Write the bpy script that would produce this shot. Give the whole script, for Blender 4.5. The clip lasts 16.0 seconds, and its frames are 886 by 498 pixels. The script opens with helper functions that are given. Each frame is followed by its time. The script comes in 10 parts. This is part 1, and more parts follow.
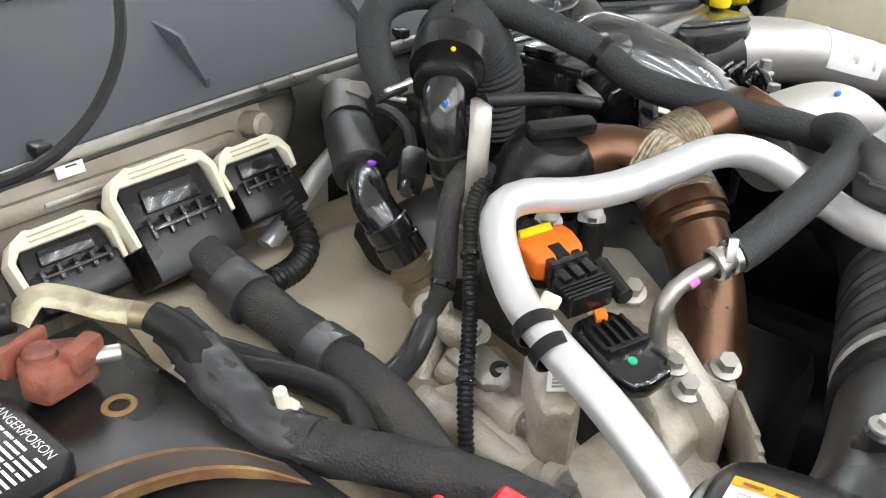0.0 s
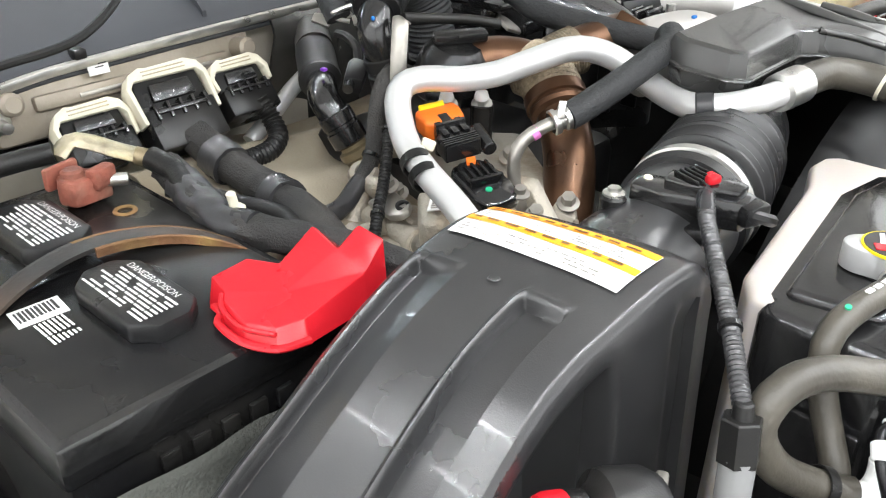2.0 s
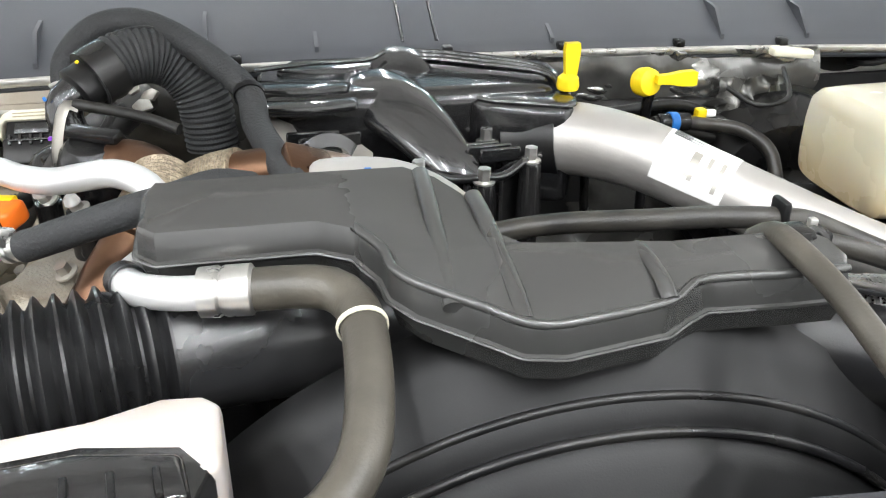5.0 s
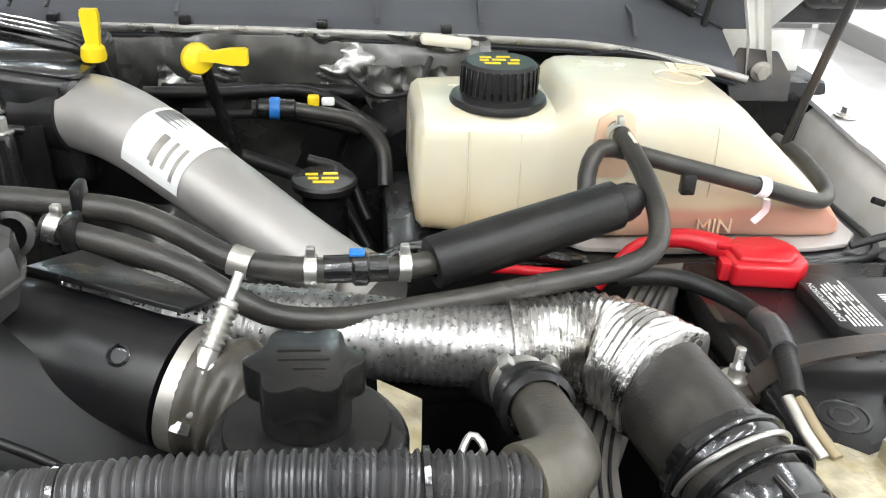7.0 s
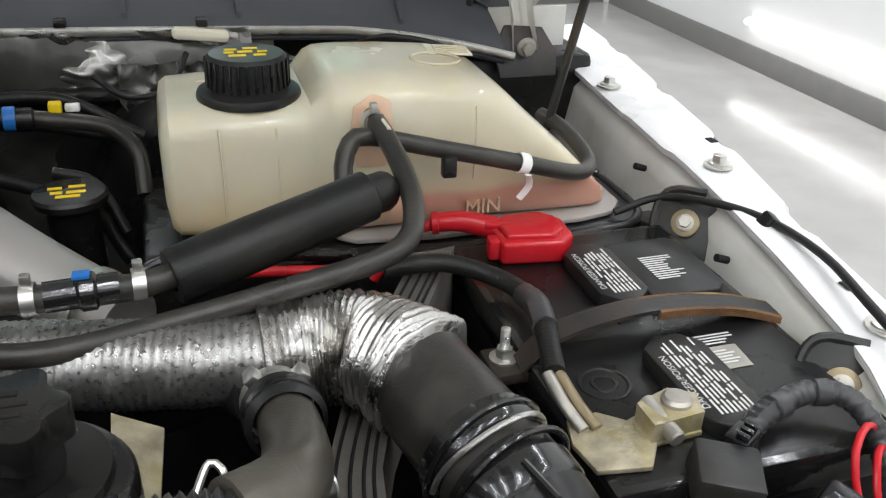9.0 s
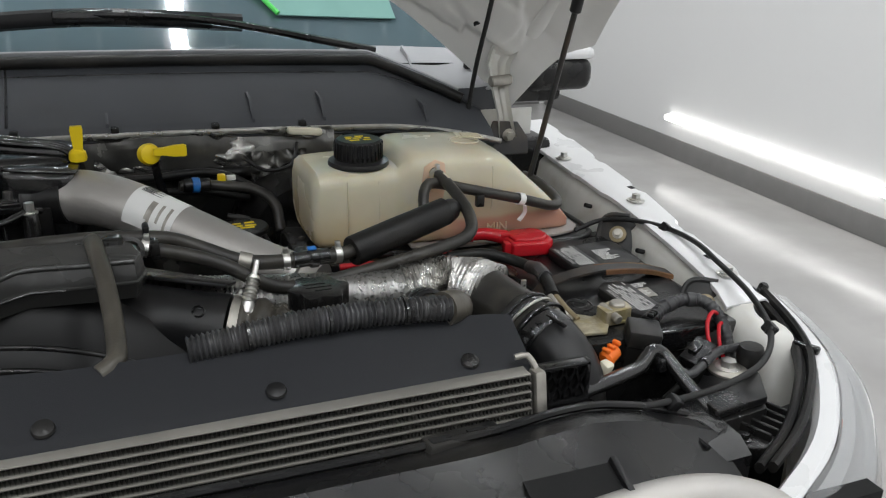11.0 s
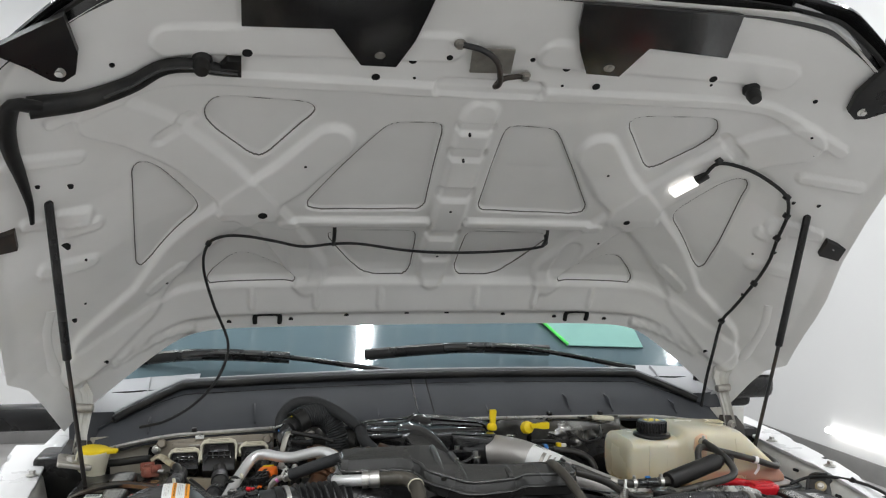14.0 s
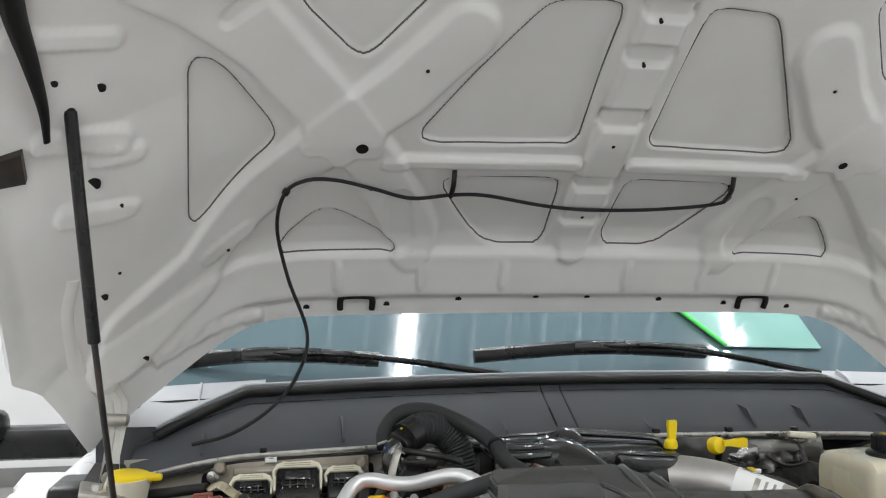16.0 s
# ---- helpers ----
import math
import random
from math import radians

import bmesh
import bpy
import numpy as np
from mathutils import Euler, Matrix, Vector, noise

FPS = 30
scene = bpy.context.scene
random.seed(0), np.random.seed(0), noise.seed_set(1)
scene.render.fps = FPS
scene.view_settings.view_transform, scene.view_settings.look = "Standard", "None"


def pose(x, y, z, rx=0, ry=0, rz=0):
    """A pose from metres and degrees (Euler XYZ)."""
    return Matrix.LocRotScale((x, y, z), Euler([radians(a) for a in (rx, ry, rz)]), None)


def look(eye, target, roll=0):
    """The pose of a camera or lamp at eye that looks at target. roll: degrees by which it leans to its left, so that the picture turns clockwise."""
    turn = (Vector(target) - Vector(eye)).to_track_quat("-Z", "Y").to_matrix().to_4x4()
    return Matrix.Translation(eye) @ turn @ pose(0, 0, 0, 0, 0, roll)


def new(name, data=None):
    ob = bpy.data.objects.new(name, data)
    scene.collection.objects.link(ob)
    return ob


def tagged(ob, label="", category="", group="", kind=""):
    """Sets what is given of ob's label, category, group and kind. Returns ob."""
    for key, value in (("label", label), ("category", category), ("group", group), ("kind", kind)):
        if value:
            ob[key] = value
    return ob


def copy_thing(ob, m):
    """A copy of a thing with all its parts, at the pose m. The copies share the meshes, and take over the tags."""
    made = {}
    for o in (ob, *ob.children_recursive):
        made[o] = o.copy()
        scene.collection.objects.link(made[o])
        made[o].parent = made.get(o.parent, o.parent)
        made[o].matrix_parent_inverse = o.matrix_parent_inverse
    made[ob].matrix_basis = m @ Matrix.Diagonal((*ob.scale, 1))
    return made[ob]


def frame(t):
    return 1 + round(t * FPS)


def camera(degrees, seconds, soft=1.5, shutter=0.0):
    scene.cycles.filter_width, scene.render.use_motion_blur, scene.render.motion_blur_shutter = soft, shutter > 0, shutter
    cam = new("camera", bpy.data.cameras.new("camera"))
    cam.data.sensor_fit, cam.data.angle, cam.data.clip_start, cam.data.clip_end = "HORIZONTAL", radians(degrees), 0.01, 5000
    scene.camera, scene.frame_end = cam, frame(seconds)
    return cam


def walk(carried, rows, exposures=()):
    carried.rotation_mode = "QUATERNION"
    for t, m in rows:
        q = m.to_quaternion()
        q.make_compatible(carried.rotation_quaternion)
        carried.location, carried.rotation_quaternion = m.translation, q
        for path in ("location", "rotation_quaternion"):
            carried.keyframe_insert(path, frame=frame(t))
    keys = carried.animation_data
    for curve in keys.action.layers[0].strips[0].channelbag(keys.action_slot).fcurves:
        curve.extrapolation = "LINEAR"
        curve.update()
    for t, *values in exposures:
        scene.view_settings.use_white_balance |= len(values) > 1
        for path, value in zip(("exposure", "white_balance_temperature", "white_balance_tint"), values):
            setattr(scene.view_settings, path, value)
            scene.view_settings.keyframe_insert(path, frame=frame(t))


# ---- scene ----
cam = camera(54.9, 16.0, soft=1.15)
PATH = [
    (0, (-0.806, -0.225, 1.528), (0.561, 0.85, 0.542), 2.3),
    (0.5, (-0.863, -0.234, 1.53), (0.534, 0.803, 0.544), 2.0),
    (1, (-0.887, -0.275, 1.526), (0.533, 0.725, 0.534), 2.2),
    (1.5, (-0.896, -0.339, 1.516), (0.517, 0.676, 0.529), 2.1),
    (2, (-0.906, -0.447, 1.525), (0.392, 0.719, 0.548), 0.7),
    (2.5, (-0.878, -0.549, 1.53), (0.287, 0.763, 0.571), 0.5),
    (3, (-0.789, -0.575, 1.559), (0.223, 0.86, 0.601), 1.0),
    (3.2, (-0.732, -0.587, 1.566), (0.196, 0.895, 0.596), 1.2),
    (5.3, (-0.08, -0.672, 1.564), (0.233, 1.076, 0.644), 0.8),
    (5.5, (-0.006, -0.663, 1.556), (0.277, 1.089, 0.634), 1.0),
    (6, (0.156, -0.661, 1.537), (0.377, 1.105, 0.623), 2.3),
    (6.5, (0.258, -0.671, 1.531), (0.468, 1.098, 0.621), 2.8),
    (7, (0.359, -0.675, 1.531), (0.535, 1.092, 0.61), 2.2),
    (7.5, (0.42, -0.676, 1.527), (0.623, 1.086, 0.603), 2.1),
    (8, (0.43, -0.673, 1.518), (0.768, 1.066, 0.59), 2.9),
    (8.5, (0.439, -0.668, 1.516), (0.919, 1.037, 0.587), 3.6),
    (9, (0.419, -0.658, 1.526), (0.97, 1.023, 0.593), 2.2),
    (9.2, (0.401, -0.657, 1.531), (0.97, 1.019, 0.6), 1.9),
    (11.3, (0.113, -1.185, 1.651), (0.823, 0.583, 1.043), 1.0),
    (11.5, (0.092, -1.253, 1.668), (0.79, 0.548, 1.151), 0.8),
    (12, (0.052, -1.417, 1.684), (0.67, 0.457, 1.355), 0.2),
    (12.5, (0.002, -1.547, 1.711), (0.505, 0.378, 1.512), -0.0),
    (13, (-0.16, -1.64, 1.724), (0.291, 0.307, 1.644), 0.2),
    (13.5, (-0.34, -1.739, 1.73), (0.099, 0.212, 1.686), 0.6),
    (14, (-0.443, -1.788, 1.741), (-0.004, 0.163, 1.733), 0.5),
    (14.5, (-0.463, -1.784, 1.738), (-0.06, 0.174, 1.782), 0.4),
    (15, (-0.446, -1.715, 1.687), (-0.058, 0.246, 1.761), 0.2),
    (15.5, (-0.484, -1.475, 1.614), (-0.105, 0.487, 1.698), 0.3),
    (16, (-0.549, -1.232, 1.582), (-0.168, 0.729, 1.675), 0.0),
]
walk(cam, [(t, look(eye, target, roll)) for t, eye, target, roll in PATH],
     exposures=[(0, 0.62), (0.7, 0.77), (1.5, 0.82), (2.5, 0.72), (5.5, 0.84), (6.2, 0.70), (7.0, 0.52), (8.2, -0.14), (9.2, -0.56), (11.3, -1.1), (12.5, -0.95), (13.5, -0.75), (14.3, -0.78), (15.0, -0.95), (15.5, -0.75), (16.0, -0.5)])

# ---- light: a bright white workshop lit by ceiling tubes ----
world = bpy.data.worlds.new("world")
scene.world = world
world.use_nodes = True
world.node_tree.nodes["Background"].inputs[0].default_value = (0.9, 0.95, 1.0, 1)
world.node_tree.nodes["Background"].inputs[1].default_value = 0.15


def tube_light(x, y, z, length, watts, width=0.055):
    data = bpy.data.lights.new("ceiling_light", "AREA")
    data.shape, data.size, data.size_y, data.energy = "RECTANGLE", width, length, watts
    data.color = (0.97, 0.985, 1.0)
    ob = new("ceiling_light", data)
    ob.location = (x, y, z)
    return ob


for lx in (-4.2, -2.7, -1.2, 0.33, 1.66, 3.1):
    for ly in (-4.3, -1.6, 1.0, 3.8):
        tube_light(lx, ly, 4.28, 2.2, 46)


# ---- building helpers ----
def thing(name, label, category, at=(0, 0, 0), group="", kind=""):
    ob = new(name)
    ob.location = at
    ob.empty_display_size = 0.05
    return tagged(ob, label, category, group, kind)


def finish(bm, name, material, angle=38):
    for f in bm.faces:
        f.smooth = True
    limit = radians(angle)
    for e in bm.edges:
        if len(e.link_faces) == 2 and e.calc_face_angle(0) > limit:
            e.smooth = False
    me = bpy.data.meshes.new(name)
    bm.to_mesh(me)
    bm.free()
    me.materials.append(material)
    return me


def part(name, bm, material, parent, label="", angle=38):
    """One mesh object under a thing or a part; its coordinates are those of the world."""
    ob = new(name, finish(bm, name, material, angle))
    if parent is not None:
        ob.parent = parent
        ob.matrix_parent_inverse = Matrix.Translation(-parent.location)
    return tagged(ob, label)


def single(name, bm, material, label, category, kind="", group="", angle=38):
    ob = new(name, finish(bm, name, material, angle))
    return tagged(ob, label, category, group, kind)


def B():
    return bmesh.new()


def merge(bm, other, m=None):
    if m is not None:
        bmesh.ops.transform(other, matrix=m, verts=other.verts)
    me = bpy.data.meshes.new("tmp")
    other.to_mesh(me)
    other.free()
    bm.from_mesh(me)
    bpy.data.meshes.remove(me)
    return bm


def box(bm, c, size, bevel=0.0, seg=2, rot=(0, 0, 0), taper=1.0):
    b = bmesh.new()
    bmesh.ops.create_cube(b, size=1)
    for v in b.verts:
        k = taper if v.co.z > 0 else 1.0
        v.co = (v.co.x * size[0] * k, v.co.y * size[1] * k, v.co.z * size[2])
    if bevel:
        bmesh.ops.bevel(b, geom=b.edges[:], offset=bevel, segments=seg, affect="EDGES", profile=0.5)
    return merge(bm, b, pose(*c, *rot))


def along(p, q):
    d = Vector(q) - Vector(p)
    return Matrix.Translation(p) @ d.to_track_quat("Z", "Y").to_matrix().to_4x4()


def lathe(bm, p, q, profile, seg=28):
    """Revolve (radius, distance) rows about the line from p towards q."""
    m, rings = along(p, q), []
    for r, h in profile:
        if r <= 1e-6:
            rings.append([bm.verts.new(m @ Vector((0, 0, h)))])
        else:
            rings.append([bm.verts.new(m @ Vector((r * math.cos(a), r * math.sin(a), h))) for a in (2 * math.pi * i / seg for i in range(seg))])
    for a, b in zip(rings, rings[1:]):
        for i in range(seg):
            j = (i + 1) % seg
            if len(a) == 1 and len(b) > 1:
                bm.faces.new((a[0], b[j], b[i]))
            elif len(b) == 1 and len(a) > 1:
                bm.faces.new((a[i], a[j], b[0]))
            elif len(a) > 1:
                bm.faces.new((a[i], a[j], b[j], b[i]))
    bmesh.ops.recalc_face_normals(bm, faces=bm.faces[:])
    return bm


def rod(bm, p, q, r, r2=None, seg=20, edge=0.0):
    h = (Vector(q) - Vector(p)).length
    r2 = r if r2 is None else r2
    e = edge
    rows = [(0, 0), (r - e, 0), (r, e), (r2, h - e), (r2 - e, h), (0, h)] if e else [(0, 0), (r, 0), (r2, h), (0, h)]
    return lathe(bm, p, q, rows, seg)


def smooth_path(points, step=0.008):
    pts = [Vector(p) for p in points]
    if len(pts) < 3:
        n = max(2, int((pts[1] - pts[0]).length / step))
        return [pts[0].lerp(pts[1], i / n) for i in range(n + 1)]
    ext = [2 * pts[0] - pts[1], *pts, 2 * pts[-1] - pts[-2]]
    out = []
    for a, b, c, d in zip(ext, ext[1:], ext[2:], ext[3:]):
        n = max(2, int((c - b).length / step))
        for i in range(n):
            t = i / n
            out.append(0.5 * ((2 * b) + (c - a) * t + (2 * a - 5 * b + 4 * c - d) * t * t + (3 * b - a - 3 * c + d) * t ** 3))
    return out + [pts[-1]]


def tube(bm, points, r, seg=14, step=0.008, rib=0.0, pitch=0.006, r_end=None, flat=1.0, wob=0.0, caps=True):
    """Sweep a round section along a smooth path; rib and pitch corrugate it, wob dents it."""
    if rib:
        step = min(step, pitch / 4)
    path = smooth_path(points, step)
    total = sum((b - a).length for a, b in zip(path, path[1:]))
    rings, done = [], 0.0
    up = None
    for i, p in enumerate(path):
        d = (path[min(i + 1, len(path) - 1)] - path[max(i - 1, 0)]).normalized()
        if up is None:
            up = d.orthogonal().normalized()
            if abs(d.z) < 0.9:
                up = (Vector((0, 0, 1)) - d * d.z).normalized()
        up = (up - d * up.dot(d)).normalized()
        side = d.cross(up)
        if i:
            done += (p - path[i - 1]).length
        k = r if r_end is None else r + (r_end - r) * done / total
        if rib:
            k += rib * math.sin(2 * math.pi * done / pitch)
        ring = []
        for j in range(seg):
            a = 2 * math.pi * j / seg
            kk = k + (wob * noise.noise(Vector((done * 60, math.cos(a) * 2, math.sin(a) * 2))) if wob else 0)
            ring.append(bm.verts.new(p + side * (kk * math.cos(a)) + up * (kk * flat * math.sin(a))))
        rings.append(ring)
    for a, b in zip(rings, rings[1:]):
        for j in range(seg):
            k = (j + 1) % seg
            bm.faces.new((a[j], a[k], b[k], b[j]))
    if caps:
        bm.faces.new(rings[0][::-1])
        bm.faces.new(rings[-1])
    bmesh.ops.recalc_face_normals(bm, faces=bm.faces[:])
    return bm


def prism(bm, outline, depth, m=None, bevel=0.0, seg=2, top_scale=1.0):
    """Extrude a flat outline (x, y) by depth along z, in the frame m."""
    b = bmesh.new()
    cx = sum(p[0] for p in outline) / len(outline)
    cy = sum(p[1] for p in outline) / len(outline)
    lo = [b.verts.new((x, y, 0)) for x, y in outline]
    hi = [b.verts.new((cx + (x - cx) * top_scale, cy + (y - cy) * top_scale, depth)) for x, y in outline]
    n = len(outline)
    b.faces.new(lo[::-1])
    b.faces.new(hi)
    for i in range(n):
        j = (i + 1) % n
        b.faces.new((lo[i], lo[j], hi[j], hi[i]))
    bmesh.ops.recalc_face_normals(b, faces=b.faces[:])
    if bevel:
        bmesh.ops.bevel(b, geom=b.edges[:], offset=bevel, segments=seg, affect="EDGES", profile=0.5, clamp_overlap=True)
    return merge(bm, b, m)


def loft(bm, rings, closed=True, caps=True):
    rows = [[bm.verts.new(p) for p in ring] for ring in rings]
    for a, b in zip(rows, rows[1:]):
        n = len(a)
        for i in range(n if closed else n - 1):
            j = (i + 1) % n
            bm.faces.new((a[i], a[j], b[j], b[i]))
    if caps and closed:
        bm.faces.new(rows[0][::-1])
        bm.faces.new(rows[-1])
    bmesh.ops.recalc_face_normals(bm, faces=bm.faces[:])
    return bm


def sheet(bm, f, us, vs, thick=None):
    """A grid of f(u, v); thick is a vector for a second, offset skin with closed rims."""
    rows = [[bm.verts.new(f(u, v)) for u in us] for v in vs]
    for a, b in zip(rows, rows[1:]):
        for i in range(len(us) - 1):
            bm.faces.new((a[i], a[i + 1], b[i + 1], b[i]))
    if thick is not None:
        t = Vector(thick)
        low = [[bm.verts.new(v.co + t) for v in row] for row in rows]
        for a, b in zip(low, low[1:]):
            for i in range(len(us) - 1):
                bm.faces.new((a[i], b[i], b[i + 1], a[i + 1]))
        rim = rows[0] + [r[-1] for r in rows[1:]] + rows[-1][-2::-1] + [r[0] for r in rows[-2:0:-1]]
        rim2 = low[0] + [r[-1] for r in low[1:]] + low[-1][-2::-1] + [r[0] for r in low[-2:0:-1]]
        for i in range(len(rim)):
            j = (i + 1) % len(rim)
            bm.faces.new((rim[i], rim2[i], rim2[j], rim[j]))
        bmesh.ops.recalc_face_normals(bm, faces=bm.faces[:])
    return bm


def span(a, b, n):
    return [a + (b - a) * i / n for i in range(n + 1)]


def bolt(bm, p, q, r=0.006, h=0.006, flange=0.009):
    """A flanged hexagon bolt head on p, pointing towards q."""
    d = (Vector(q) - Vector(p)).normalized()
    p = Vector(p)
    lathe(bm, p, p + d, [(0, 0), (flange, 0), (flange, 0.0015), (r * 0.95, 0.0025), (0, 0.0025)], 18)
    rod(bm, p + d * 0.002, p + d * (0.002 + h), r, r * 0.97, 6)
    return bm


def text_mesh(bm, words, size, m, depth=0.0):
    cu = bpy.data.curves.new("words", "FONT")
    cu.body, cu.size, cu.extrude = words, size, depth
    ob = bpy.data.objects.new("words", cu)
    me = ob.to_mesh()
    me.transform(m)
    bm.from_mesh(me)
    ob.to_mesh_clear()
    bpy.data.objects.remove(ob)
    bpy.data.curves.remove(cu)
    return bm


def frame_of(o, x, y):
    """A frame with its origin at o, x along o to x, and y towards y."""
    ex = (Vector(x) - Vector(o)).normalized()
    ez = ex.cross(Vector(y) - Vector(o)).normalized()
    ey = ez.cross(ex)
    m = Matrix.Identity(4)
    for i, a in enumerate((ex, ey, ez)):
        m[0][i], m[1][i], m[2][i] = a
    return Matrix.Translation(o) @ m


# ---- materials ----
def M(name, color, rough=0.5, metal=0.0, var=0.12, scale=9.0, bump=0.08, fine=260.0, coat=0.0, dirt=None, dirt_amount=0.35, dirt_scale=14.0, sss=0.0, trans=0.0, ior=1.45, spec=0.5):
    mat = bpy.data.materials.new(name)
    mat.use_nodes = True
    nt = mat.node_tree
    bs = nt.nodes["Principled BSDF"]
    tc = nt.nodes.new("ShaderNodeTexCoord")

    def tex(sc, detail=4.0):
        n = nt.nodes.new("ShaderNodeTexNoise")
        n.inputs["Scale"].default_value, n.inputs["Detail"].default_value = sc, detail
        nt.links.new(tc.outputs["Object"], n.inputs["Vector"])
        return n

    def ramp(src, lo, hi, a=0.3, b=0.7):
        r = nt.nodes.new("ShaderNodeValToRGB")
        r.color_ramp.elements[0].position, r.color_ramp.elements[1].position = a, b
        r.color_ramp.elements[0].color, r.color_ramp.elements[1].color = lo, hi
        nt.links.new(src, r.inputs[0])
        return r

    big, small = tex(scale, 5), tex(fine, 3)
    lo = tuple(min(1, c * (1 - var)) for c in color) + (1,)
    hi = tuple(min(1, c * (1 + var)) for c in color) + (1,)
    col = ramp(big.outputs["Fac"], lo, hi).outputs[0]
    if dirt is not None:
        d = tex(dirt_scale, 8)
        mask = ramp(d.outputs["Fac"], (0, 0, 0, 1), (dirt_amount,) * 3 + (1,), 0.45, 0.72)
        mix = nt.nodes.new("ShaderNodeMix")
        mix.data_type = "RGBA"
        nt.links.new(mask.outputs[0], mix.inputs["Factor"])
        nt.links.new(col, mix.inputs["A"])
        mix.inputs["B"].default_value = tuple(dirt) + (1,)
        col = mix.outputs["Result"]
    nt.links.new(col, bs.inputs["Base Color"])
    rr = ramp(big.outputs["Fac"], (max(0.01, rough - min(0.07, rough * 0.5)),) * 3 + (1,), (min(1, rough + min(0.09, rough * 0.6)),) * 3 + (1,))
    nt.links.new(rr.outputs[0], bs.inputs["Roughness"])
    bs.inputs["Metallic"].default_value = metal
    bs.inputs["IOR"].default_value = ior
    bs.inputs["Specular IOR Level"].default_value = spec
    bs.inputs["Coat Weight"].default_value, bs.inputs["Coat Roughness"].default_value = coat, 0.06
    if sss:
        bs.inputs["Subsurface Weight"].default_value = sss
        bs.inputs["Subsurface Radius"].default_value = (0.02, 0.016, 0.01)
    bs.inputs["Transmission Weight"].default_value = trans
    if bump:
        bp = nt.nodes.new("ShaderNodeBump")
        bp.inputs["Strength"].default_value, bp.inputs["Distance"].default_value = bump, 0.002
        nt.links.new(small.outputs["Fac"], bp.inputs["Height"])
        nt.links.new(bp.outputs[0], bs.inputs["Normal"])
    return mat


def glow(name, color, power):
    mat = bpy.data.materials.new(name)
    mat.use_nodes = True
    bs = mat.node_tree.nodes["Principled BSDF"]
    bs.inputs["Base Color"].default_value = (*color, 1)
    bs.inputs["Emission Color"].default_value = (*color, 1)
    bs.inputs["Emission Strength"].default_value = power
    return mat


black = M("black_plastic", (0.008, 0.008, 0.0085), 0.27, var=0.3, bump=0.07, fine=700, dirt=(0.05, 0.047, 0.04), dirt_amount=0.3, spec=0.45)
black_gloss = M("glossy_black_plastic", (0.009, 0.009, 0.0095), 0.15, var=0.25, bump=0.08, fine=300, spec=0.8, coat=0.3, dirt=(0.05, 0.047, 0.042), dirt_amount=0.2)
black_dusty = M("dusty_black_plastic", (0.014, 0.014, 0.0145), 0.34, var=0.25, bump=0.09, fine=700, dirt=(0.075, 0.07, 0.06), dirt_amount=0.35, spec=0.4)
black_air = M("air_box_plastic", (0.020, 0.020, 0.021), 0.30, var=0.12, bump=0.08, fine=1100, spec=1.0, coat=0.15, dirt=(0.07, 0.066, 0.06), dirt_amount=0.2, dirt_scale=9)
duct_grey = M("grey_black_plastic", (0.036, 0.036, 0.0345), 0.24, var=0.08, scale=5, bump=0.03, fine=1200, spec=0.9, coat=0.3)
rubber = M("black_rubber", (0.011, 0.011, 0.011), 0.42, var=0.25, bump=0.2, fine=420, dirt=(0.06, 0.055, 0.048), dirt_amount=0.35, spec=0.35)
rubber_sheen = M("moulded_bellows_rubber", (0.014, 0.014, 0.0145), 0.33, var=0.2, bump=0.08, fine=500, spec=0.6)
hose_black = M("hose_rubber", (0.026, 0.0245, 0.022), 0.34, var=0.3, bump=0.15, fine=500, dirt=(0.11, 0.10, 0.08), dirt_amount=0.35, dirt_scale=26)
hose_brown = M("aged_hose_rubber", (0.052, 0.047, 0.038), 0.33, var=0.25, bump=0.15, fine=420, dirt=(0.16, 0.145, 0.115), dirt_amount=0.4, dirt_scale=20)
hose_woven = M("braided_hose_sleeve", (0.028, 0.029, 0.030), 0.7, var=0.2, bump=0.6, fine=420)
runner_gloss = M("polished_black_plastic", (0.012, 0.012, 0.0125), 0.16, var=0.15, bump=0.03, fine=300, spec=1.0, coat=0.9)
loom = M("cloth_loom_tape", (0.024, 0.0235, 0.023), 0.7, var=0.3, bump=0.7, fine=600, dirt=(0.085, 0.078, 0.07), dirt_amount=0.4)
loom_plastic = M("grey_split_loom", (0.035, 0.035, 0.037), 0.28, var=0.2, bump=0.05, fine=500, spec=0.9, dirt=(0.08, 0.075, 0.07), dirt_amount=0.3)
tape_shiny = M("vinyl_tape", (0.04, 0.04, 0.042), 0.3, var=0.3, bump=0.3, fine=90)
cowl_grey = M("cowl_plastic", (0.060, 0.064, 0.073), 0.55, var=0.1, bump=0.12, fine=800, dirt=(0.11, 0.11, 0.11), dirt_amount=0.2, dirt_scale=6)
white_paint = M("white_body_paint", (0.78, 0.78, 0.78), 0.3, var=0.03, bump=0.015, coat=0.5)
hood_paint = M("white_primer_paint", (0.82, 0.81, 0.785), 0.36, var=0.03, bump=0.02, coat=0.35)
white_dirty = M("dusty_white_paint", (0.70, 0.69, 0.65), 0.45, var=0.05, bump=0.03, dirt=(0.42, 0.36, 0.22), dirt_amount=0.3, dirt_scale=22)
cast = M("cast_aluminium", (0.46, 0.425, 0.36), 0.46, 0.4, var=0.25, bump=0.6, fine=380, dirt=(0.20, 0.14, 0.075), dirt_amount=0.75, dirt_scale=26)
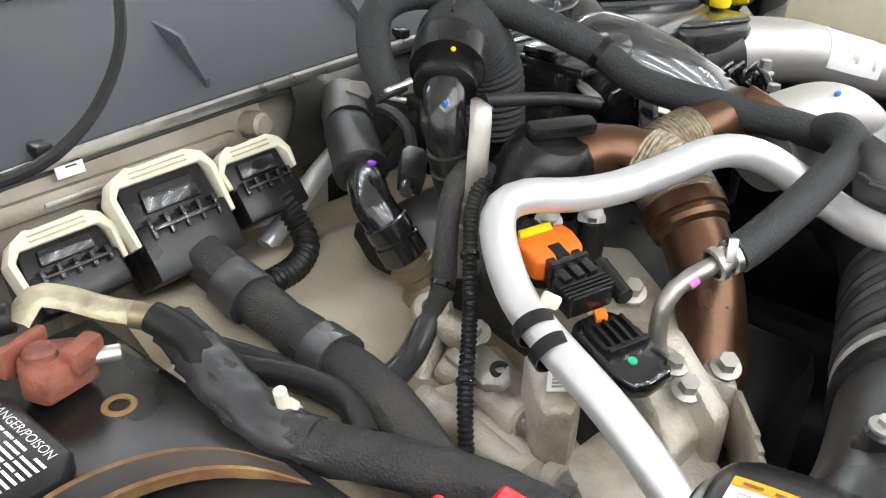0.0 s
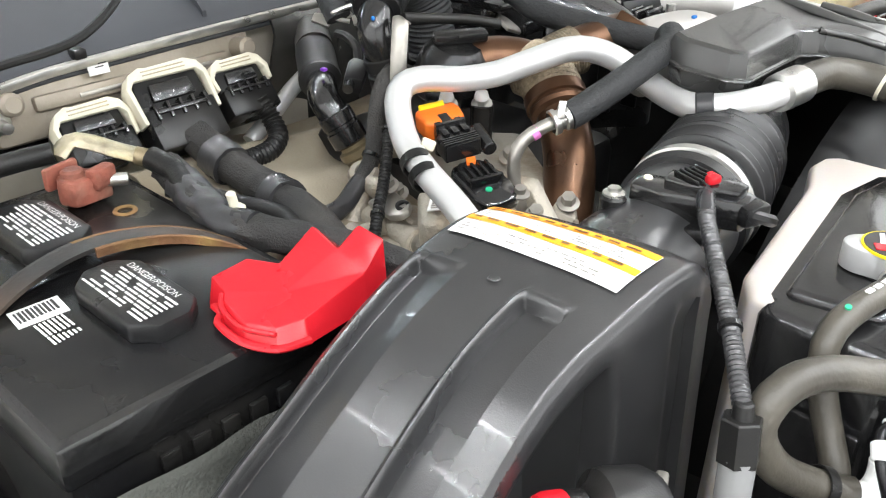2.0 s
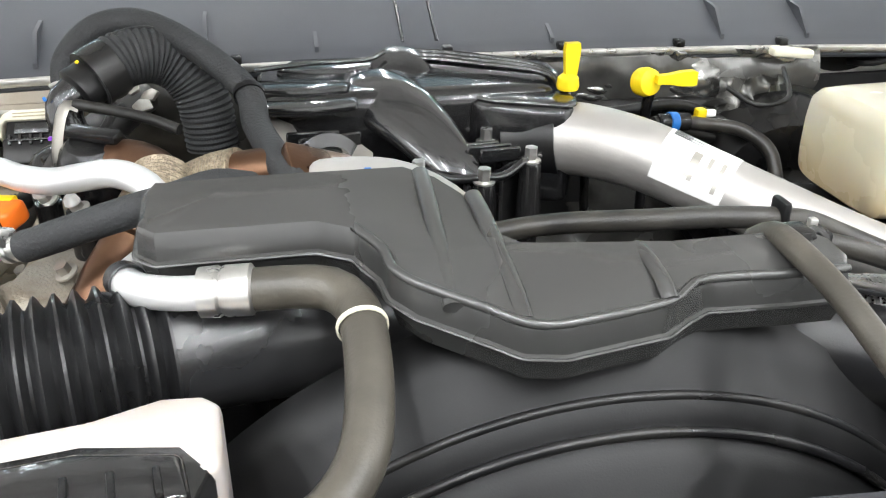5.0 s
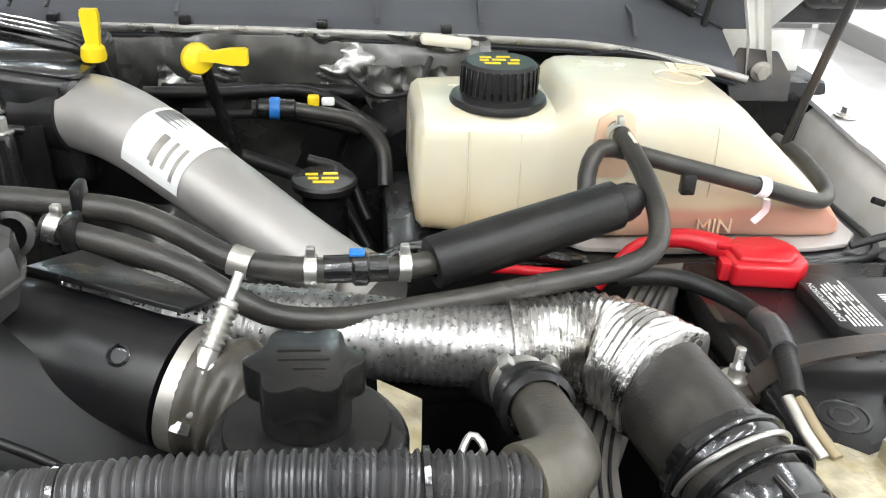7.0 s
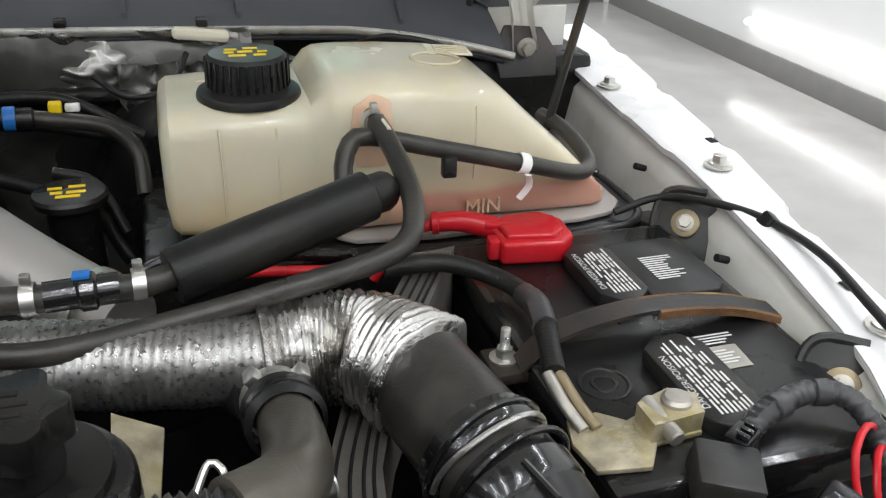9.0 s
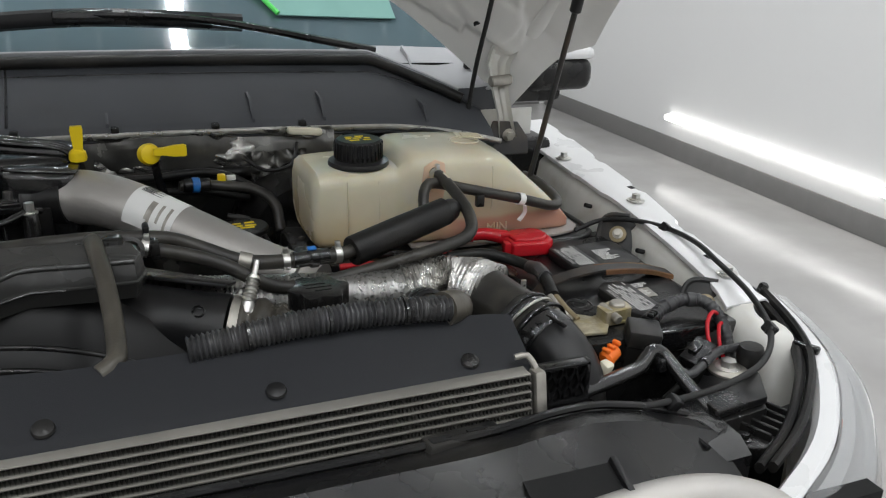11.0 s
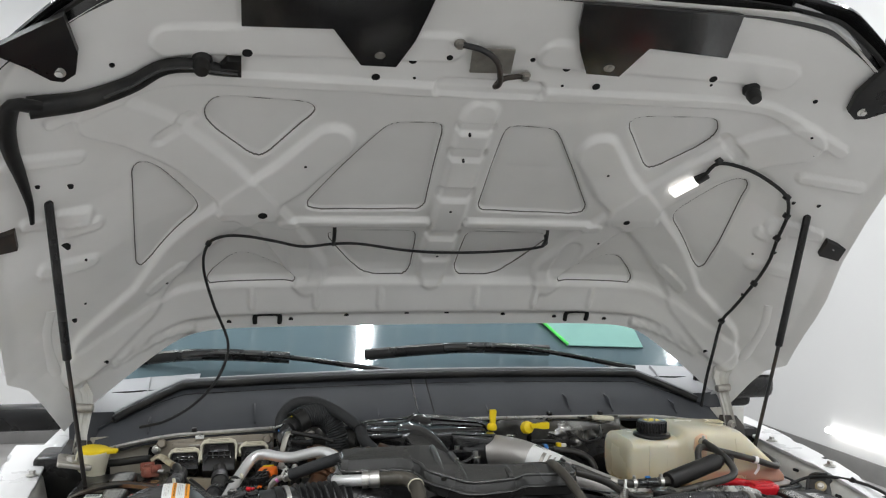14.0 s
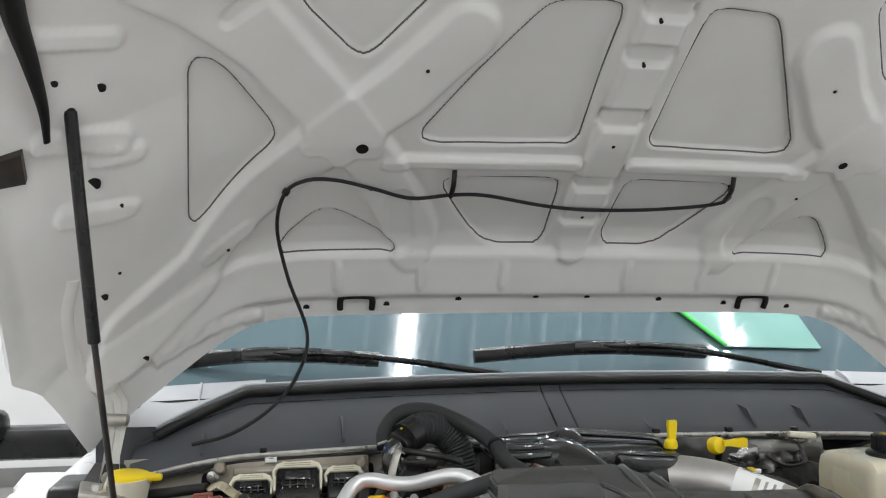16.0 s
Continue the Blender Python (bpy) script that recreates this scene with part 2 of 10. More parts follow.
cast_tan = M("dusty_cast_cover", (0.36, 0.315, 0.24), 0.6, 0.2, var=0.18, bump=0.5, fine=330, dirt=(0.20, 0.13, 0.06), dirt_amount=0.55, dirt_scale=14)
alu = M("bright_aluminium_pipe", (0.70, 0.70, 0.695), 0.36, 0.55, var=0.05, scale=30, bump=0.06, dirt=(0.55, 0.54, 0.52), dirt_amount=0.3, dirt_scale=30)
alu_pipe = M("matt_aluminium_pipe", (0.52, 0.50, 0.475), 0.46, 0.7, var=0.1, bump=0.1, dirt=(0.45, 0.42, 0.38), dirt_amount=0.4)
ecm_metal = M("dusty_alloy_case", (0.33, 0.29, 0.235), 0.48, 0.35, var=0.18, bump=0.25, dirt=(0.18, 0.145, 0.10), dirt_amount=0.5)
steel = M("zinc_steel", (0.66, 0.65, 0.62), 0.32, 0.95, var=0.12, scale=60, bump=0.08)
steel_dull = M("dull_steel", (0.42, 0.40, 0.36), 0.45, 0.85, var=0.2, scale=40, bump=0.15)
brass = M("brass_fitting", (0.26, 0.21, 0.13), 0.45, 0.7, var=0.3, scale=40, bump=0.2)
copper = M("heat_tinted_steel", (0.125, 0.066, 0.038), 0.32, 0.8, var=0.35, scale=22, bump=0.1, dirt=(0.08, 0.05, 0.035), dirt_amount=0.6, dirt_scale=24)
braid = M("steel_braid", (0.36, 0.30, 0.22), 0.45, 0.75, var=0.4, scale=260, bump=0.9, fine=600)
rust = M("rusty_steel", (0.14, 0.068, 0.03), 0.7, 0.1, var=0.5, scale=40, bump=0.6, fine=300, dirt=(0.36, 0.24, 0.08), dirt_amount=0.55, dirt_scale=30)
black_steel = M("black_painted_steel", (0.02, 0.02, 0.02), 0.4, 0.0, var=0.25, bump=0.12, dirt=(0.16, 0.10, 0.06), dirt_amount=0.3)
corroded = M("corroded_terminal_metal", (0.42, 0.375, 0.27), 0.45, 0.55, var=0.35, scale=60, bump=0.5, fine=260, dirt=(0.34, 0.28, 0.09), dirt_amount=0.7, dirt_scale=40)
lead_pink = M("corroded_reddish_clamp", (0.24, 0.075, 0.05), 0.6, 0.1, var=0.35, scale=70, bump=0.5, dirt=(0.42, 0.25, 0.18), dirt_amount=0.4, dirt_scale=60)
bone = M("bone_plastic", (0.72, 0.68, 0.54), 0.5, var=0.05, bump=0.05)
red = M("red_plastic", (0.50, 0.012, 0.020), 0.24, var=0.06, bump=0.06, fine=500)
orange = M("orange_plastic", (0.80, 0.16, 0.015), 0.38, var=0.06)
yellow = M("yellow_plastic", (0.85, 0.62, 0.01), 0.4, var=0.06)
green = M("green_plastic", (0.02, 0.42, 0.20), 0.4)
blue = M("blue_plastic", (0.02, 0.16, 0.50), 0.4)
paper = M("white_label", (0.82, 0.82, 0.80), 0.45, var=0.03, bump=0.02)
paper_orange = M("orange_label_print", (0.90, 0.36, 0.02), 0.45, var=0.03, bump=0.02)
ink = M("dark_print", (0.03, 0.03, 0.03), 0.5)
ink_white = M("white_print", (0.72, 0.72, 0.70), 0.55, var=0.1)
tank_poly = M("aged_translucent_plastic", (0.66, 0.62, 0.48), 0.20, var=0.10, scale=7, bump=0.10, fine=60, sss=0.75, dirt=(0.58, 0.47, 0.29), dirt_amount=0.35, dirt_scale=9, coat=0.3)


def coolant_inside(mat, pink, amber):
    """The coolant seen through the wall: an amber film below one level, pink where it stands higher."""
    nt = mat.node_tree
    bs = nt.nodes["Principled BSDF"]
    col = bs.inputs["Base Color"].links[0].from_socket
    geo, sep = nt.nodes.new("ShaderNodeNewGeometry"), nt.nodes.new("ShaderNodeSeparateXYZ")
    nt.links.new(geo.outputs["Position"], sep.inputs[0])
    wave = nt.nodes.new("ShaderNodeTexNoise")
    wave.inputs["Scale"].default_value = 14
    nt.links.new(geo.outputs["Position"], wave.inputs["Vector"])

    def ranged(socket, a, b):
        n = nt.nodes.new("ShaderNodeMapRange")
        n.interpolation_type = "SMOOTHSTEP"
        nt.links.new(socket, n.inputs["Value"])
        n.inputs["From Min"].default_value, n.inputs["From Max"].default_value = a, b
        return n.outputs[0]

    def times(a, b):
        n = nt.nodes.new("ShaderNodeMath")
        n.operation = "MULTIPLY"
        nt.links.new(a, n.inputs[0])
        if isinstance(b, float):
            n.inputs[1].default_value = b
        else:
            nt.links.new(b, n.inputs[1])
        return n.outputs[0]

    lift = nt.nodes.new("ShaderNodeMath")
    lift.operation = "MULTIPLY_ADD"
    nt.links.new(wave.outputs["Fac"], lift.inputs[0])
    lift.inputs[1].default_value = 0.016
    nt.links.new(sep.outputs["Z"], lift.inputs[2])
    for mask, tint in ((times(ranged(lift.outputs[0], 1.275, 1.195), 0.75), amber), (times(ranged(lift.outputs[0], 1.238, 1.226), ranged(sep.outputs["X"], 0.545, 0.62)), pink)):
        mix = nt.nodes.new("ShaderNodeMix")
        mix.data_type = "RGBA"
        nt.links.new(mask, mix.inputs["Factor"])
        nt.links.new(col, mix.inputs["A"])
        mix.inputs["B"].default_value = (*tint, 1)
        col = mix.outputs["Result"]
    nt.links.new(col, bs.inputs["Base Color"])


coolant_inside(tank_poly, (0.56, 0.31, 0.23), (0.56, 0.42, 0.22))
tank_pink = M("pinkish_white_plastic", (0.47, 0.43, 0.40), 0.33, var=0.12, scale=5, bump=0.06, sss=0.5)
foil = M("crinkled_foil", (0.60, 0.59, 0.57), 0.25, 1.0, var=0.2, scale=40, bump=0.6, fine=160, dirt=(0.30, 0.28, 0.24), dirt_amount=0.35, dirt_scale=30)
foil_weave = M("woven_foil_sleeve", (0.36, 0.356, 0.345), 0.30, 0.9, var=0.12, scale=260, bump=0.25, fine=620, dirt=(0.22, 0.215, 0.20), dirt_amount=0.25, dirt_scale=20)
clear = M("clear_plastic", (0.92, 0.93, 0.94), 0.08, trans=0.85, var=0.02, bump=0.0)
glass = M("tinted_windscreen", (0.20, 0.28, 0.31), 0.012, 0.55, var=0.0, bump=0.0, spec=0.9, coat=1.0)
wood = M("grey_weathered_board", (0.14, 0.13, 0.115), 0.8, var=0.4, bump=0.6, fine=150, dirt=(0.09, 0.08, 0.07), dirt_amount=0.6, dirt_scale=20)
fins = M("radiator_fins", (0.15, 0.145, 0.132), 0.5, 0.4, var=0.3, scale=60, bump=0.2)
# near-black standing in for shade in holes, slots, gaps and depths
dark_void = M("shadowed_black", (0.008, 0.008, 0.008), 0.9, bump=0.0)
foil_dull = M("dull_foil_insulation", (0.13, 0.128, 0.12), 0.22, 0.5, var=0.5, scale=16, bump=0.25, fine=40, dirt=(0.03, 0.03, 0.028), dirt_amount=0.6, dirt_scale=9)
foil_bright = M("crinkled_firewall_foil", (0.34, 0.335, 0.32), 0.24, 0.85, var=0.35, scale=18, bump=0.35, fine=60, dirt=(0.06, 0.058, 0.052), dirt_amount=0.5, dirt_scale=14)
firewall_paint = M("dusty_firewall_paint", (0.40, 0.37, 0.31), 0.5, var=0.12, bump=0.1, dirt=(0.24, 0.20, 0.14), dirt_amount=0.5, dirt_scale=12)
tank_stain = M("faint_coolant_stain", (0.70, 0.50, 0.35), 0.3, var=0.2, scale=20, bump=0.05, sss=0.6)
blanket = M("woven_battery_blanket", (0.050, 0.052, 0.045), 0.8, var=0.25, scale=12, bump=0.9, fine=420)

# ---- the room ----
concrete = M("polished_concrete", (0.40, 0.39, 0.38), 0.16, var=0.1, scale=1.3, bump=0.02, fine=60, dirt=(0.30, 0.29, 0.28), dirt_amount=0.5, dirt_scale=2.5)
wall_paint = M("white_wall_paint", (0.76, 0.76, 0.755), 0.38, var=0.015, scale=1.0, bump=0.03, fine=120)
skirting = M("grey_skirting", (0.20, 0.195, 0.19), 0.4, var=0.08)
ceiling_panel = M("blue_grey_metal_panels", (0.27, 0.34, 0.38), 0.5, 0.1, var=0.1, scale=2, bump=0.03)


def slab(name, c, size, material, label):
    return single(name, box(B(), c, size), material, label, name.split("_")[0], "structure")


slab("floor", (-0.7, -0.4, -0.05), (9.6, 13.2, 0.1), concrete, "polished pale grey concrete workshop floor")
slab("wall_east", (4.2, -0.4, 2.25), (0.2, 13.2, 4.5), wall_paint, "smooth white painted workshop wall")
slab("wall_west", (-5.6, -0.4, 2.25), (0.2, 13.2, 4.5), wall_paint, "smooth white painted workshop wall")
slab("wall_north", (-0.7, 6.3, 2.25), (9.6, 0.2, 4.5), wall_paint, "smooth white painted workshop wall")
slab("wall_south", (-0.7, -7.1, 2.25), (9.6, 0.2, 4.5), wall_paint, "smooth white painted workshop wall")
bm = box(B(), (-0.7, -0.4, 4.58), (9.6, 13.2, 0.1))
for k in range(31):
    box(bm, (-5.3 + 0.31 * k, -0.4, 4.515), (0.05, 13.1, 0.03), 0.008)
single("ceiling", bm, ceiling_panel, "blue-grey ribbed metal ceiling panels", "ceiling", "structure")
bm = B()
for k in range(62):
    box(bm, (-5.38 + 0.155 * k, -0.4, 4.505), (0.016, 13.1, 0.05), 0.003)
single("trim", bm, wall_paint, "thin white joint strips along the ceiling panels", "trim", "structure")
bm = box(B(), (4.092, -0.4, 0.075), (0.016, 13.1, 0.15), 0.004)
single("baseboard", bm, skirting, "low dark grey skirting along the wall", "baseboard", "structure")
bm = box(B(), (-0.7, 6.192, 0.075), (9.5, 0.016, 0.15), 0.004)
single("baseboard", bm, skirting, "low dark grey skirting along the back wall", "baseboard", "structure")

streak_glow = glow("glowing_streak", (1.0, 0.985, 0.96), 9.0)
first = None
for lx in (-4.2, -2.7, -1.2, 0.33, 1.66, 3.1):
    for ly in (-4.3, -1.6, 1.0, 3.8):
        if first is None:
            first = thing("tube_light", "long white ceiling tube light, switched on", "ceiling light", (0, 0, 4.5), "ceiling tube lights")
            part("housing", box(B(), (0, 0, 4.415), (0.10, 2.3, 0.23), 0.01), white_paint, first)
            first.location = (lx, ly, 4.5)
        else:
            copy_thing(first, Matrix.Translation((lx, ly, 4.5)))

# glowing tube on brackets, added to draw the bright streak along the wall
streak = thing("wall_streak", "glowing white streak low on the white wall", "wall light", (4.1, 2.0, 0.3))
part("tube", tube(B(), [(4.075, 4.2, 0.29), (4.075, 2.0, 0.29), (4.075, 0.2, 0.29)], 0.022, 14, 0.3), streak_glow, streak, "glowing white tube")
for yy in (4.2, 2.2, 0.2):
    part("bracket", box(B(), (4.09, yy, 0.29), (0.02, 0.03, 0.06), 0.004), white_paint, streak)

sign = thing("wall_sign", "dark grey lettering on the white wall", "sign", (4.1, 3.0, 2.6))
face = frame_of((4.097, 3.86, 2.50), (4.097, 2.86, 2.50), (4.097, 3.86, 3.5))
part("letters", text_mesh(B(), "www.", 0.30, face, 0.002), ink, sign)
for k, yy in enumerate((3.55, 3.1, 2.65)):
    bm = B()
    prism(bm, [(-0.20, 0), (-0.12, 0), (0, 0.36), (0.12, 0), (0.20, 0), (0.05, 0.46), (-0.05, 0.46)] if k == 0 else [(-0.15, 0), (0.15, 0), (0.15, 0.46), (-0.15, 0.46)], 0.004,
          frame_of((4.095, yy, 2.88), (4.095, yy - 1, 2.88), (4.095, yy, 3.5)))
    part("sign_bar", bm, ink, sign)
plate = thing("wall_socket", "small white wall socket plate with a grey knob", "socket", (4.1, 5.0, 1.2))
part("plate", box(B(), (4.094, 5.2, 1.30), (0.012, 0.08, 0.2), 0.004), white_paint, plate)
part("knob", rod(B(), (4.1, 5.5, 1.18), (4.05, 5.5, 1.18), 0.03, seg=16, edge=0.006), steel_dull, plate)
pillar = thing("column", "square white painted workshop column with a base plate", "column", (-2.9, 4.6, 0))
part("shaft", box(B(), (-2.9, 4.6, 2.25), (0.26, 0.26, 4.48), 0.01), white_paint, pillar)
part("base_plate", box(B(), (-2.9, 4.6, 0.03), (0.5, 0.5, 0.06), 0.01), white_paint, pillar)

# ---- the truck's body ----
truck = thing("pickup_truck", "white pickup truck with its hood open, standing in a workshop", "truck", (0, 0, 0))


def interp(x, xs, ys):
    return float(np.interp(x, xs, ys))


def fender(side, top_plate):
    """The fender's inner wall, or the top flange that overhangs it, from the hinge to the lamp."""
    ys = [-0.40, -0.33, -0.265, -0.17, -0.07, 0.02, 0.17, 0.367, 0.50]
    inner = [0.80, 0.835, 0.852, 0.866, 0.876, 0.882, 0.897, 0.917, 0.93]
    outer = [0.875, 0.896, 0.905, 0.914, 0.930, 0.945, 0.968, 1.00, 1.012]

    def at(u, v):
        xi, xo = interp(v, ys, inner), interp(v, ys, outer)
        top = interp(v, [-0.4, -0.3, 0.0, 0.5], [1.175, 1.203, 1.226, 1.236])
        notch = 0.007 * (math.sin(v * 38) > 0.55)
        wall = [(xi - 0.060, 0.90), (xi - 0.040, 1.02), (xi - 0.026, 1.11), (xi - 0.018, 1.165), (xi - 0.013, top - 0.040), (xi - 0.010, top - 0.024), (xi + 0.001, top - 0.014), (xi + 0.03, top - 0.011)]
        step = 0.004 * (v < 0.03) - 0.003 * (v > 0.14)
        row = [(xi - 0.008 + step, top - 0.006), (xi - 0.0085 + step, top - 0.002), (xi - 0.004 + step, top), (xi + 0.03, top + 0.001), (xo - 0.006 - notch, top + 0.002), (xo - notch, top - 0.004), (xo - notch, top - 0.018)]
        x, z = (row if top_plate else wall)[u]
        return (side * x, v, z)
    us = list(range(7 if top_plate else 8))
    return sheet(B(), at, us, span(-0.33, 0.50, 56), (0.0, 0, -0.0025))


def flank(side):
    """The outer skin below the flange, round to the lamp."""
    top = [(1.012, 0.62, 1.215), (1.008, 0.4, 1.212), (0.972, 0.085, 1.208), (0.925, -0.12, 1.203), (0.912, -0.25, 1.192), (0.908, -0.315, 1.182)]

    def at(u, v):
        p = smooth[v]
        off = [(0, 0), (0.001, -0.012), (0.002, -0.03), (0.003, -0.09), (0.003, -0.3), (0.003, -0.75)][u]
        return (side * (p.x + off[0]), p.y, p.z + off[1])
    smooth = smooth_path(top, 0.03)
    return sheet(B(), at, list(range(6)), list(range(len(smooth))), (0, 0, -0.002))


for side, word in ((1, "driver"), (-1, "passenger")):
    f = part("fender", fender(side, False), white_dirty, truck, "white painted inner fender and flange with dust stains")
    part("flange", fender(side, True), white_paint, f, "white painted top flange with a stepped edge")
    part("outer_skin", flank(side), white_paint, f)
    apron = smooth_path([(0.842, -0.28, 0), (0.826, -0.33, 0), (0.828, -0.372, 0), (0.845, -0.402, 0), (0.874, -0.408, 0)], 0.006)

    def apron_at(u, v):
        p, q = apron[v], Vector((0.88, -0.33, 0))
        off, z = [(0.045, 1.193), (0.026, 1.194), (0.012, 1.190), (0.004, 1.180), (0.0, 1.165), (-0.006, 1.12), (-0.016, 1.05), (-0.03, 0.95)][u]
        d_ = (q - p).normalized() * off
        return (side * (p.x + d_.x), p.y + d_.y, z - 0.010 * max(0, -0.33 - p.y) / 0.08)

    part("apron_end", sheet(B(), apron_at, list(range(8)), list(range(len(apron))), (0, 0, -0.002)), white_dirty, f, "rounded white end of the inner fender", 50)
    for p in ((0.889, -0.017), (0.893, 0.22), (0.864, -0.27)):
        bm = B()
        z = interp(p[1], [-0.4, -0.3, 0.0, 0.5], [1.175, 1.203, 1.226, 1.236]) + 0.002
        lathe(bm, (side * (p[0] + 0.012), p[1], z), (side * (p[0] + 0.012), p[1], z + 1), [(0, 0), (0.014, 0), (0.014, 0.002), (0, 0.002)], 20)
        bolt(bm, (side * (p[0] + 0.012), p[1], z + 0.002), (side * (p[0] + 0.012), p[1], z + 1), 0.007, 0.007, 0.010)
        part("flange_bolt", bm, steel, f)
    for p in ((0.93, 0.04), (0.886, -0.219)):
        box_z = interp(p[1], [-0.4, -0.3, 0.0, 0.5], [1.175, 1.203, 1.226, 1.236]) + 0.0022
        part("flange_slot", box(B(), (side * p[0], p[1], box_z), (0.008, 0.012, 0.001)), dark_void, f)
    for p in ((0.868, 0.056, 1.197), (0.852, -0.12, 1.185)):
        part("panel_hole", rod(B(), (side * p[0], p[1], p[2]), (side * (p[0] - 0.012), p[1], p[2] + 0.004), 0.0035, seg=12), dark_void, f)

# cowl, its ribs, seal and the firewall
CY = [(0.294, 1.296), (0.296, 1.309), (0.303, 1.315), (0.309, 1.321), (0.412, 1.380), (0.424, 1.395), (0.446, 1.397), (0.452, 1.384)]


def cowl_at(u, v):
    y, z = CY[u] if isinstance(u, int) else (interp(u, list(range(8)), [c[0] for c in CY]), interp(u, list(range(8)), [c[1] for c in CY]))
    a = max(0.0, abs(v) - 0.605)
    t = min(1.0, max(0.0, (u - 3.0) / 1.5))
    y, z = y - 0.36 * a * t, z - 0.27 * a * t
    return (v, y - 0.55 * a * a - 0.03 * a, z - 0.012 * (v / 0.6) ** 2 - 0.35 * a * a - 0.05 * a)


cowl = part("cowl", sheet(B(), cowl_at, list(range(8)), span(-0.79, 0.79, 90), (0, 0.004, -0.004)), cowl_grey, truck, "dark grey ribbed plastic cowl panel", 30)
for rx, big in ((-0.674, 1), (-0.431, 1), (-0.252, 1), (0.372, 1), (0.490, 1), (0.672, 1), (-0.13, 0), (0.15, 0)):
    bm = B()
    b = Vector(cowl_at(3.0, rx))
    d = Vector(cowl_at(2.0, rx))
    wide = 0.0022
    e = Vector(cowl_at(3.55 if big else 3.2, rx))
    tip = e + Vector((0, -0.036 if big else -0.012, -0.005))
    loft(bm, [[p + Vector((sx, 0, 0)) for p in (d, b + Vector((0, 0, -0.002)), e, tip, d + Vector((0, 0, 0.006)))] for sx in (-wide, wide)])
    part("rib", bm, cowl_grey, cowl)
for sx in (0.01, -0.03):
    part("seam", tube(B(), [cowl_at(k, sx) for k in (3, 3.5, 4, 4.6)], 0.0022, 6), black, cowl)
seal_path = [Vector(cowl_at(5, x)) + Vector((0, -0.006, 0.004)) for x in span(-0.757, 0.757, 60)]
part("rubber_seal", tube(B(), seal_path, 0.0095, 10, 0.02), rubber, cowl, "black rubber seal along the lip")
strip_path = [Vector(cowl_at(5.6, x)) + Vector((0, 0.004, 0.012)) for x in span(-0.757, 0.757, 60)]
# the light on the cowl's top edge is put into this paler tube's colour
part("lit_edge", tube(B(), strip_path, 0.004, 8, 0.02, flat=1.4), M("lit_edge_grey", (0.30, 0.31, 0.32), 0.4), cowl, "pale grey strip standing in for the lit edge")
lip_path = [Vector(cowl_at(1, x)) + Vector((0, -0.006, -0.004)) for x in span(-0.80, 0.80, 40)]
line_path = [Vector(cowl_at(4.0, x)) + Vector((0, -0.002, -0.002)) for x in span(-0.745, 0.745, 60)]
part("moulded_line", tube(B(), line_path, 0.0016, 6, 0.02), black, cowl)
part("pinch_weld", tube(B(), lip_path, 0.0032, 8, 0.02, flat=1.6), steel, cowl, "bare pinch-weld edge below the plastic")
for cx in (-0.57, -0.22, 0.02, 0.16, 0.31, 0.45):
    p = Vector(cowl_at(1.5, cx))
    part("clip", box(B(), p + Vector((0, -0.004, 0.001)), (0.012, 0.014, 0.010), 0.002), black, cowl)

bm = sheet(B(), lambda u, v: (u, 0.315 - 0.4 * max(0, abs(u) - 0.6) ** 2, v), span(-0.80, -0.30, 20), span(0.75, 1.292, 14), (0, 0.004, 0))
part("firewall_panel", bm, firewall_paint, truck, "dusty off-white firewall sheet metal")
bm = sheet(B(), lambda u, v: (u, 0.345, v), span(0.495, 0.90, 20), span(0.75, 1.300, 14), (0, 0.004, 0))
part("firewall_panel", bm, white_dirty, truck, "white painted firewall sheet metal")
bm = sheet(B(), lambda u, v: (u, 0.31 + 0.030 * noise.noise(Vector((u * 6, v * 9, 3))) + 0.010 * abs(noise.noise(Vector((u * 20 + v * 9, v * 14, 9)))) - 0.02 * math.cos((v - 1.26) * 22), v), span(-0.36, 0.50, 110), span(0.95, 1.300, 50), (0, 0.004, 0))
part("heat_shield", bm, foil_dull, truck, "crinkled dull foil insulation", 60)
part("firewall_opening", prism(B(), [(0.045 * math.cos(a) * 1.0, 0.019 * math.sin(a)) for a in span(0, 6.1, 22)], 0.003, frame_of((0.575, 0.3435, 1.269), (1.575, 0.3435, 1.269), (0.575, 0.3435, 2.2)), 0), dark_void, truck, "dark oval opening")
# added near-black sheet behind the engine; it blocks light and paints the gap dark
part("gap_dark", box(B(), (0, 0.33, 0.90), (1.7, 0.01, 0.70)), dark_void, truck)
# unseen sheet added to keep floor light and the floor itself out of the bay
part("floor_light_block", box(B(), (0, -0.06, 0.60), (1.56, 0.78, 0.02), 0.004), black, truck, "added black sheet below the engine that blocks light from the floor")

cowl_pale = M("pale_grey_cowl_plastic", (0.36, 0.365, 0.375), 0.45, var=0.06, bump=0.08, fine=700)


# windscreen, pillars, wipers, mirrors
def wind(u, v):
    return (u * (0.87 - 0.05 * v), 0.57 + 0.62 * v - 0.08 * u * u, 1.385 + 0.62 * v)


wg = part("windscreen", sheet(B(), wind, span(-1, 1, 24), span(0, 1, 12), (0, 0.006, -0.004)), glass, truck, "tinted windscreen reflecting the workshop ceiling")
film = M("pale_green_film", (0.22, 0.40, 0.36), 0.06, var=0.05, bump=0.0)
green_edge = M("bright_green_edge", (0.08, 0.62, 0.10), 0.4, bump=0.0)
shift = Vector((0, -0.005, 0.006))
fa = [Vector(wind(u, v)) + shift for u, v in ((0.40, 0.33), (0.55, 0.093), (0.81, 0.083), (0.80, 0.33))]
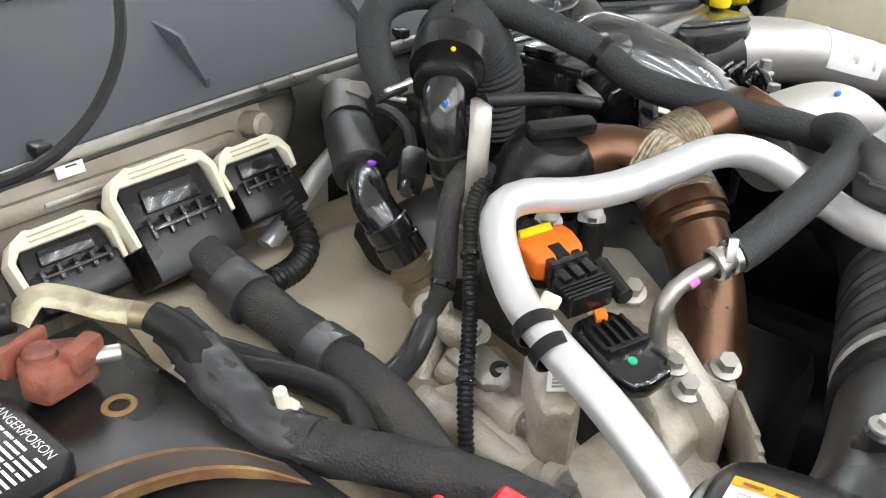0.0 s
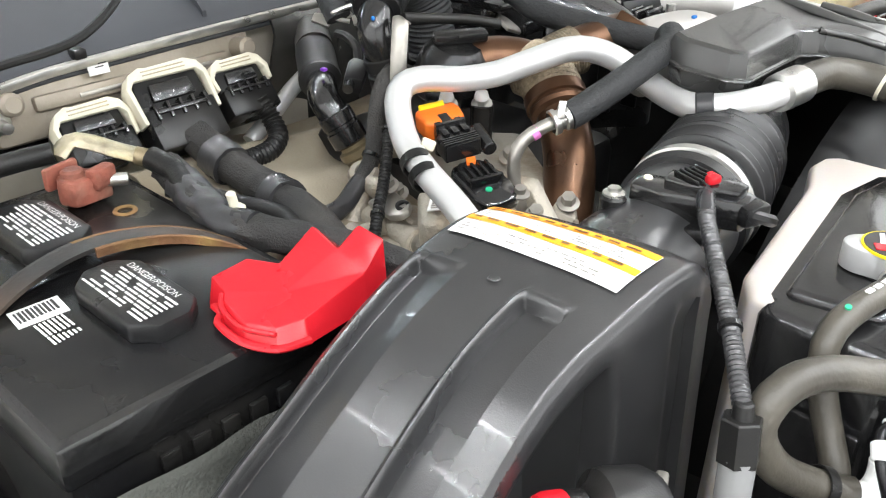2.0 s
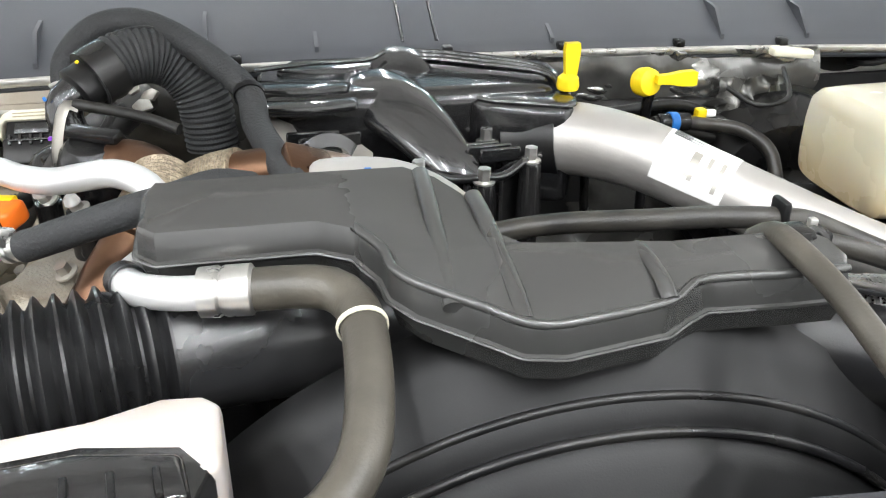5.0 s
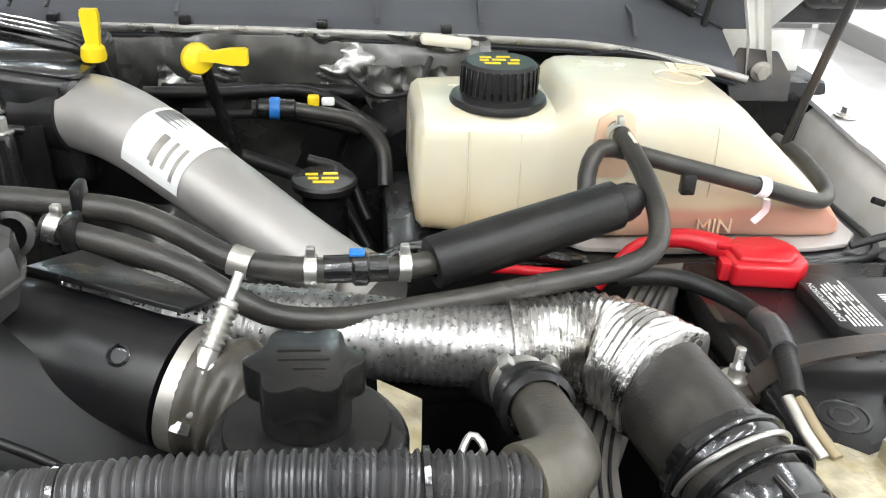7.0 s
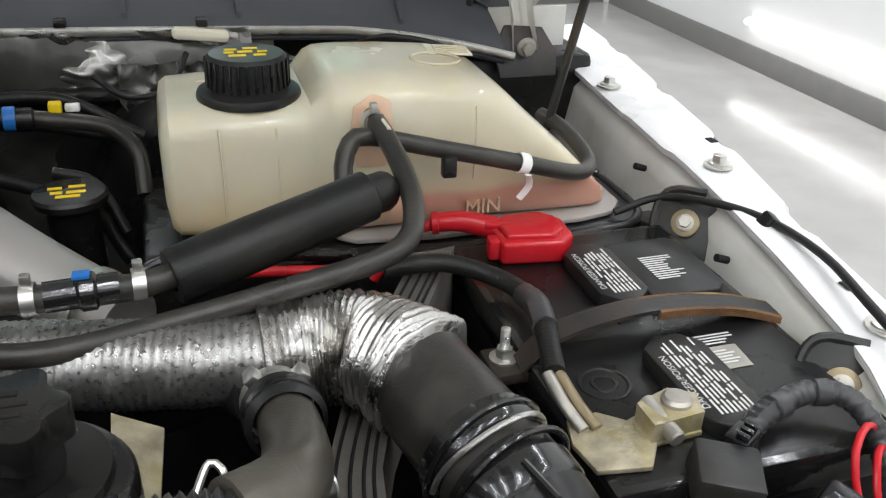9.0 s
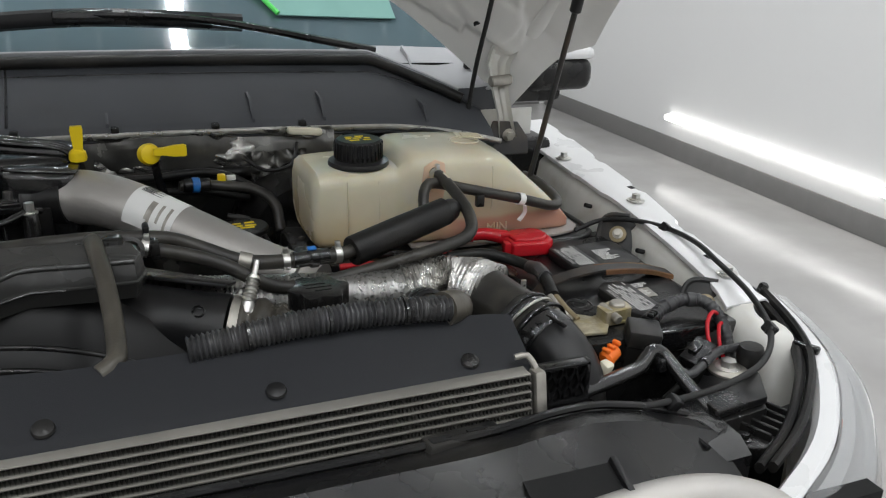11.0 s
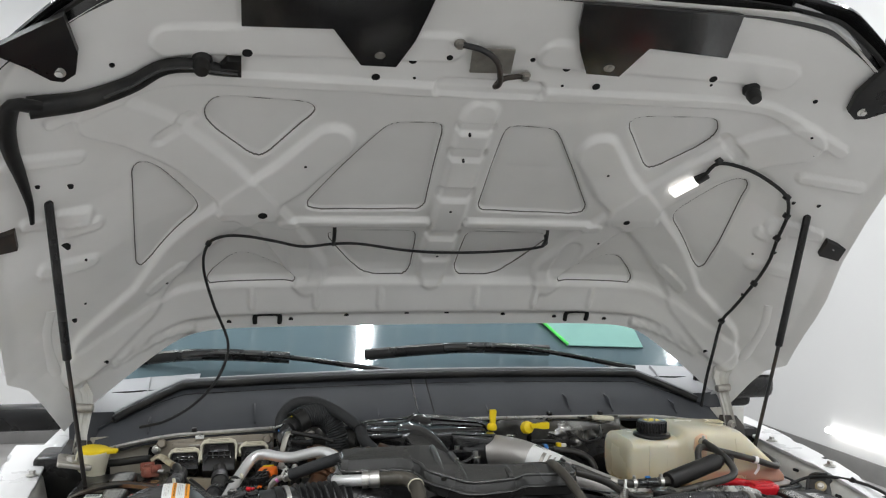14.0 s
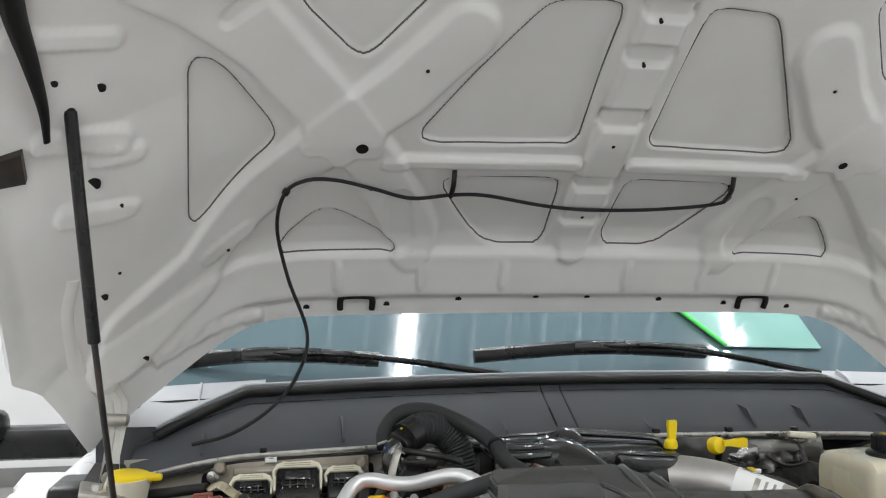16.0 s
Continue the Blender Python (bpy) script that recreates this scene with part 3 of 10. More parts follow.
bm = loft(B(), [[p for p in fa], [p + Vector((0, 0.002, -0.002)) for p in fa]])
part("film", bm, film, wg, "pale green film patch")
part("film_edge", tube(B(), [fa[0] + shift * 0.5, fa[1] + shift * 0.5], 0.005, 8), green_edge, wg, "bright green edge strip")
part("scuttle", sheet(B(), lambda u, v: (u, 0.45 + 0.17 * v - 0.10 * u * u * v, 1.383 - 0.006 * v - 0.02 * u * u), span(-0.78, 0.78, 30), span(0, 1, 5), (0, 0, -0.004)), black, truck, "black plastic scuttle below the windscreen")
for side in (1, -1):
    def corner(u, v):
        x = 0.57 + 0.29 * u
        p = Vector(cowl_at(5.7, min(x, 0.745)))
        y0, z0 = p.y + 0.008 + 0.14 * max(0, x - 0.745), p.z + 0.001 + 0.10 * max(0, x - 0.745)
        y1, z1 = 0.560 - 0.08 * u, 1.397 - 0.006 * u
        return (side * x, y0 + (y1 - y0) * v, z0 + (z1 - z0) * v + 0.006 * math.sin(math.pi * v))

    part("cowl_corner", sheet(B(), corner, span(0, 1, 30), span(0, 1, 10), (0, 0, -0.004)), cowl_pale, truck, "pale grey corner panel beside the cowl")
    part("corner_edge", tube(B(), [Vector(corner(u, 0)) + Vector((0, -0.002, -0.004)) for u in span(0.60, 1, 12)], 0.004, 8, 0.01), cowl_pale, truck)
    part("corner_rib", loft(B(), [[Vector(corner(0.42 + s, v)) + Vector((0, 0, h)) for v, h in ((0.25, 0.0), (0.45, 0.010), (0.75, 0.012), (0.8, 0.0))] for s in (-0.006, 0.006)]), cowl_pale, truck)
    part("corner_wall", sheet(B(), lambda u, v: (side * (0.735 + 0.13 * u), 0.368 + 0.03 * u + 0.004 * math.sin(9 * u), 1.335 - 0.13 * v), span(0, 1, 12), span(0, 1, 6), (0, 0.004, 0)), cowl_grey, truck, "dark grey moulded end wall of the cowl")
    part("corner_bumper", rod(B(), (side * 0.805, 0.435, 1.362), (side * 0.805, 0.435, 1.398), 0.010, 0.005, 14, 0.002), rubber, truck, "small black rubber stop")
    part("corner_well", box(B(), (side * 0.84, 0.36, 1.20), (0.17, 0.12, 0.10), 0.012), black, truck, "dark plastic well below the hinge")
    part("pillar", tube(B(), [(side * 0.93, 0.60, 1.35), (side * 0.90, 0.95, 1.65), (side * 0.84, 1.3, 1.98)], 0.05, 12, 0.05), white_paint, truck, "white windscreen pillar")


def wiper(x0, x1, y, z, pivot):
    bm = B()
    tube(bm, [(x0, y, z), ((x0 + x1) / 2, y - 0.01, z + 0.016), (x1, y, z + 0.002)], 0.0105, 8, 0.03, flat=1.5)
    w = part("wiper", bm, black, truck, "black windscreen wiper")
    tube(bm := B(), [((x0 + x1) / 2, y - 0.012, z + 0.022), ((x0 + x1) / 2 + 0.2, y - 0.04, z + 0.012), pivot], 0.009, 8, 0.03, flat=0.8)
    part("arm", bm, black, w)
    part("joint", box(B(), ((x0 + x1) / 2, y - 0.012, z + 0.018), (0.10, 0.022, 0.024), 0.006), black_gloss, w)


wiper(-0.136, 0.40, 0.552, 1.438, (0.63, 0.47, 1.396))
wiper(-0.80, -0.34, 0.552, 1.432, (-0.08, 0.47, 1.405))
for side in (1, -1):
    c = Vector((side * 1.25, 0.90, 1.262))
    m = part("mirror", box(B(), c, (0.19, 0.10, 0.085), 0.03, 3), black, truck, "black door mirror housing")
    part("mirror_cap", box(B(), c + Vector((0.02 * side, 0.0, 0.052)), (0.15, 0.09, 0.03), 0.012), white_paint, m, "white cap")
    part("arm", box(B(), (side * 1.12, 0.92, 1.225), (0.30, 0.08, 0.075), 0.02), black, m)

# added near-black sheets below and round the bay, so that gaps look into painted dark
for nm, c, s in (("dark_below", (0, -0.1, 0.62), (1.7, 0.95, 0.02)), ("dark_beside", (0.80, -0.05, 0.86), (0.02, 0.86, 0.44)), ("dark_beside", (-0.80, -0.05, 0.86), (0.02, 0.86, 0.44)), ("dark_ahead", (0, -0.60, 0.88), (1.6, 0.02, 0.5))):
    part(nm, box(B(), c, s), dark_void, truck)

# front end: carrier, lamp, grille top
SEC = [(-0.518, 1.204), (-0.524, 1.216), (-0.547, 1.218), (-0.560, 1.208), (-0.60, 1.192), (-0.655, 1.176), (-0.664, 1.12), (-0.518, 1.12)]


def carrier_row(x):
    drop = 0.05 * max(0.0, (abs(x) - 0.50) / 0.16) ** 1.5
    back = 0.03 * max(0.0, (abs(x) - 0.42) / 0.2)
    return [(x, y + back, max(1.10, z - drop)) for y, z in SEC]


front = part("front_carrier", loft(B(), [carrier_row(x) for x in span(-0.68, 0.68, 34)]), black, truck, "black plastic front carrier with pockets", 25)
# each pocket is a flat near-black plate: its shade is in the colour
for px_, w in ((0.30, 0.10), (0.47, 0.08), (-0.30, 0.10), (-0.52, 0.08), (0.08, 0.12), (-0.12, 0.10)):
    m = pose(px_, -0.600, 1.1935, 21, 0, 0)
    part("pocket", prism(B(), [(-w / 2, -0.03), (w / 2, -0.03), (w / 2, 0.028), (-w / 2, 0.028)], 0.002, m), dark_void, front)
    part("pocket_rim", prism(B(), [(-w / 2 - 0.006, -0.037), (w / 2 + 0.006, -0.037), (w / 2 + 0.006, -0.030), (-w / 2 - 0.006, -0.030)], 0.007, m, 0.001), black, front)
    part("pocket_wall", prism(B(), [(w / 2, -0.034), (w / 2 + 0.006, -0.034), (w / 2 + 0.006, 0.03), (w / 2, 0.03)], 0.008, m, 0.001), black, front)
part("back_flange", tube(B(), [(x, -0.520 + 0.03 * max(0.0, (abs(x) - 0.42) / 0.2), 1.219 - 0.05 * max(0.0, (abs(x) - 0.50) / 0.16) ** 1.5) for x in span(-0.66, 0.66, 30)], 0.004, 8, 0.02), black, front)
for sgn in (1, -1):
    shelf = [(0.44, -0.475, -0.560, 1.196), (0.55, -0.458, -0.552, 1.178), (0.65, -0.435, -0.545, 1.160), (0.71, -0.43, -0.53, 1.148)]
    part("carrier_shelf", loft(B(), [[(sgn * x, y0, z), (sgn * x, y0 - 0.006, z + 0.003), (sgn * x, y1 + 0.02, z + 0.001), (sgn * x, y1, z - 0.01), (sgn * x, y1, z - 0.04), (sgn * x, y0, z - 0.04)] for x, y0, y1, z in shelf]), black_gloss, front, "glossy black shelf of the carrier", 30)
    for x, y0, y1, z in ((0.500, -0.478, -0.545, 1.1905), (0.640, -0.448, -0.535, 1.1660)):
        part("shelf_rib", tube(B(), [(sgn * x, y0, z), (sgn * (x + 0.004), (y0 + y1) / 2, z + 0.001), (sgn * (x + 0.010), y1, z - 0.004)], 0.003, 8, 0.01), black, front)
    part("bracket_plate", prism(B(), [(sgn * x, y) for x, y in ((0.709, -0.432), (0.792, -0.367), (0.812, -0.385), (0.808, -0.424), (0.781, -0.468), (0.708, -0.476))][::sgn], 0.010, Matrix.Translation((0, 0, 1.146)), 0.003), black, front)
    part("bracket_skirt", prism(B(), [(sgn * x, y) for x, y in ((0.705, -0.436), (0.79, -0.372), (0.806, -0.42), (0.779, -0.472), (0.706, -0.480))][::sgn], 0.040, Matrix.Translation((0, 0, 1.104)), 0.002), black, front)
    part("plate_washer", lathe(B(), (sgn * 0.775, -0.407, 1.1565), (sgn * 0.775, -0.407, 2), [(0, 0), (0.022, 0), (0.022, 0.0025), (0.019, 0.004), (0, 0.004)], 26), steel_dull, front, "broad worn washer")
    part("carrier_bolt", bolt(B(), (sgn * 0.775, -0.407, 1.1600), (sgn * 0.775, -0.407, 2), 0.009, 0.008, 0.014), steel, front)
    part("rubber_stop", lathe(B(), (sgn * 0.807, -0.405, 1.157), (sgn * 0.807, -0.405, 2), [(0, 0), (0.012, 0), (0.015, 0.006), (0.016, 0.016), (0.013, 0.024), (0, 0.025)], 22), rubber, front, "black rubber stop")
    block = part("lamp_bracket", prism(B(), [(sgn * x, y) for x, y in ((0.735, -0.462), (0.80, -0.455), (0.835, -0.45), (0.80, -0.492), (0.745, -0.515), (0.715, -0.50))][::sgn], 0.026, Matrix.Translation((0, 0, 1.102)), 0.003), black, front)
    for k in range(5):
        part("bracket_fin", box(B(), (sgn * (0.748 + 0.014 * k), -0.488 + 0.005 * k, 1.132), (0.004, 0.040, 0.010), 0.001, 1, rot=(0, 0, sgn * 24)), black, block)
    for p_ in ((0.733, -0.493, 1.128), (0.768, -0.468, 1.128)):
        part("bracket_screw", bolt(B(), (sgn * p_[0], p_[1], p_[2]), (sgn * p_[0], p_[1], 2), 0.005, 0.005, 0.008), black_gloss, block)
    part("grille_bar", tube(B(), [(sgn * x, y, z) for x, y, z in ((0.40, -0.625, 1.165), (0.48, -0.612, 1.171), (0.56, -0.606, 1.169), (0.615, -0.612, 1.160), (0.655, -0.626, 1.140), (0.68, -0.645, 1.10))], 0.022, 20, 0.01, flat=1.3), alu_pipe, front, "pale rounded grille surround")
part("foil_sticker", loft(B(), [[(x, y, z) for x, y, z in ((0.566, -0.470, 1.1815), (0.618, -0.466, 1.1725), (0.608, -0.512, 1.1730), (0.562, -0.510, 1.1810))], [(x, y, z) for x, y, z in ((0.566, -0.470, 1.1800), (0.618, -0.466, 1.1710), (0.608, -0.512, 1.1715), (0.562, -0.510, 1.1795))]]), foil, front, "speckled reflective sticker")
part("label_strip", box(B(), (0.19, -0.5765, 1.2035), (0.20, 0.020, 0.002), 0.0008, rot=(23, 0, 0)), black_gloss, front, "black label with yellow print")
for k in range(7):
    part("print_bar", box(B(), (0.105 + 0.028 * k, -0.5765, 1.2048), (0.020, 0.004, 0.0008), 0, rot=(23, 0, 0)), yellow if k == 0 else bone, front)


def shell(side, rows_, keep=1.0):
    """The lamp and grille surround that closes the nose."""
    top = smooth_path([(0.918, -0.300, 1.190), (0.909, -0.375, 1.178), (0.888, -0.440, 1.166), (0.842, -0.500, 1.153), (0.792, -0.545, 1.143), (0.73, -0.580, 1.135), (0.62, -0.63, 1.13), (0.40, -0.67, 1.13), (0.0, -0.685, 1.13)], 0.02)
    mid = Vector((0.2, 0.0, 1.1))
    rows = []
    for k, (o, dz) in enumerate(rows_):
        row = []
        for p in top[:int(len(top) * keep)]:
            d = Vector((p.x - mid.x, (p.y - mid.y) * 1.6, 0)).normalized()
            row.append((side * (p.x + d.x * o), p.y + d.y * o, p.z + dz))
        rows.append(row)
    bm = B()
    vs = [[bm.verts.new(p) for p in r] for r in rows]
    for a, b in zip(vs, vs[1:]):
        for i in range(len(a) - 1):
            bm.faces.new((a[i], a[i + 1], b[i + 1], b[i]))
    bmesh.ops.recalc_face_normals(bm, faces=bm.faces[:])
    return bm


for side in (1, -1):
    nose = part("nose_shell", shell(side, ((-0.020, -0.012), (-0.014, 0.0), (0.002, 0.002), (0.006, -0.002), (0.006, -0.5))), white_paint, truck, "white painted edge of the nose above the lamp")
    hl = part("headlamp", shell(side, ((0.008, -0.001), (0.026, -0.006), (0.044, -0.022), (0.058, -0.060), (0.066, -0.13), (0.064, -0.24)), 0.62), clear, truck, "clear headlamp lens")
    part("reflector", shell(side, ((0.008, -0.016), (0.020, -0.020), (0.022, -0.05), (0.034, -0.055), (0.036, -0.10), (0.046, -0.11), (0.048, -0.24)), 0.62), alu, hl, "stepped silver reflector")
    part("indicator", box(B(), (side * 0.905, -0.46, 0.98), (0.04, 0.08, 0.08), 0.02), orange, hl, "amber indicator")
    for off_, dz_ in ((0.0, 0.0), (0.011, -0.004)):
        part("lamp_gasket", tube(B(), [(side * (x - off_ * 0.8), y + off_ * 0.7, z + dz_) for x, y, z in ((0.903, -0.306, 1.196), (0.893, -0.381, 1.178), (0.869, -0.434, 1.166), (0.820, -0.485, 1.154), (0.774, -0.520, 1.142), (0.724, -0.545, 1.130))], 0.0055, 8, 0.012, flat=1.5), rubber, truck, "black rubber gasket along the lamp")
    part("gasket_clip", box(B(), (side * 0.880, -0.415, 1.172), (0.010, 0.030, 0.010), 0.003, rot=(0, 0, side * 28)), black_gloss, truck)
    part("fender_tip", rod(B(), (side * 0.902, -0.305, 1.186), (side * 0.904, -0.309, 1.206), 0.008, 0.006, 14, 0.002), black, truck, "small black end stop of the fender")

for side in (1, -1):
    for wy in (0.10, 3.6):
        w = part("wheel", lathe(B(), (side * 0.72, wy, 0.40), (side * 2, wy, 0.40), [(0.0, 0.02), (0.20, 0.02), (0.235, 0.0), (0.36, -0.005), (0.395, 0.02), (0.40, 0.06), (0.40, 0.20), (0.395, 0.24), (0.36, 0.262), (0.235, 0.255), (0.22, 0.21), (0.08, 0.20), (0.0, 0.22)], 40), rubber, truck, "black tyre on a steel wheel")
        part("rim", lathe(B(), (side * 0.93, wy, 0.40), (side * 2, wy, 0.40), [(0.0, 0.016), (0.07, 0.016), (0.08, 0.0), (0.20, 0.0), (0.215, 0.03), (0.225, 0.045), (0.215, 0.046)], 36), steel_dull, w)
    part("body_side", box(B(), (side * 0.95, 2.55, 0.85), (0.06, 3.9, 0.72), 0.02), white_paint, truck, "white cab and bed side")
part("roof", box(B(), (0, 2.0, 1.98), (1.6, 1.5, 0.05), 0.02, 3), white_paint, truck)
part("cab_rear", box(B(), (0, 2.75, 1.55), (1.64, 0.05, 0.85), 0.01), white_paint, truck)
# unseen slab in the same shade colour, added to close the cab below
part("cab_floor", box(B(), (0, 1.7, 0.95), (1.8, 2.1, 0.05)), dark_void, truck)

# ---- the open hood ----
PY = [-0.44, -0.40, -0.36, -0.315, -0.272, -0.2325, -0.10, 0.0, 0.111, 0.205, 0.302, 0.34, 0.393, 0.412, 0.47]
PZ = [2.172, 2.150, 2.128, 2.105, 2.080, 2.052, 1.976, 1.908, 1.822, 1.764, 1.690, 1.640, 1.547, 1.515, 1.425]


def hood_drop(x, y):
    """How far the panel falls below its middle line: flat to 0.6 m, then steeply to the sides."""
    s = np.interp(y, [-0.40, -0.30, 0.0, 0.07, 0.16, 0.27, 0.42], [0.38, 0.41, 0.55, 0.66, 0.74, 0.82, 0.86])
    a = np.abs(x) - 0.60
    return s * (0.5 * (a + np.sqrt(a * a + 0.0036)) - 0.0015)


def hood_z(x, y):
    return float(np.interp(y, PY, PZ) - hood_drop(x, y))


UP = Vector((0, 0.568, 0.823))
POCKETS = [
    [(-0.535, -0.122), (-0.521, -0.156), (-0.501, -0.167), (-0.342, -0.159), (-0.325, -0.147), (-0.326, -0.129), (-0.418, -0.019), (-0.440, -0.017), (-0.518, -0.088)],
    [(-0.672, -0.038), (-0.646, -0.034), (-0.625, -0.010), (-0.554, 0.091), (-0.556, 0.116), (-0.673, 0.215), (-0.692, 0.206)],
    [(-0.331, 0.103), (-0.189, -0.093), (-0.167, -0.113), (-0.080, -0.117), (-0.065, -0.106), (-0.062, 0.112), (-0.307, 0.119)],
    [(-0.276, 0.204), (-0.250, 0.190), (-0.072, 0.188), (-0.060, 0.203), (-0.056, 0.319), (-0.154, 0.320), (-0.194, 0.307), (-0.240, 0.252)],
    [(-0.556, 0.327), (-0.482, 0.258), (-0.448, 0.258), (-0.326, 0.327)],
]


def rounded(poly, cut):
    """Cut each corner twice, by a length, to round it."""
    for c in (cut, cut * 0.36):
        nxt = []
        for (ax, ay), (bx, by) in zip(poly, poly[1:] + poly[:1]):
            k = min(0.3, c / math.hypot(bx - ax, by - ay))
            nxt += [(ax + (bx - ax) * k, ay + (by - ay) * k), (bx - (bx - ax) * k, by - (by - ay) * k)]
        poly = nxt
    return poly


POCKETS = [rounded(p, 0.013) for p in POCKETS]
STROKES = [
    ([(-0.70, -0.175), (-0.645, -0.123), (-0.557, -0.028), (-0.48, 0.058), (-0.40, 0.15), (-0.31, 0.30)], 0.052, -0.014),
    ([(-0.285, -0.06), (-0.363, 0.029), (-0.456, 0.102), (-0.554, 0.187), (-0.685, 0.293), (-0.80, 0.31)], 0.052, -0.014),
    ([(-0.372, 0.152), (-0.05, 0.150)], 0.013, -0.013),
    ([(-0.50, 0.120), (-0.40, 0.125)], 0.016, -0.010),
    ([(0.0, -0.15), (0.0, 0.30)], 0.042, -0.012),
    ([(-0.026, -0.115), (0.026, -0.115)], 0.018, 0.010),
    ([(-0.026, -0.045), (0.026, -0.045)], 0.018, 0.010),
    ([(-0.026, 0.060), (0.026, 0.060)], 0.020, 0.010),
    ([(-0.026, 0.190), (0.026, 0.190)], 0.018, 0.010),
    ([(-0.026, 0.260), (0.026, 0.260)], 0.018, 0.010),
    ([(-0.84, 0.33), (-0.56, 0.352), (0.0, 0.352)], 0.030, -0.012),
    ([(-0.78, -0.20), (-0.60, -0.215), (0.0, -0.205)], 0.016, -0.010),
    ([(-0.58, -0.29), (-0.10, -0.30)], 0.035, -0.008),
    ([(-0.09, -0.215), (0.0, -0.215)], 0.022, 0.014),
    ([(-0.865, -0.150), (-0.755, -0.105)], 0.014, -0.008), ([(-0.862, -0.015), (-0.762, 0.02)], 0.015, -0.009), ([(-0.85, 0.075), (-0.765, 0.112)], 0.014, -0.008),
    ([(-0.80, 0.03), (-0.745, 0.045)], 0.012, -0.007), ([(-0.66, 0.28), (-0.60, 0.265)], 0.016, -0.009),
    ([(-0.756, 0.367), (-0.67, 0.376), (-0.581, 0.389)], 0.008, -0.008),
    ([(-0.615, -0.085), (-0.555, -0.118)], 0.014, 0.008),
    ([(-0.34, 0.235), (-0.33, 0.30)], 0.030, 0.007),
]
STROKES += [([(x, 0.345), (x, 0.360)], 0.009, -0.006) for x in (-0.44, -0.285, -0.125)]


def poly_sdf(px_, py_, poly):
    """Signed distance to a polygon, negative inside, for arrays of points."""
    d = np.full(px_.shape, 9.0)
    inside = np.zeros(px_.shape, bool)
    n = len(poly)
    for i in range(n):
        (ax, ay), (bx, by) = poly[i], poly[(i + 1) % n]
        ex, ey = bx - ax, by - ay
        t = np.clip(((px_ - ax) * ex + (py_ - ay) * ey) / (ex * ex + ey * ey), 0, 1)
        d = np.minimum(d, np.hypot(px_ - ax - t * ex, py_ - ay - t * ey))
        inside ^= ((ay > py_) != (by > py_)) & (px_ < (bx - ax) * (py_ - ay) / (by - ay + 1e-12) + ax)
    return np.where(inside, -d, d)


def line_dist(px_, py_, pts):
    d = np.full(px_.shape, 9.0)
    for (ax, ay), (bx, by) in zip(pts, pts[1:]):
        ex, ey = bx - ax, by - ay
        t = np.clip(((px_ - ax) * ex + (py_ - ay) * ey) / (ex * ex + ey * ey + 1e-12), 0, 1)
        d = np.minimum(d, np.hypot(px_ - ax - t * ex, py_ - ay - t * ey))
    return d


def step01(a):
    a = np.clip(a, 0, 1)
    return a * a * (3 - 2 * a)


def half_width(y):
    return np.interp(y, [-0.44, -0.42, -0.39, -0.35, -0.33, -0.305, -0.28, -0.235, -0.20, -0.015, 0.07, 0.16, 0.25, 0.275, 0.34, 0.40],
                     [0.50, 0.60, 0.685, 0.79, 0.825, 0.852, 0.872, 0.890, 0.905, 0.937, 0.948, 0.953, 0.963, 0.945, 0.912, 0.875])


nx, ny = 460, 210
vs = np.linspace(-0.44, 0.400, ny + 1)
us = np.linspace(-1, 1, nx + 1)
YY, UU = np.meshgrid(vs, us, indexing="ij")
HW = half_width(YY)
XX = UU * HW
AX = -np.abs(XX)
off = np.zeros_like(XX)
for pts, w, h in STROKES:
    off += h * step01((w - line_dist(AX, YY, pts)) / (0.30 * w))
off = np.clip(off, -0.018, 0.02)
for poly in POCKETS:
    sd = poly_sdf(AX, YY, poly)
    k = step01((0.003 - sd) / 0.006)
    off = off * (1 - k) + 0.011 * k
# rolled outer rim
rim = np.minimum(HW - np.abs(XX), np.minimum(YY + 0.44, 9))
off = off - 0.012 * step01((0.03 - rim) / 0.03)
PX = XX
PYY = YY + off * UP.y
PZZ = np.interp(YY, PY, PZ) - hood_drop(XX, YY) + off * UP.z


def grid_mesh(bm_name, X, Y, Z):
    rows, cols = X.shape
    co = np.stack([X, Y, Z], -1).reshape(-1, 3)
    i = np.arange(rows * cols).reshape(rows, cols)
    f = np.stack([i[:-1, :-1], i[1:, :-1], i[1:, 1:], i[:-1, 1:]], -1).reshape(-1, 4)
    me = bpy.data.meshes.new(bm_name)
    me.from_pydata(co.tolist(), [], f.tolist())
    me.polygons.foreach_set("use_smooth", [True] * len(me.polygons))
    return me


hood = thing("hood", "white engine hood standing open, seen from its underside", "hood", (0, 0.4, 1.54))


def hood_part(name, me, material, label=""):
    me.materials.append(material)
    ob = new(name, me)
    ob.parent = hood
    ob.matrix_parent_inverse = Matrix.Translation(-hood.location)
    return tagged(ob, label)


inner = hood_part("inner_panel", grid_mesh("inner_panel", PX, PYY, PZZ), hood_paint, "pressed white inner panel with ribs and pockets")
st = 8
hood_part("outer_panel", grid_mesh("outer_panel", (XX * 1.004)[::st, ::st], (YY + 0.030 * UP.y)[::st, ::st], (np.interp(YY, PY, PZ) - hood_drop(XX, YY) + 0.034 * UP.z)[::st, ::st]), white_paint, "white outer skin")
# the outer rim joins both skins
edge = [(-half_width(y), y) for y in span(-0.44, 0.400, 60)]
for sgn in (1, -1):
    part("hem", tube(B(), [(sgn * -x, y + 0.010, hood_z(x, y) + 0.014) for x, y in edge], 0.012, 8, 0.012, flat=1.5), white_paint, hood, "rolled hem of the panel")


def on_hood(x, y, lift=0.0):
    return Vector((x, y, hood_z(x, y))) - UP * lift


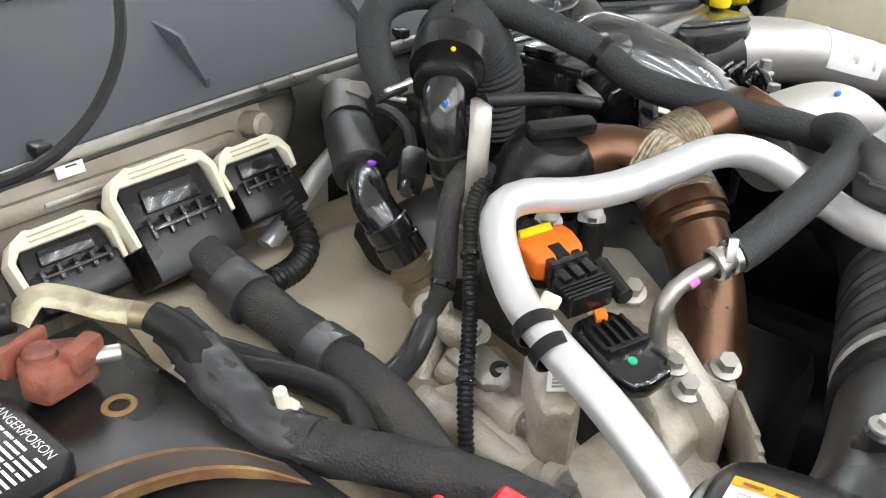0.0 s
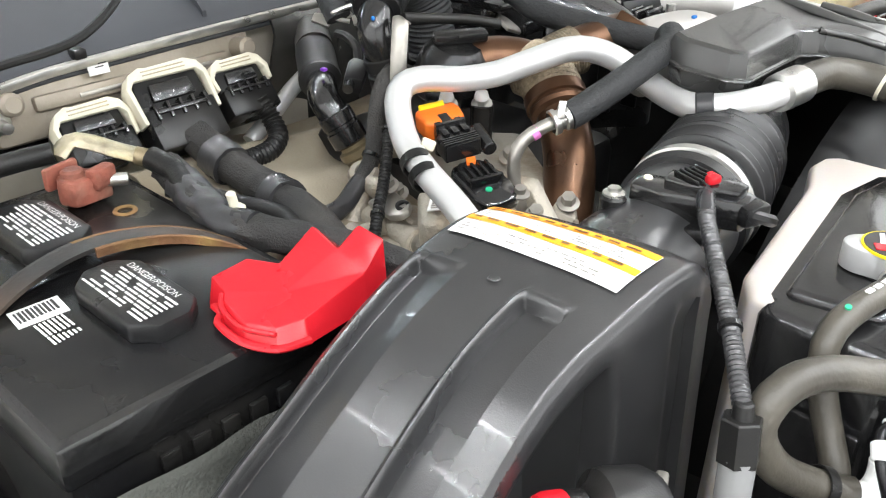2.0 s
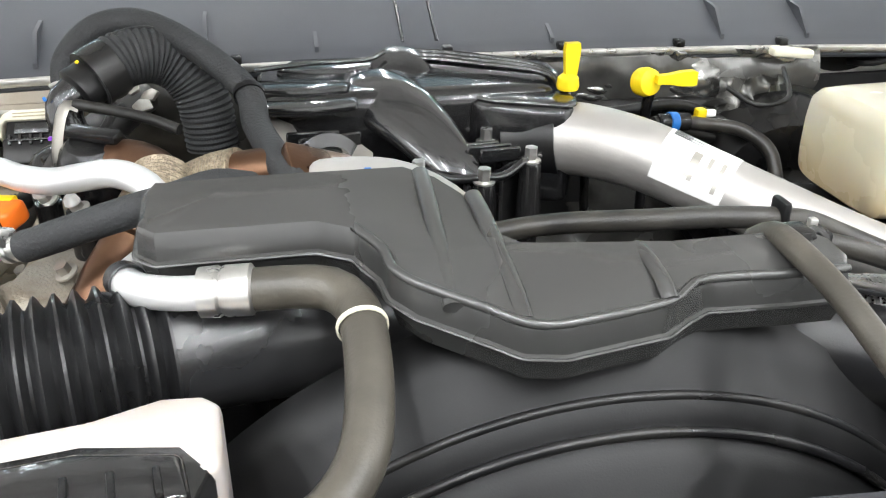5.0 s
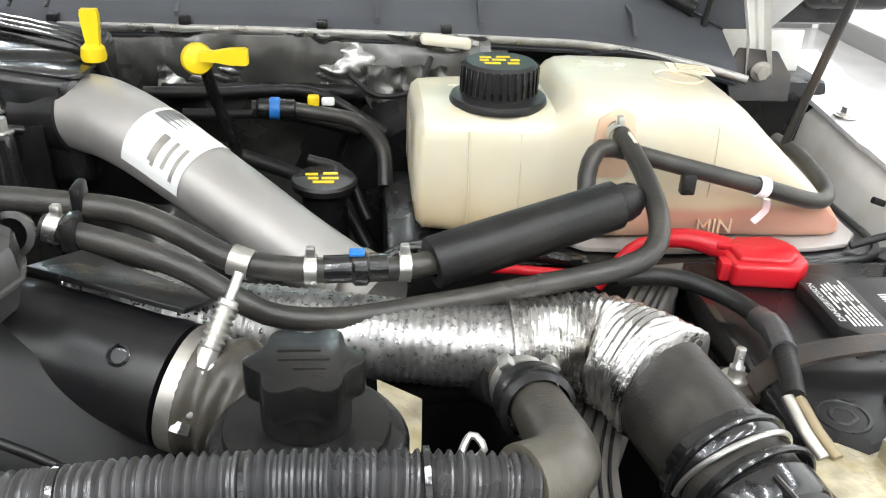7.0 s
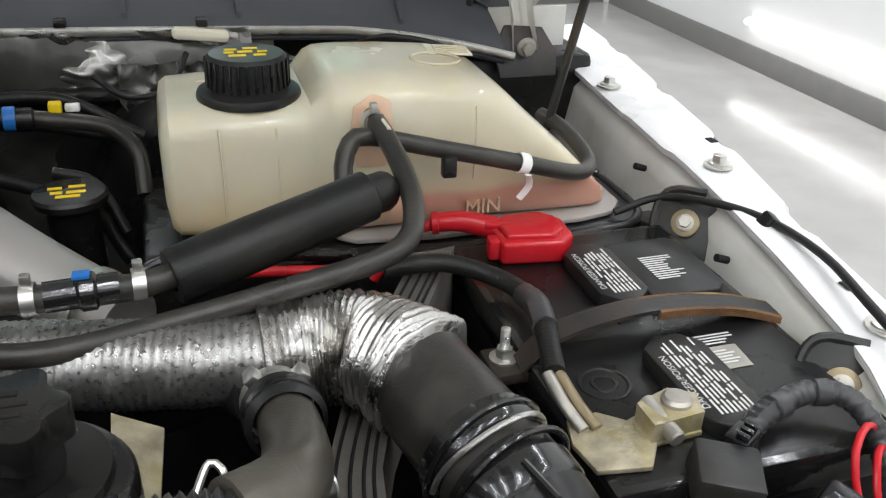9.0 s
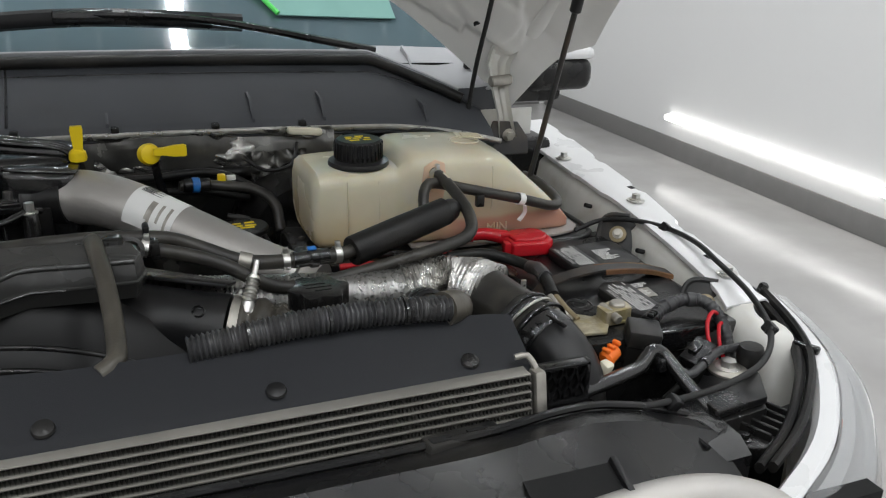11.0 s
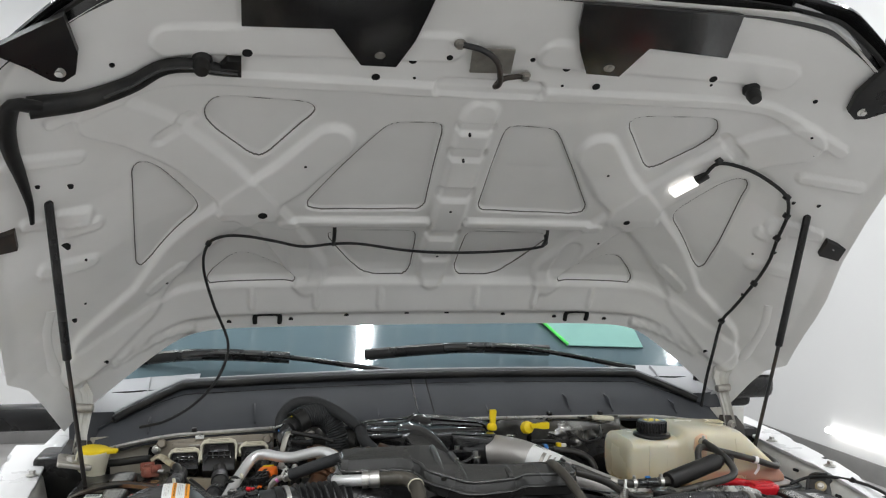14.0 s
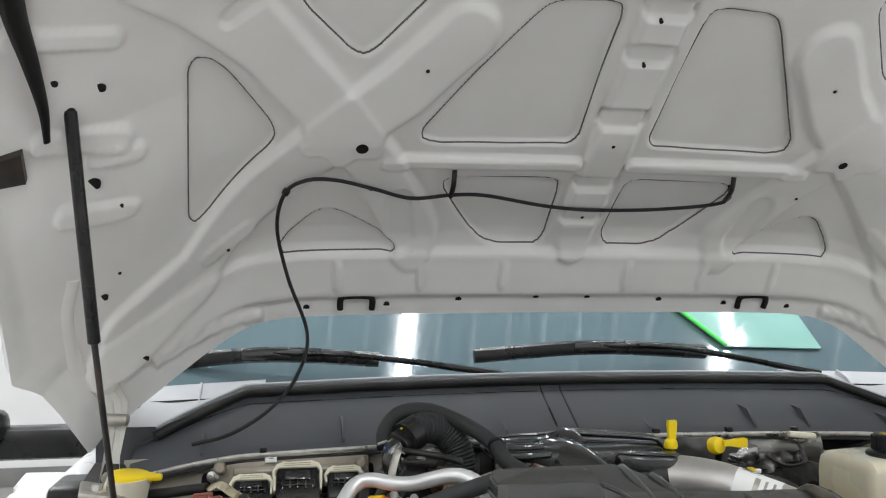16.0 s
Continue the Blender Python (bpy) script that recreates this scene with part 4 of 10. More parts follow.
def relief(x, y):
    """The pressing's depth at a place of the panel."""
    fi, fj = (y + 0.44) / 0.84 * ny, (x / float(half_width(y)) + 1) / 2 * nx
    i, j = max(0, min(ny - 1, int(fi))), max(0, min(nx - 1, int(fj)))
    a, b = fi - i, fj - j
    return float((off[i, j] * (1 - b) + off[i, j + 1] * b) * (1 - a) + (off[i + 1, j] * (1 - b) + off[i + 1, j + 1] * b) * a)


# a dark bead round each pocket, standing in for the shadow in its gap
gap_shade = M("pocket_gap_shade", (0.13, 0.12, 0.11), 0.7, bump=0.0)
for poly in POCKETS:
    for sgn in (1, -1):
        loop = []
        for (ax, ay), (bx, by) in zip(poly, poly[1:] + poly[:1]):
            for k in span(0, 0.9, 9):
                x, y = ax + (bx - ax) * k, ay + (by - ay) * k
                loop.append(on_hood(-sgn * abs(x), y, 0.0006 - relief(x, y)))
        part("pocket_shade_line", tube(B(), loop + loop[:1], 0.0015, 6, 0.006), gap_shade, inner)

# dark stone deflector along the leading edge, its brackets and the bumpers
def lip(u, v):
    x = 0.935 * math.copysign(abs(u) ** 0.9, u)
    y0 = interp(abs(x), [0.0, 0.45, 0.60, 0.70, 0.80, 0.86, 0.90, 0.935], [-0.425, -0.418, -0.405, -0.380, -0.338, -0.300, -0.262, -0.215])
    out = interp(abs(x), [0.0, 0.6, 0.85, 0.935], [0.085, 0.060, 0.025, 0.006])
    n = Vector((interp(abs(x), [0.0, 0.45, 0.7, 0.9], [0.0, 0.08, 0.40, 0.85]) * (1 if x > 0 else -1), -0.80, 0.46)).normalized()
    p = Vector((x, y0, hood_z(x, y0) - 0.006)) + n * (out * v)
    return p + Vector((0, 0.004, 0.012)) * math.sin(math.pi * v)


deflector = part("stone_deflector", sheet(B(), lip, span(-1, 1, 90), span(0, 1, 10), (0, 0.006, 0.008)), black_gloss, hood, "glossy dark plastic deflector along the leading edge")
part("deflector_lip", tube(B(), [Vector(lip(u, 0.42)) - Vector((0, 0.004, 0.006)) for u in span(-0.86, 0.86, 60)], 0.006, 8, 0.02, flat=0.5), black, deflector, "moulded groove")
for out, tab in (([(-0.462, -0.428), (-0.461, -0.336), (-0.311, -0.341), (-0.255, -0.266), (-0.192, -0.266), (-0.168, -0.325), (-0.158, -0.380), (-0.150, -0.428)], -0.225),
                 ([(0.100, -0.428), (0.112, -0.376), (0.135, -0.325), (0.168, -0.274), (0.235, -0.272), (0.263, -0.342), (0.426, -0.332), (0.400, -0.428)], 0.206)):
    bm = loft(B(), [[on_hood(x, y, l) for x, y in out] for l in (0.012, 0.019)])
    b = part("lip_bracket", bm, black_gloss, hood, "glossy black bracket bolted to the inner panel")
    p = on_hood(tab, -0.292, 0.018)
    part("bolt", bolt(B(), p, p - UP, 0.007, 0.005, 0.011), steel_dull, b)
for sgn in (1, -1):
    out = [(sgn * 0.835, -0.372), (sgn * 0.790, -0.322), (sgn * 0.762, -0.286), (sgn * 0.745, -0.276), (sgn * 0.725, -0.283), (sgn * 0.715, -0.320), (sgn * 0.722, -0.395)]
    bm = loft(B(), [[on_hood(x, y, l) for x, y in (out if sgn > 0 else out[::-1])] for l in (0.008, 0.020)])
    b = part("corner_bracket", bm, black, hood, "black corner bracket")
    p = on_hood(sgn * 0.748, -0.296, 0.019)
    part("bolt", bolt(B(), p, p - UP, 0.007, 0.004, 0.011), steel, b)
    p = on_hood(sgn * 0.528, -0.256, 0.004)
    part("rubber_bumper", lathe(B(), p, p - UP, [(0, 0), (0.017, 0), (0.018, 0.006), (0.014, 0.012), (0.0155, 0.020), (0.012, 0.034), (0, 0.036)], 18), rubber, hood, "black rubber hood bumper")
    # side clip
    out = [(sgn * (0.905 + dx), y) for dx, y in ((-0.022, -0.020), (0.022, -0.026), (0.024, 0.004), (-0.020, 0.014))]
    sc_ = part("side_clip", loft(B(), [[on_hood(x, y, l) for x, y in (out if sgn > 0 else out[::-1])] for l in (0.0, 0.012)]), black_steel, hood)
    part("clip_slot", loft(B(), [[on_hood(sgn * x, y, l) for x, y in ((0.892, -0.010), (0.906, -0.012), (0.906, 0.002), (0.892, 0.004))] for l in (0.0118, 0.0126)]), hood_paint, sc_)

HOLES = [(-0.674, -0.265, 5), (-0.452, -0.271, 9), (-0.222, -0.230, 8), (-0.160, -0.269, 8), (-0.096, -0.284, 6), (0.063, -0.283, 5), (0.133, -0.272, 8), (0.209, -0.234, 8), (0.436, -0.271, 8), (0.672, -0.264, 5),
         (-0.495, 0.390, 6), (-0.344, 0.389, 6), (-0.205, 0.384, 6), (-0.050, 0.382, 6), (0.056, 0.382, 6), (0.210, 0.385, 6), (0.355, 0.389, 6), (0.500, 0.391, 6), (-0.774, 0.350, 6), (0.778, 0.350, 6),
         (-0.419, 0.115, 10), (0.434, 0.119, 8), (-0.831, -0.080, 5), (-0.780, -0.052, 7), (-0.808, 0.055, 10), (-0.824, 0.228, 7), (0.800, 0.062, 7), (0.776, -0.048, 5), (0.825, -0.071, 5),
         (-0.335, -0.007, 3), (0.332, -0.006, 3), (0.400, 0.206, 3), (-0.395, 0.206, 3), (0.005, 0.268, 3), (-0.002, 0.104, 3), (-0.006, -0.029, 3), (-0.010, -0.098, 3), (-0.632, 0.285, 3), (-0.776, 0.097, 3), (-0.797, 0.208, 3), (0.797, 0.19, 5), (0.76, 0.09, 3), (0.70, -0.205, 3), (0.735, -0.17, 3), (-0.15, -0.232, 3), (0.14, -0.232, 3), (0.445, -0.252, 3)]
# near-black discs on the panel, painted with the shade of a hole
for x, y, r in HOLES:
    ax = -abs(x)
    k = float(sum(h * step01(np.array((w - line_dist(np.array([ax]), np.array([y]), pts)[0]) / (0.42 * w))) for pts, w, h in STROKES))
    k = min(0.02, max(-0.018, k))
    p = on_hood(x, y, -k)
    part("panel_hole", lathe(B(), p + UP * 0.006, p - UP, [(0, 0), (r / 1000, 0), (r / 1000, 0.0072), (0, 0.0074)], 16), dark_void, inner)
for sx in (-0.402, 0.416):
    bm = B()
    c = on_hood(sx, 0.386, 0.004)
    w = 0.03
    d = (on_hood(sx, 0.395) - on_hood(sx, 0.355)).normalized()
    tube(bm, [c + Vector((-w, 0, 0)) + d * 0.012, c + Vector((-w, 0, 0)) - d * 0.008, c + Vector((-w * 0.7, 0, 0)) - d * 0.016, c + Vector((w * 0.7, 0, 0)) - d * 0.016, c + Vector((w, 0, 0)) - d * 0.008, c + Vector((w, 0, 0)) + d * 0.012], 0.006, 8, 0.004)
    part("striker_loop", bm, dark_void, hood, "dark loop slot in the rear edge")

# latch striker
bm = loft(B(), [[on_hood(x, y, l) for x, y in ((-0.060, -0.307), (0.020, -0.309), (0.026, -0.258), (-0.052, -0.256))] for l in (0.006, 0.0095)])
part("latch_plate", bm, steel_dull, hood)
part("latch_loop", tube(B(), [on_hood(-0.086, -0.318, 0.012), on_hood(-0.046, -0.319, 0.026), on_hood(-0.016, -0.302, 0.036), on_hood(0.0, -0.262, 0.038), on_hood(-0.002, -0.243, 0.026), on_hood(0.014, -0.252, 0.016), on_hood(0.055, -0.256, 0.010)], 0.0055, 10, 0.004), black_steel, hood, "bent black steel latch loop")
for x, y in ((-0.086, -0.318), (0.055, -0.256)):
    p = on_hood(x, y, 0.010)
    part("latch_bolt", bolt(B(), p, p - UP, 0.008, 0.007, 0.011), steel_dull, hood)

# weather strip of the passenger corner
strip = [(-0.468, -0.240), (-0.504, -0.243), (-0.532, -0.249), (-0.575, -0.251), (-0.604, -0.246), (-0.642, -0.232), (-0.689, -0.228), (-0.734, -0.232), (-0.805, -0.250)]
bm = tube(B(), [on_hood(x, y, 0.014) for x, y in strip], 0.010, 12, 0.01, flat=1.1, r_end=0.018)
part("weather_strip", bm, rubber, hood, "loose black rubber weather strip")
part("strip_ridge", tube(B(), [on_hood(x, y - 0.004, 0.026) for x, y in strip[:7]], 0.004, 8, 0.01), black_gloss, hood)
bm = tube(B(), [on_hood(x, y, 0.014) for x, y in ((-0.790, -0.245), (-0.826, -0.262), (-0.843, -0.232), (-0.848, -0.185), (-0.846, -0.125), (-0.845, -0.064), (-0.850, -0.022))], 0.024, 12, 0.01, flat=0.5, r_end=0.005)
part("weather_strip", bm, rubber, hood, "loose black rubber weather strip")
part("strip_foot", loft(B(), [[on_hood(x, y, l) for x, y in ((-0.462, -0.262), (-0.486, -0.262), (-0.506, -0.240), (-0.462, -0.232))] for l in (0.004, 0.020)]), rubber, hood)

# under-hood lamp and its wire
wire = M("wire_sleeve", (0.012, 0.012, 0.012), 0.55)
lamp_ob = thing("hood_lamp", "small lit lamp under the hood with a black plug", "lamp", on_hood(0.52, 0.0, 0.01))
m = frame_of(on_hood(0.503, 0.029, 0.026), on_hood(0.551, -0.018, 0.024), on_hood(0.56, 0.04, 0.020))
part("lens", prism(B(), [(0, -0.014), (0.062, -0.014), (0.062, 0.014), (0, 0.014)], 0.012, m, 0.003), glow("lamp_lens", (1, 0.98, 0.94), 3.0), lamp_ob, "glowing white lens")
part("plug", prism(B(), [(0.062, -0.012), (0.092, -0.010), (0.092, 0.010), (0.062, 0.012)], 0.016, m, 0.003), black, lamp_ob)


def clip(parent, p, r=0.007):
    return part("wire_clip", box(B(), p, (2 * r, 2 * r, 2 * r), r * 0.4, rot=(20, 30, 10)), black, parent)


cable = thing("hood_cable", "black lamp cable clipped along the open hood's underside", "cable", on_hood(0.6, -0.05))
route = [on_hood(0.551, -0.030, 0.022), on_hood(0.566, -0.068, 0.022), on_hood(0.635, -0.075, 0.022), on_hood(0.701, -0.071, 0.02), on_hood(0.744, -0.059, 0.018), on_hood(0.769, -0.027, 0.016), on_hood(0.778, 0.006, 0.016), on_hood(0.780, 0.028, 0.016), on_hood(0.789, 0.077, 0.016), on_hood(0.790, 0.139, 0.016), on_hood(0.787, 0.223, 0.016), on_hood(0.781, 0.274, 0.018), (0.778, 0.300, 1.46), (0.772, 0.325, 1.38), (0.766, 0.340, 1.295), (0.764, 0.342, 1.26)]
part("sleeve", tube(B(), route, 0.0042, 8, 0.01), wire, cable)
for x, y in ((0.566, -0.070), (0.744, -0.059), (0.769, -0.022), (0.778, 0.028), (0.790, 0.139), (0.781, 0.274)):
    clip(cable, on_hood(x, y, 0.016))
hose2 = thing("washer_hose", "thin black washer hose hanging from the hood's underside", "hose", on_hood(-0.2, 0.2))
route = [on_hood(0.252, 0.182, 0.012), on_hood(0.257, 0.214, 0.018), on_hood(0.15, 0.230, 0.020), on_hood(0.015, 0.236, 0.020), on_hood(-0.083, 0.229, 0.020), on_hood(-0.195, 0.210, 0.020), on_hood(-0.256, 0.210, 0.020), on_hood(-0.326, 0.214, 0.024), on_hood(-0.392, 0.193, 0.026), on_hood(-0.455, 0.172, 0.028), on_hood(-0.504, 0.173, 0.026), on_hood(-0.538, 0.204, 0.022), (-0.550, 0.255, 1.685), (-0.530, 0.300, 1.60), (-0.495, 0.32, 1.50), (-0.515, 0.27, 1.43), (-0.56, 0.20, 1.385), (-0.62, 0.17, 1.352), (-0.68, 0.20, 1.333)]
part("sleeve", tube(B(), route, 0.0034, 8, 0.01), wire, hose2)
for x, y in ((-0.257, 0.188), (0.255, 0.186)):
    part("hook", tube(B(), [on_hood(x, y - 0.02, 0.004), on_hood(x, y, 0.02), on_hood(x, y + 0.025, 0.02)], 0.0045, 8, 0.004), black, hose2)
clip(hose2, on_hood(-0.536, 0.202, 0.020), 0.006)

# gas struts and hinges
for sgn in (1, -1):
    s = thing("gas_strut", "black gas strut holding the hood open", "strut", (sgn * 0.785, 0.10, 1.22), "hood struts")
    top, mid, low = Vector((sgn * 0.822, -0.04, 1.836)), Vector((sgn * 0.800, 0.04, 1.505)), Vector((sgn * 0.776, 0.105, 1.23))
    part("cylinder", rod(B(), top.lerp(mid, 0.05), mid, 0.0088, seg=16, edge=0.002), black, s)
    part("piston_rod", rod(B(), mid, low, 0.0045, seg=12), black_steel, s)
    part("ball_end", rod(B(), top + Vector((0, 0, 0.012)), top.lerp(mid, 0.06), 0.008, seg=12, edge=0.003), black, s)
    # hinge: a pressed arm from the body up to the panel's corner
    prof = [(0.820, 0.290, 1.262), (0.818, 0.300, 1.30), (0.814, 0.318, 1.345), (0.822, 0.345, 1.385), (0.846, 0.366, 1.412), (0.866, 0.372, 1.440), (0.868, 0.345, 1.480)]
    wid = (0.016, 0.013, 0.015, 0.022, 0.028, 0.030, 0.020)
    rows = []
    for (cx, y, z), w in zip(prof, wid):
        r_ = [(cx - w, y - 0.014), (cx - w + 0.003, y), (cx - w * 0.4, y + 0.004), (cx - w * 0.3, y + 0.010), (cx + w * 0.3, y + 0.010), (cx + w * 0.4, y + 0.004), (cx + w - 0.003, y), (cx + w, y - 0.014)]
        rows.append([(sgn * x, yy, z) for x, yy in r_] + [(sgn * x, yy + 0.003, z + 0.001) for x, yy in r_[::-1]])
    h = part("hood_hinge", loft(B(), rows), white_dirty, hood, "white pressed-steel hinge arm")
    part("hinge_foot", prism(B(), [(-0.036, -0.03), (0.036, -0.03), (0.040, 0.0), (0.024, 0.03), (-0.024, 0.034), (-0.040, 0.004)], 0.006, pose(sgn * 0.822, 0.286, 1.258, 64, 0, 0), 0.002), black_steel, h)
    part("hinge_pin", rod(B(), (sgn * 0.796, 0.312, 1.358), (sgn * 0.838, 0.316, 1.360), 0.010, seg=16, edge=0.002), steel_dull, h)
    for p in ((sgn * 0.864, 0.362, 1.425), (sgn * 0.868, 0.335, 1.474), (sgn * 0.820, 0.276, 1.268)):
        part("hinge_bolt", bolt(B(), p, (p[0], p[1] - 1, p[2] - 0.1), 0.008, 0.008, 0.012), steel_dull, h)
    part("corner_pad", tube(B(), [on_hood(sgn * x, y, -0.006) for x, y in ((0.862, 0.165), (0.880, 0.21), (0.885, 0.26), (0.880, 0.32))], 0.015, 14, 0.01, flat=0.5), hood_paint, hood)

# ---- things in the engine bay, driver's side ----
def rrect(cy, cz, hy, hz, x, n=28, power=6.0):
    out = []
    for i in range(n):
        a = 2 * math.pi * (i + 0.5) / n
        ca, sa = math.cos(a), math.sin(a)
        out.append((x, cy + hy * math.copysign(abs(ca) ** (2 / power), ca), cz + hz * math.copysign(abs(sa) ** (2 / power), sa)))
    return out


def tank_rows(rows):
    """Rows of x, front y, back y, bottom z, top z."""
    return [rrect((f + b) / 2, (lo + hi) / 2, (b - f) / 2, (hi - lo) / 2, x, 36) for x, f, b, lo, hi in rows]


bottle = thing("coolant_bottle", "large translucent cream coolant bottle with a black screw cap", "coolant bottle", (0.6, 0.08, 1.16))
shell_rows = [(0.399, 0.02, 0.145, 1.215, 1.280), (0.402, 0.010, 0.148, 1.195, 1.294), (0.408, 0.004, 0.148, 1.19, 1.2995), (0.436, 0.0, 0.148, 1.188, 1.3015), (0.470, -0.001, 0.148, 1.188, 1.302), (0.512, -0.002, 0.148, 1.188, 1.3025), (0.520, -0.004, 0.148, 1.188, 1.304), (0.532, -0.010, 0.148, 1.188, 1.3195), (0.540, -0.014, 0.148, 1.188, 1.3235), (0.552, -0.015, 0.148, 1.188, 1.3245), (0.60, -0.016, 0.148, 1.188, 1.3235), (0.650, -0.015, 0.148, 1.188, 1.320), (0.676, -0.014, 0.148, 1.188, 1.314), (0.690, -0.013, 0.148, 1.188, 1.304), (0.715, -0.012, 0.148, 1.188, 1.281), (0.75, -0.010, 0.148, 1.188, 1.250), (0.779, -0.005, 0.148, 1.188, 1.222), (0.791, 0.0, 0.148, 1.19, 1.208), (0.795, 0.02, 0.145, 1.192, 1.202)]
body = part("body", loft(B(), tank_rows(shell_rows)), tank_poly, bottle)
for x_, lo_, hi_ in ((0.445, 1.196, 1.290), (0.490, 1.196, 1.288), (0.655, 1.236, 1.300)):
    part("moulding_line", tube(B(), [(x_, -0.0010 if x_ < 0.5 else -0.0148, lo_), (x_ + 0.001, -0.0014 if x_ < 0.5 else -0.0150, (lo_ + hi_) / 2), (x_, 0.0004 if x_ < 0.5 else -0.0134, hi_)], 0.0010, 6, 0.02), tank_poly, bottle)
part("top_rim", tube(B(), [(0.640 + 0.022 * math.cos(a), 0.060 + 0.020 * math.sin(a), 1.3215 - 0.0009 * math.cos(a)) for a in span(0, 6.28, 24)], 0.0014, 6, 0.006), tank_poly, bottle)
foot = [(0.535, 0.150), (0.535, -0.008), (0.55, -0.020), (0.62, -0.027), (0.76, -0.024), (0.795, -0.016), (0.812, 0.004), (0.814, 0.150)]
part("foot_rim", prism(B(), foot, 0.005, Matrix.Translation((0, 0, 1.1855)), 0.0018), M("grey_flange_plastic", (0.30, 0.27, 0.25), 0.3, var=0.15, bump=0.06, sss=0.3), bottle, "greyish moulded flange round the foot")
part("side_patch", prism(B(), [(-0.014, -0.03), (0.012, -0.03), (0.018, 0.0), (0.014, 0.026), (0.0, 0.032), (-0.016, 0.022), (-0.019, 0.0)], 0.003, frame_of((0.566, -0.0135, 1.285), (1.566, -0.0135, 1.285), (0.566, -0.0105, 2.285)), 0.0012), tank_stain, bottle, "orange coolant stain round the nipple")
part("top_label", prism(B(), [(0.0, 0.0), (0.042, 0.0), (0.046, 0.030), (0.003, 0.034)], 0.0012, pose(0.640, 0.078, 1.3205, 0, 5, 0), 0.0004), bone, bottle, "embossed pad with raised marks")
for k in range(4):
    part("pad_mark", box(B(), (0.6625 + 0.001 * k, 0.084 + 0.0065 * k, 1.3205), (0.032, 0.003, 0.0016), 0.0005, 1, rot=(0, 5, 0)), tank_poly, bottle)
part("raised_word", text_mesh(B(), "MIN", 0.019, frame_of((0.648, -0.0160, 1.202), (0.748, -0.0140, 1.202), (0.648, -0.0160, 1.3)), 0.0012), tank_stain, bottle, "moulded lettering")
cap = part("cap", lathe(B(), (0.475, 0.05, 1.300), (0.475, 0.05, 2), [(0, 0), (0.043, 0), (0.0435, 0.003), (0.042, 0.007), (0.033, 0.009), (0.0325, 0.034), (0.030, 0.037), (0, 0.037)], 40), black_dusty, bottle, "ribbed black screw cap")
for k in range(30):
    a = 2 * math.pi * k / 30
    part("grip_rib", box(B(), (0.475 + 0.0332 * math.cos(a), 0.05 + 0.0332 * math.sin(a), 1.3225), (0.003, 0.0025, 0.023), 0.0006, 1, rot=(0, 0, math.degrees(a))), black, cap)
for k, (dx, dy, w) in enumerate(((-0.012, 0.010, 0.010), (0.004, 0.012, 0.012), (-0.014, 0.001, 0.008), (-0.001, 0.002, 0.012), (0.013, 0.001, 0.008), (-0.008, -0.009, 0.014), (0.010, -0.009, 0.010))):
    part("cap_print", box(B(), (0.475 + dx, 0.05 + dy, 1.3372), (w, 0.005, 0.0006)), yellow, cap, "worn yellow print")
part("outlet", rod(B(), (0.564, -0.012, 1.300), (0.562, -0.034, 1.298), 0.0065, seg=16), tank_poly, bottle)
tray = thing("bottle_tray", "black plastic tray under the coolant bottle", "tray", (0.6, 0.06, 1.15))
part("tray_body", prism(B(), [(0.375, -0.02), (0.40, -0.030), (0.56, -0.040), (0.80, -0.034), (0.832, -0.012), (0.832, 0.18), (0.375, 0.18)], 0.060, Matrix.Translation((0, 0, 1.1235)), 0.008), black, tray)
part("tray_rim", tube(B(), [(0.54, -0.040, 1.1815), (0.66, -0.042, 1.182), (0.78, -0.036, 1.182), (0.818, -0.022, 1.182), (0.830, 0.01, 1.182), (0.830, 0.10, 1.182)], 0.0045, 10, 0.01), black, tray)
for ys_ in (0.0, 0.006):
    part("arch", tube(B(), [(0.35, -0.055 + ys_, 1.160), (0.362, -0.045 + ys_, 1.180), (0.385, -0.035 + ys_, 1.194), (0.42, -0.033 + ys_, 1.197), (0.50, -0.043 + ys_, 1.193), (0.545, -0.048 + ys_, 1.189)], 0.0035, 8, 0.01, flat=1.6), black, tray)
for x_ in (0.405, 0.535):
    part("arch_clip", box(B(), (x_, -0.042 - 0.05 * (x_ - 0.405), 1.197 - 0.04 * (x_ - 0.405)), (0.010, 0.006, 0.007), 0.001), black_gloss, tray)
part("red_cover", tube(B(), [(0.42, -0.045, 1.186), (0.46, -0.05, 1.187), (0.53, -0.055, 1.183)], 0.0045, 10, 0.01), red, tray, "red cable cover peeping out below")


def hose(name, label, pts, r, material, category="hose", rib=0.0, pitch=0.006, at=None, seg=14, wob=0.0, flat=1.0):
    t = thing(name, label, category, at or pts[0])
    part("hose_body", tube(B(), pts, r, seg, rib=rib, pitch=pitch, wob=wob, flat=flat), material, t)
    return t


def band(parent, p, q, r, w=0.008, material=None, ear=True, name="clamp"):
    """A clamp band round the hose that runs from p to q, centred on p."""
    d = (Vector(q) - Vector(p)).normalized()
    a = Vector(p) - d * w / 2
    bm = lathe(B(), a, a + d, [(r + 0.0005, 0), (r + 0.0016, 0), (r + 0.0016, w), (r + 0.0005, w)], 24)
    c = part(name, bm, material or steel, parent)
    if ear:
        up = (Vector((0, 0, 1)) - d * d.z).normalized()
        e = Vector(p) + up * (r + 0.004)
        part("ear", box(B(), e, (0.006, 0.006, 0.008), 0.0012, rot=(0, 0, math.degrees(math.atan2(d.y, d.x)))), material or steel, c)
    return c


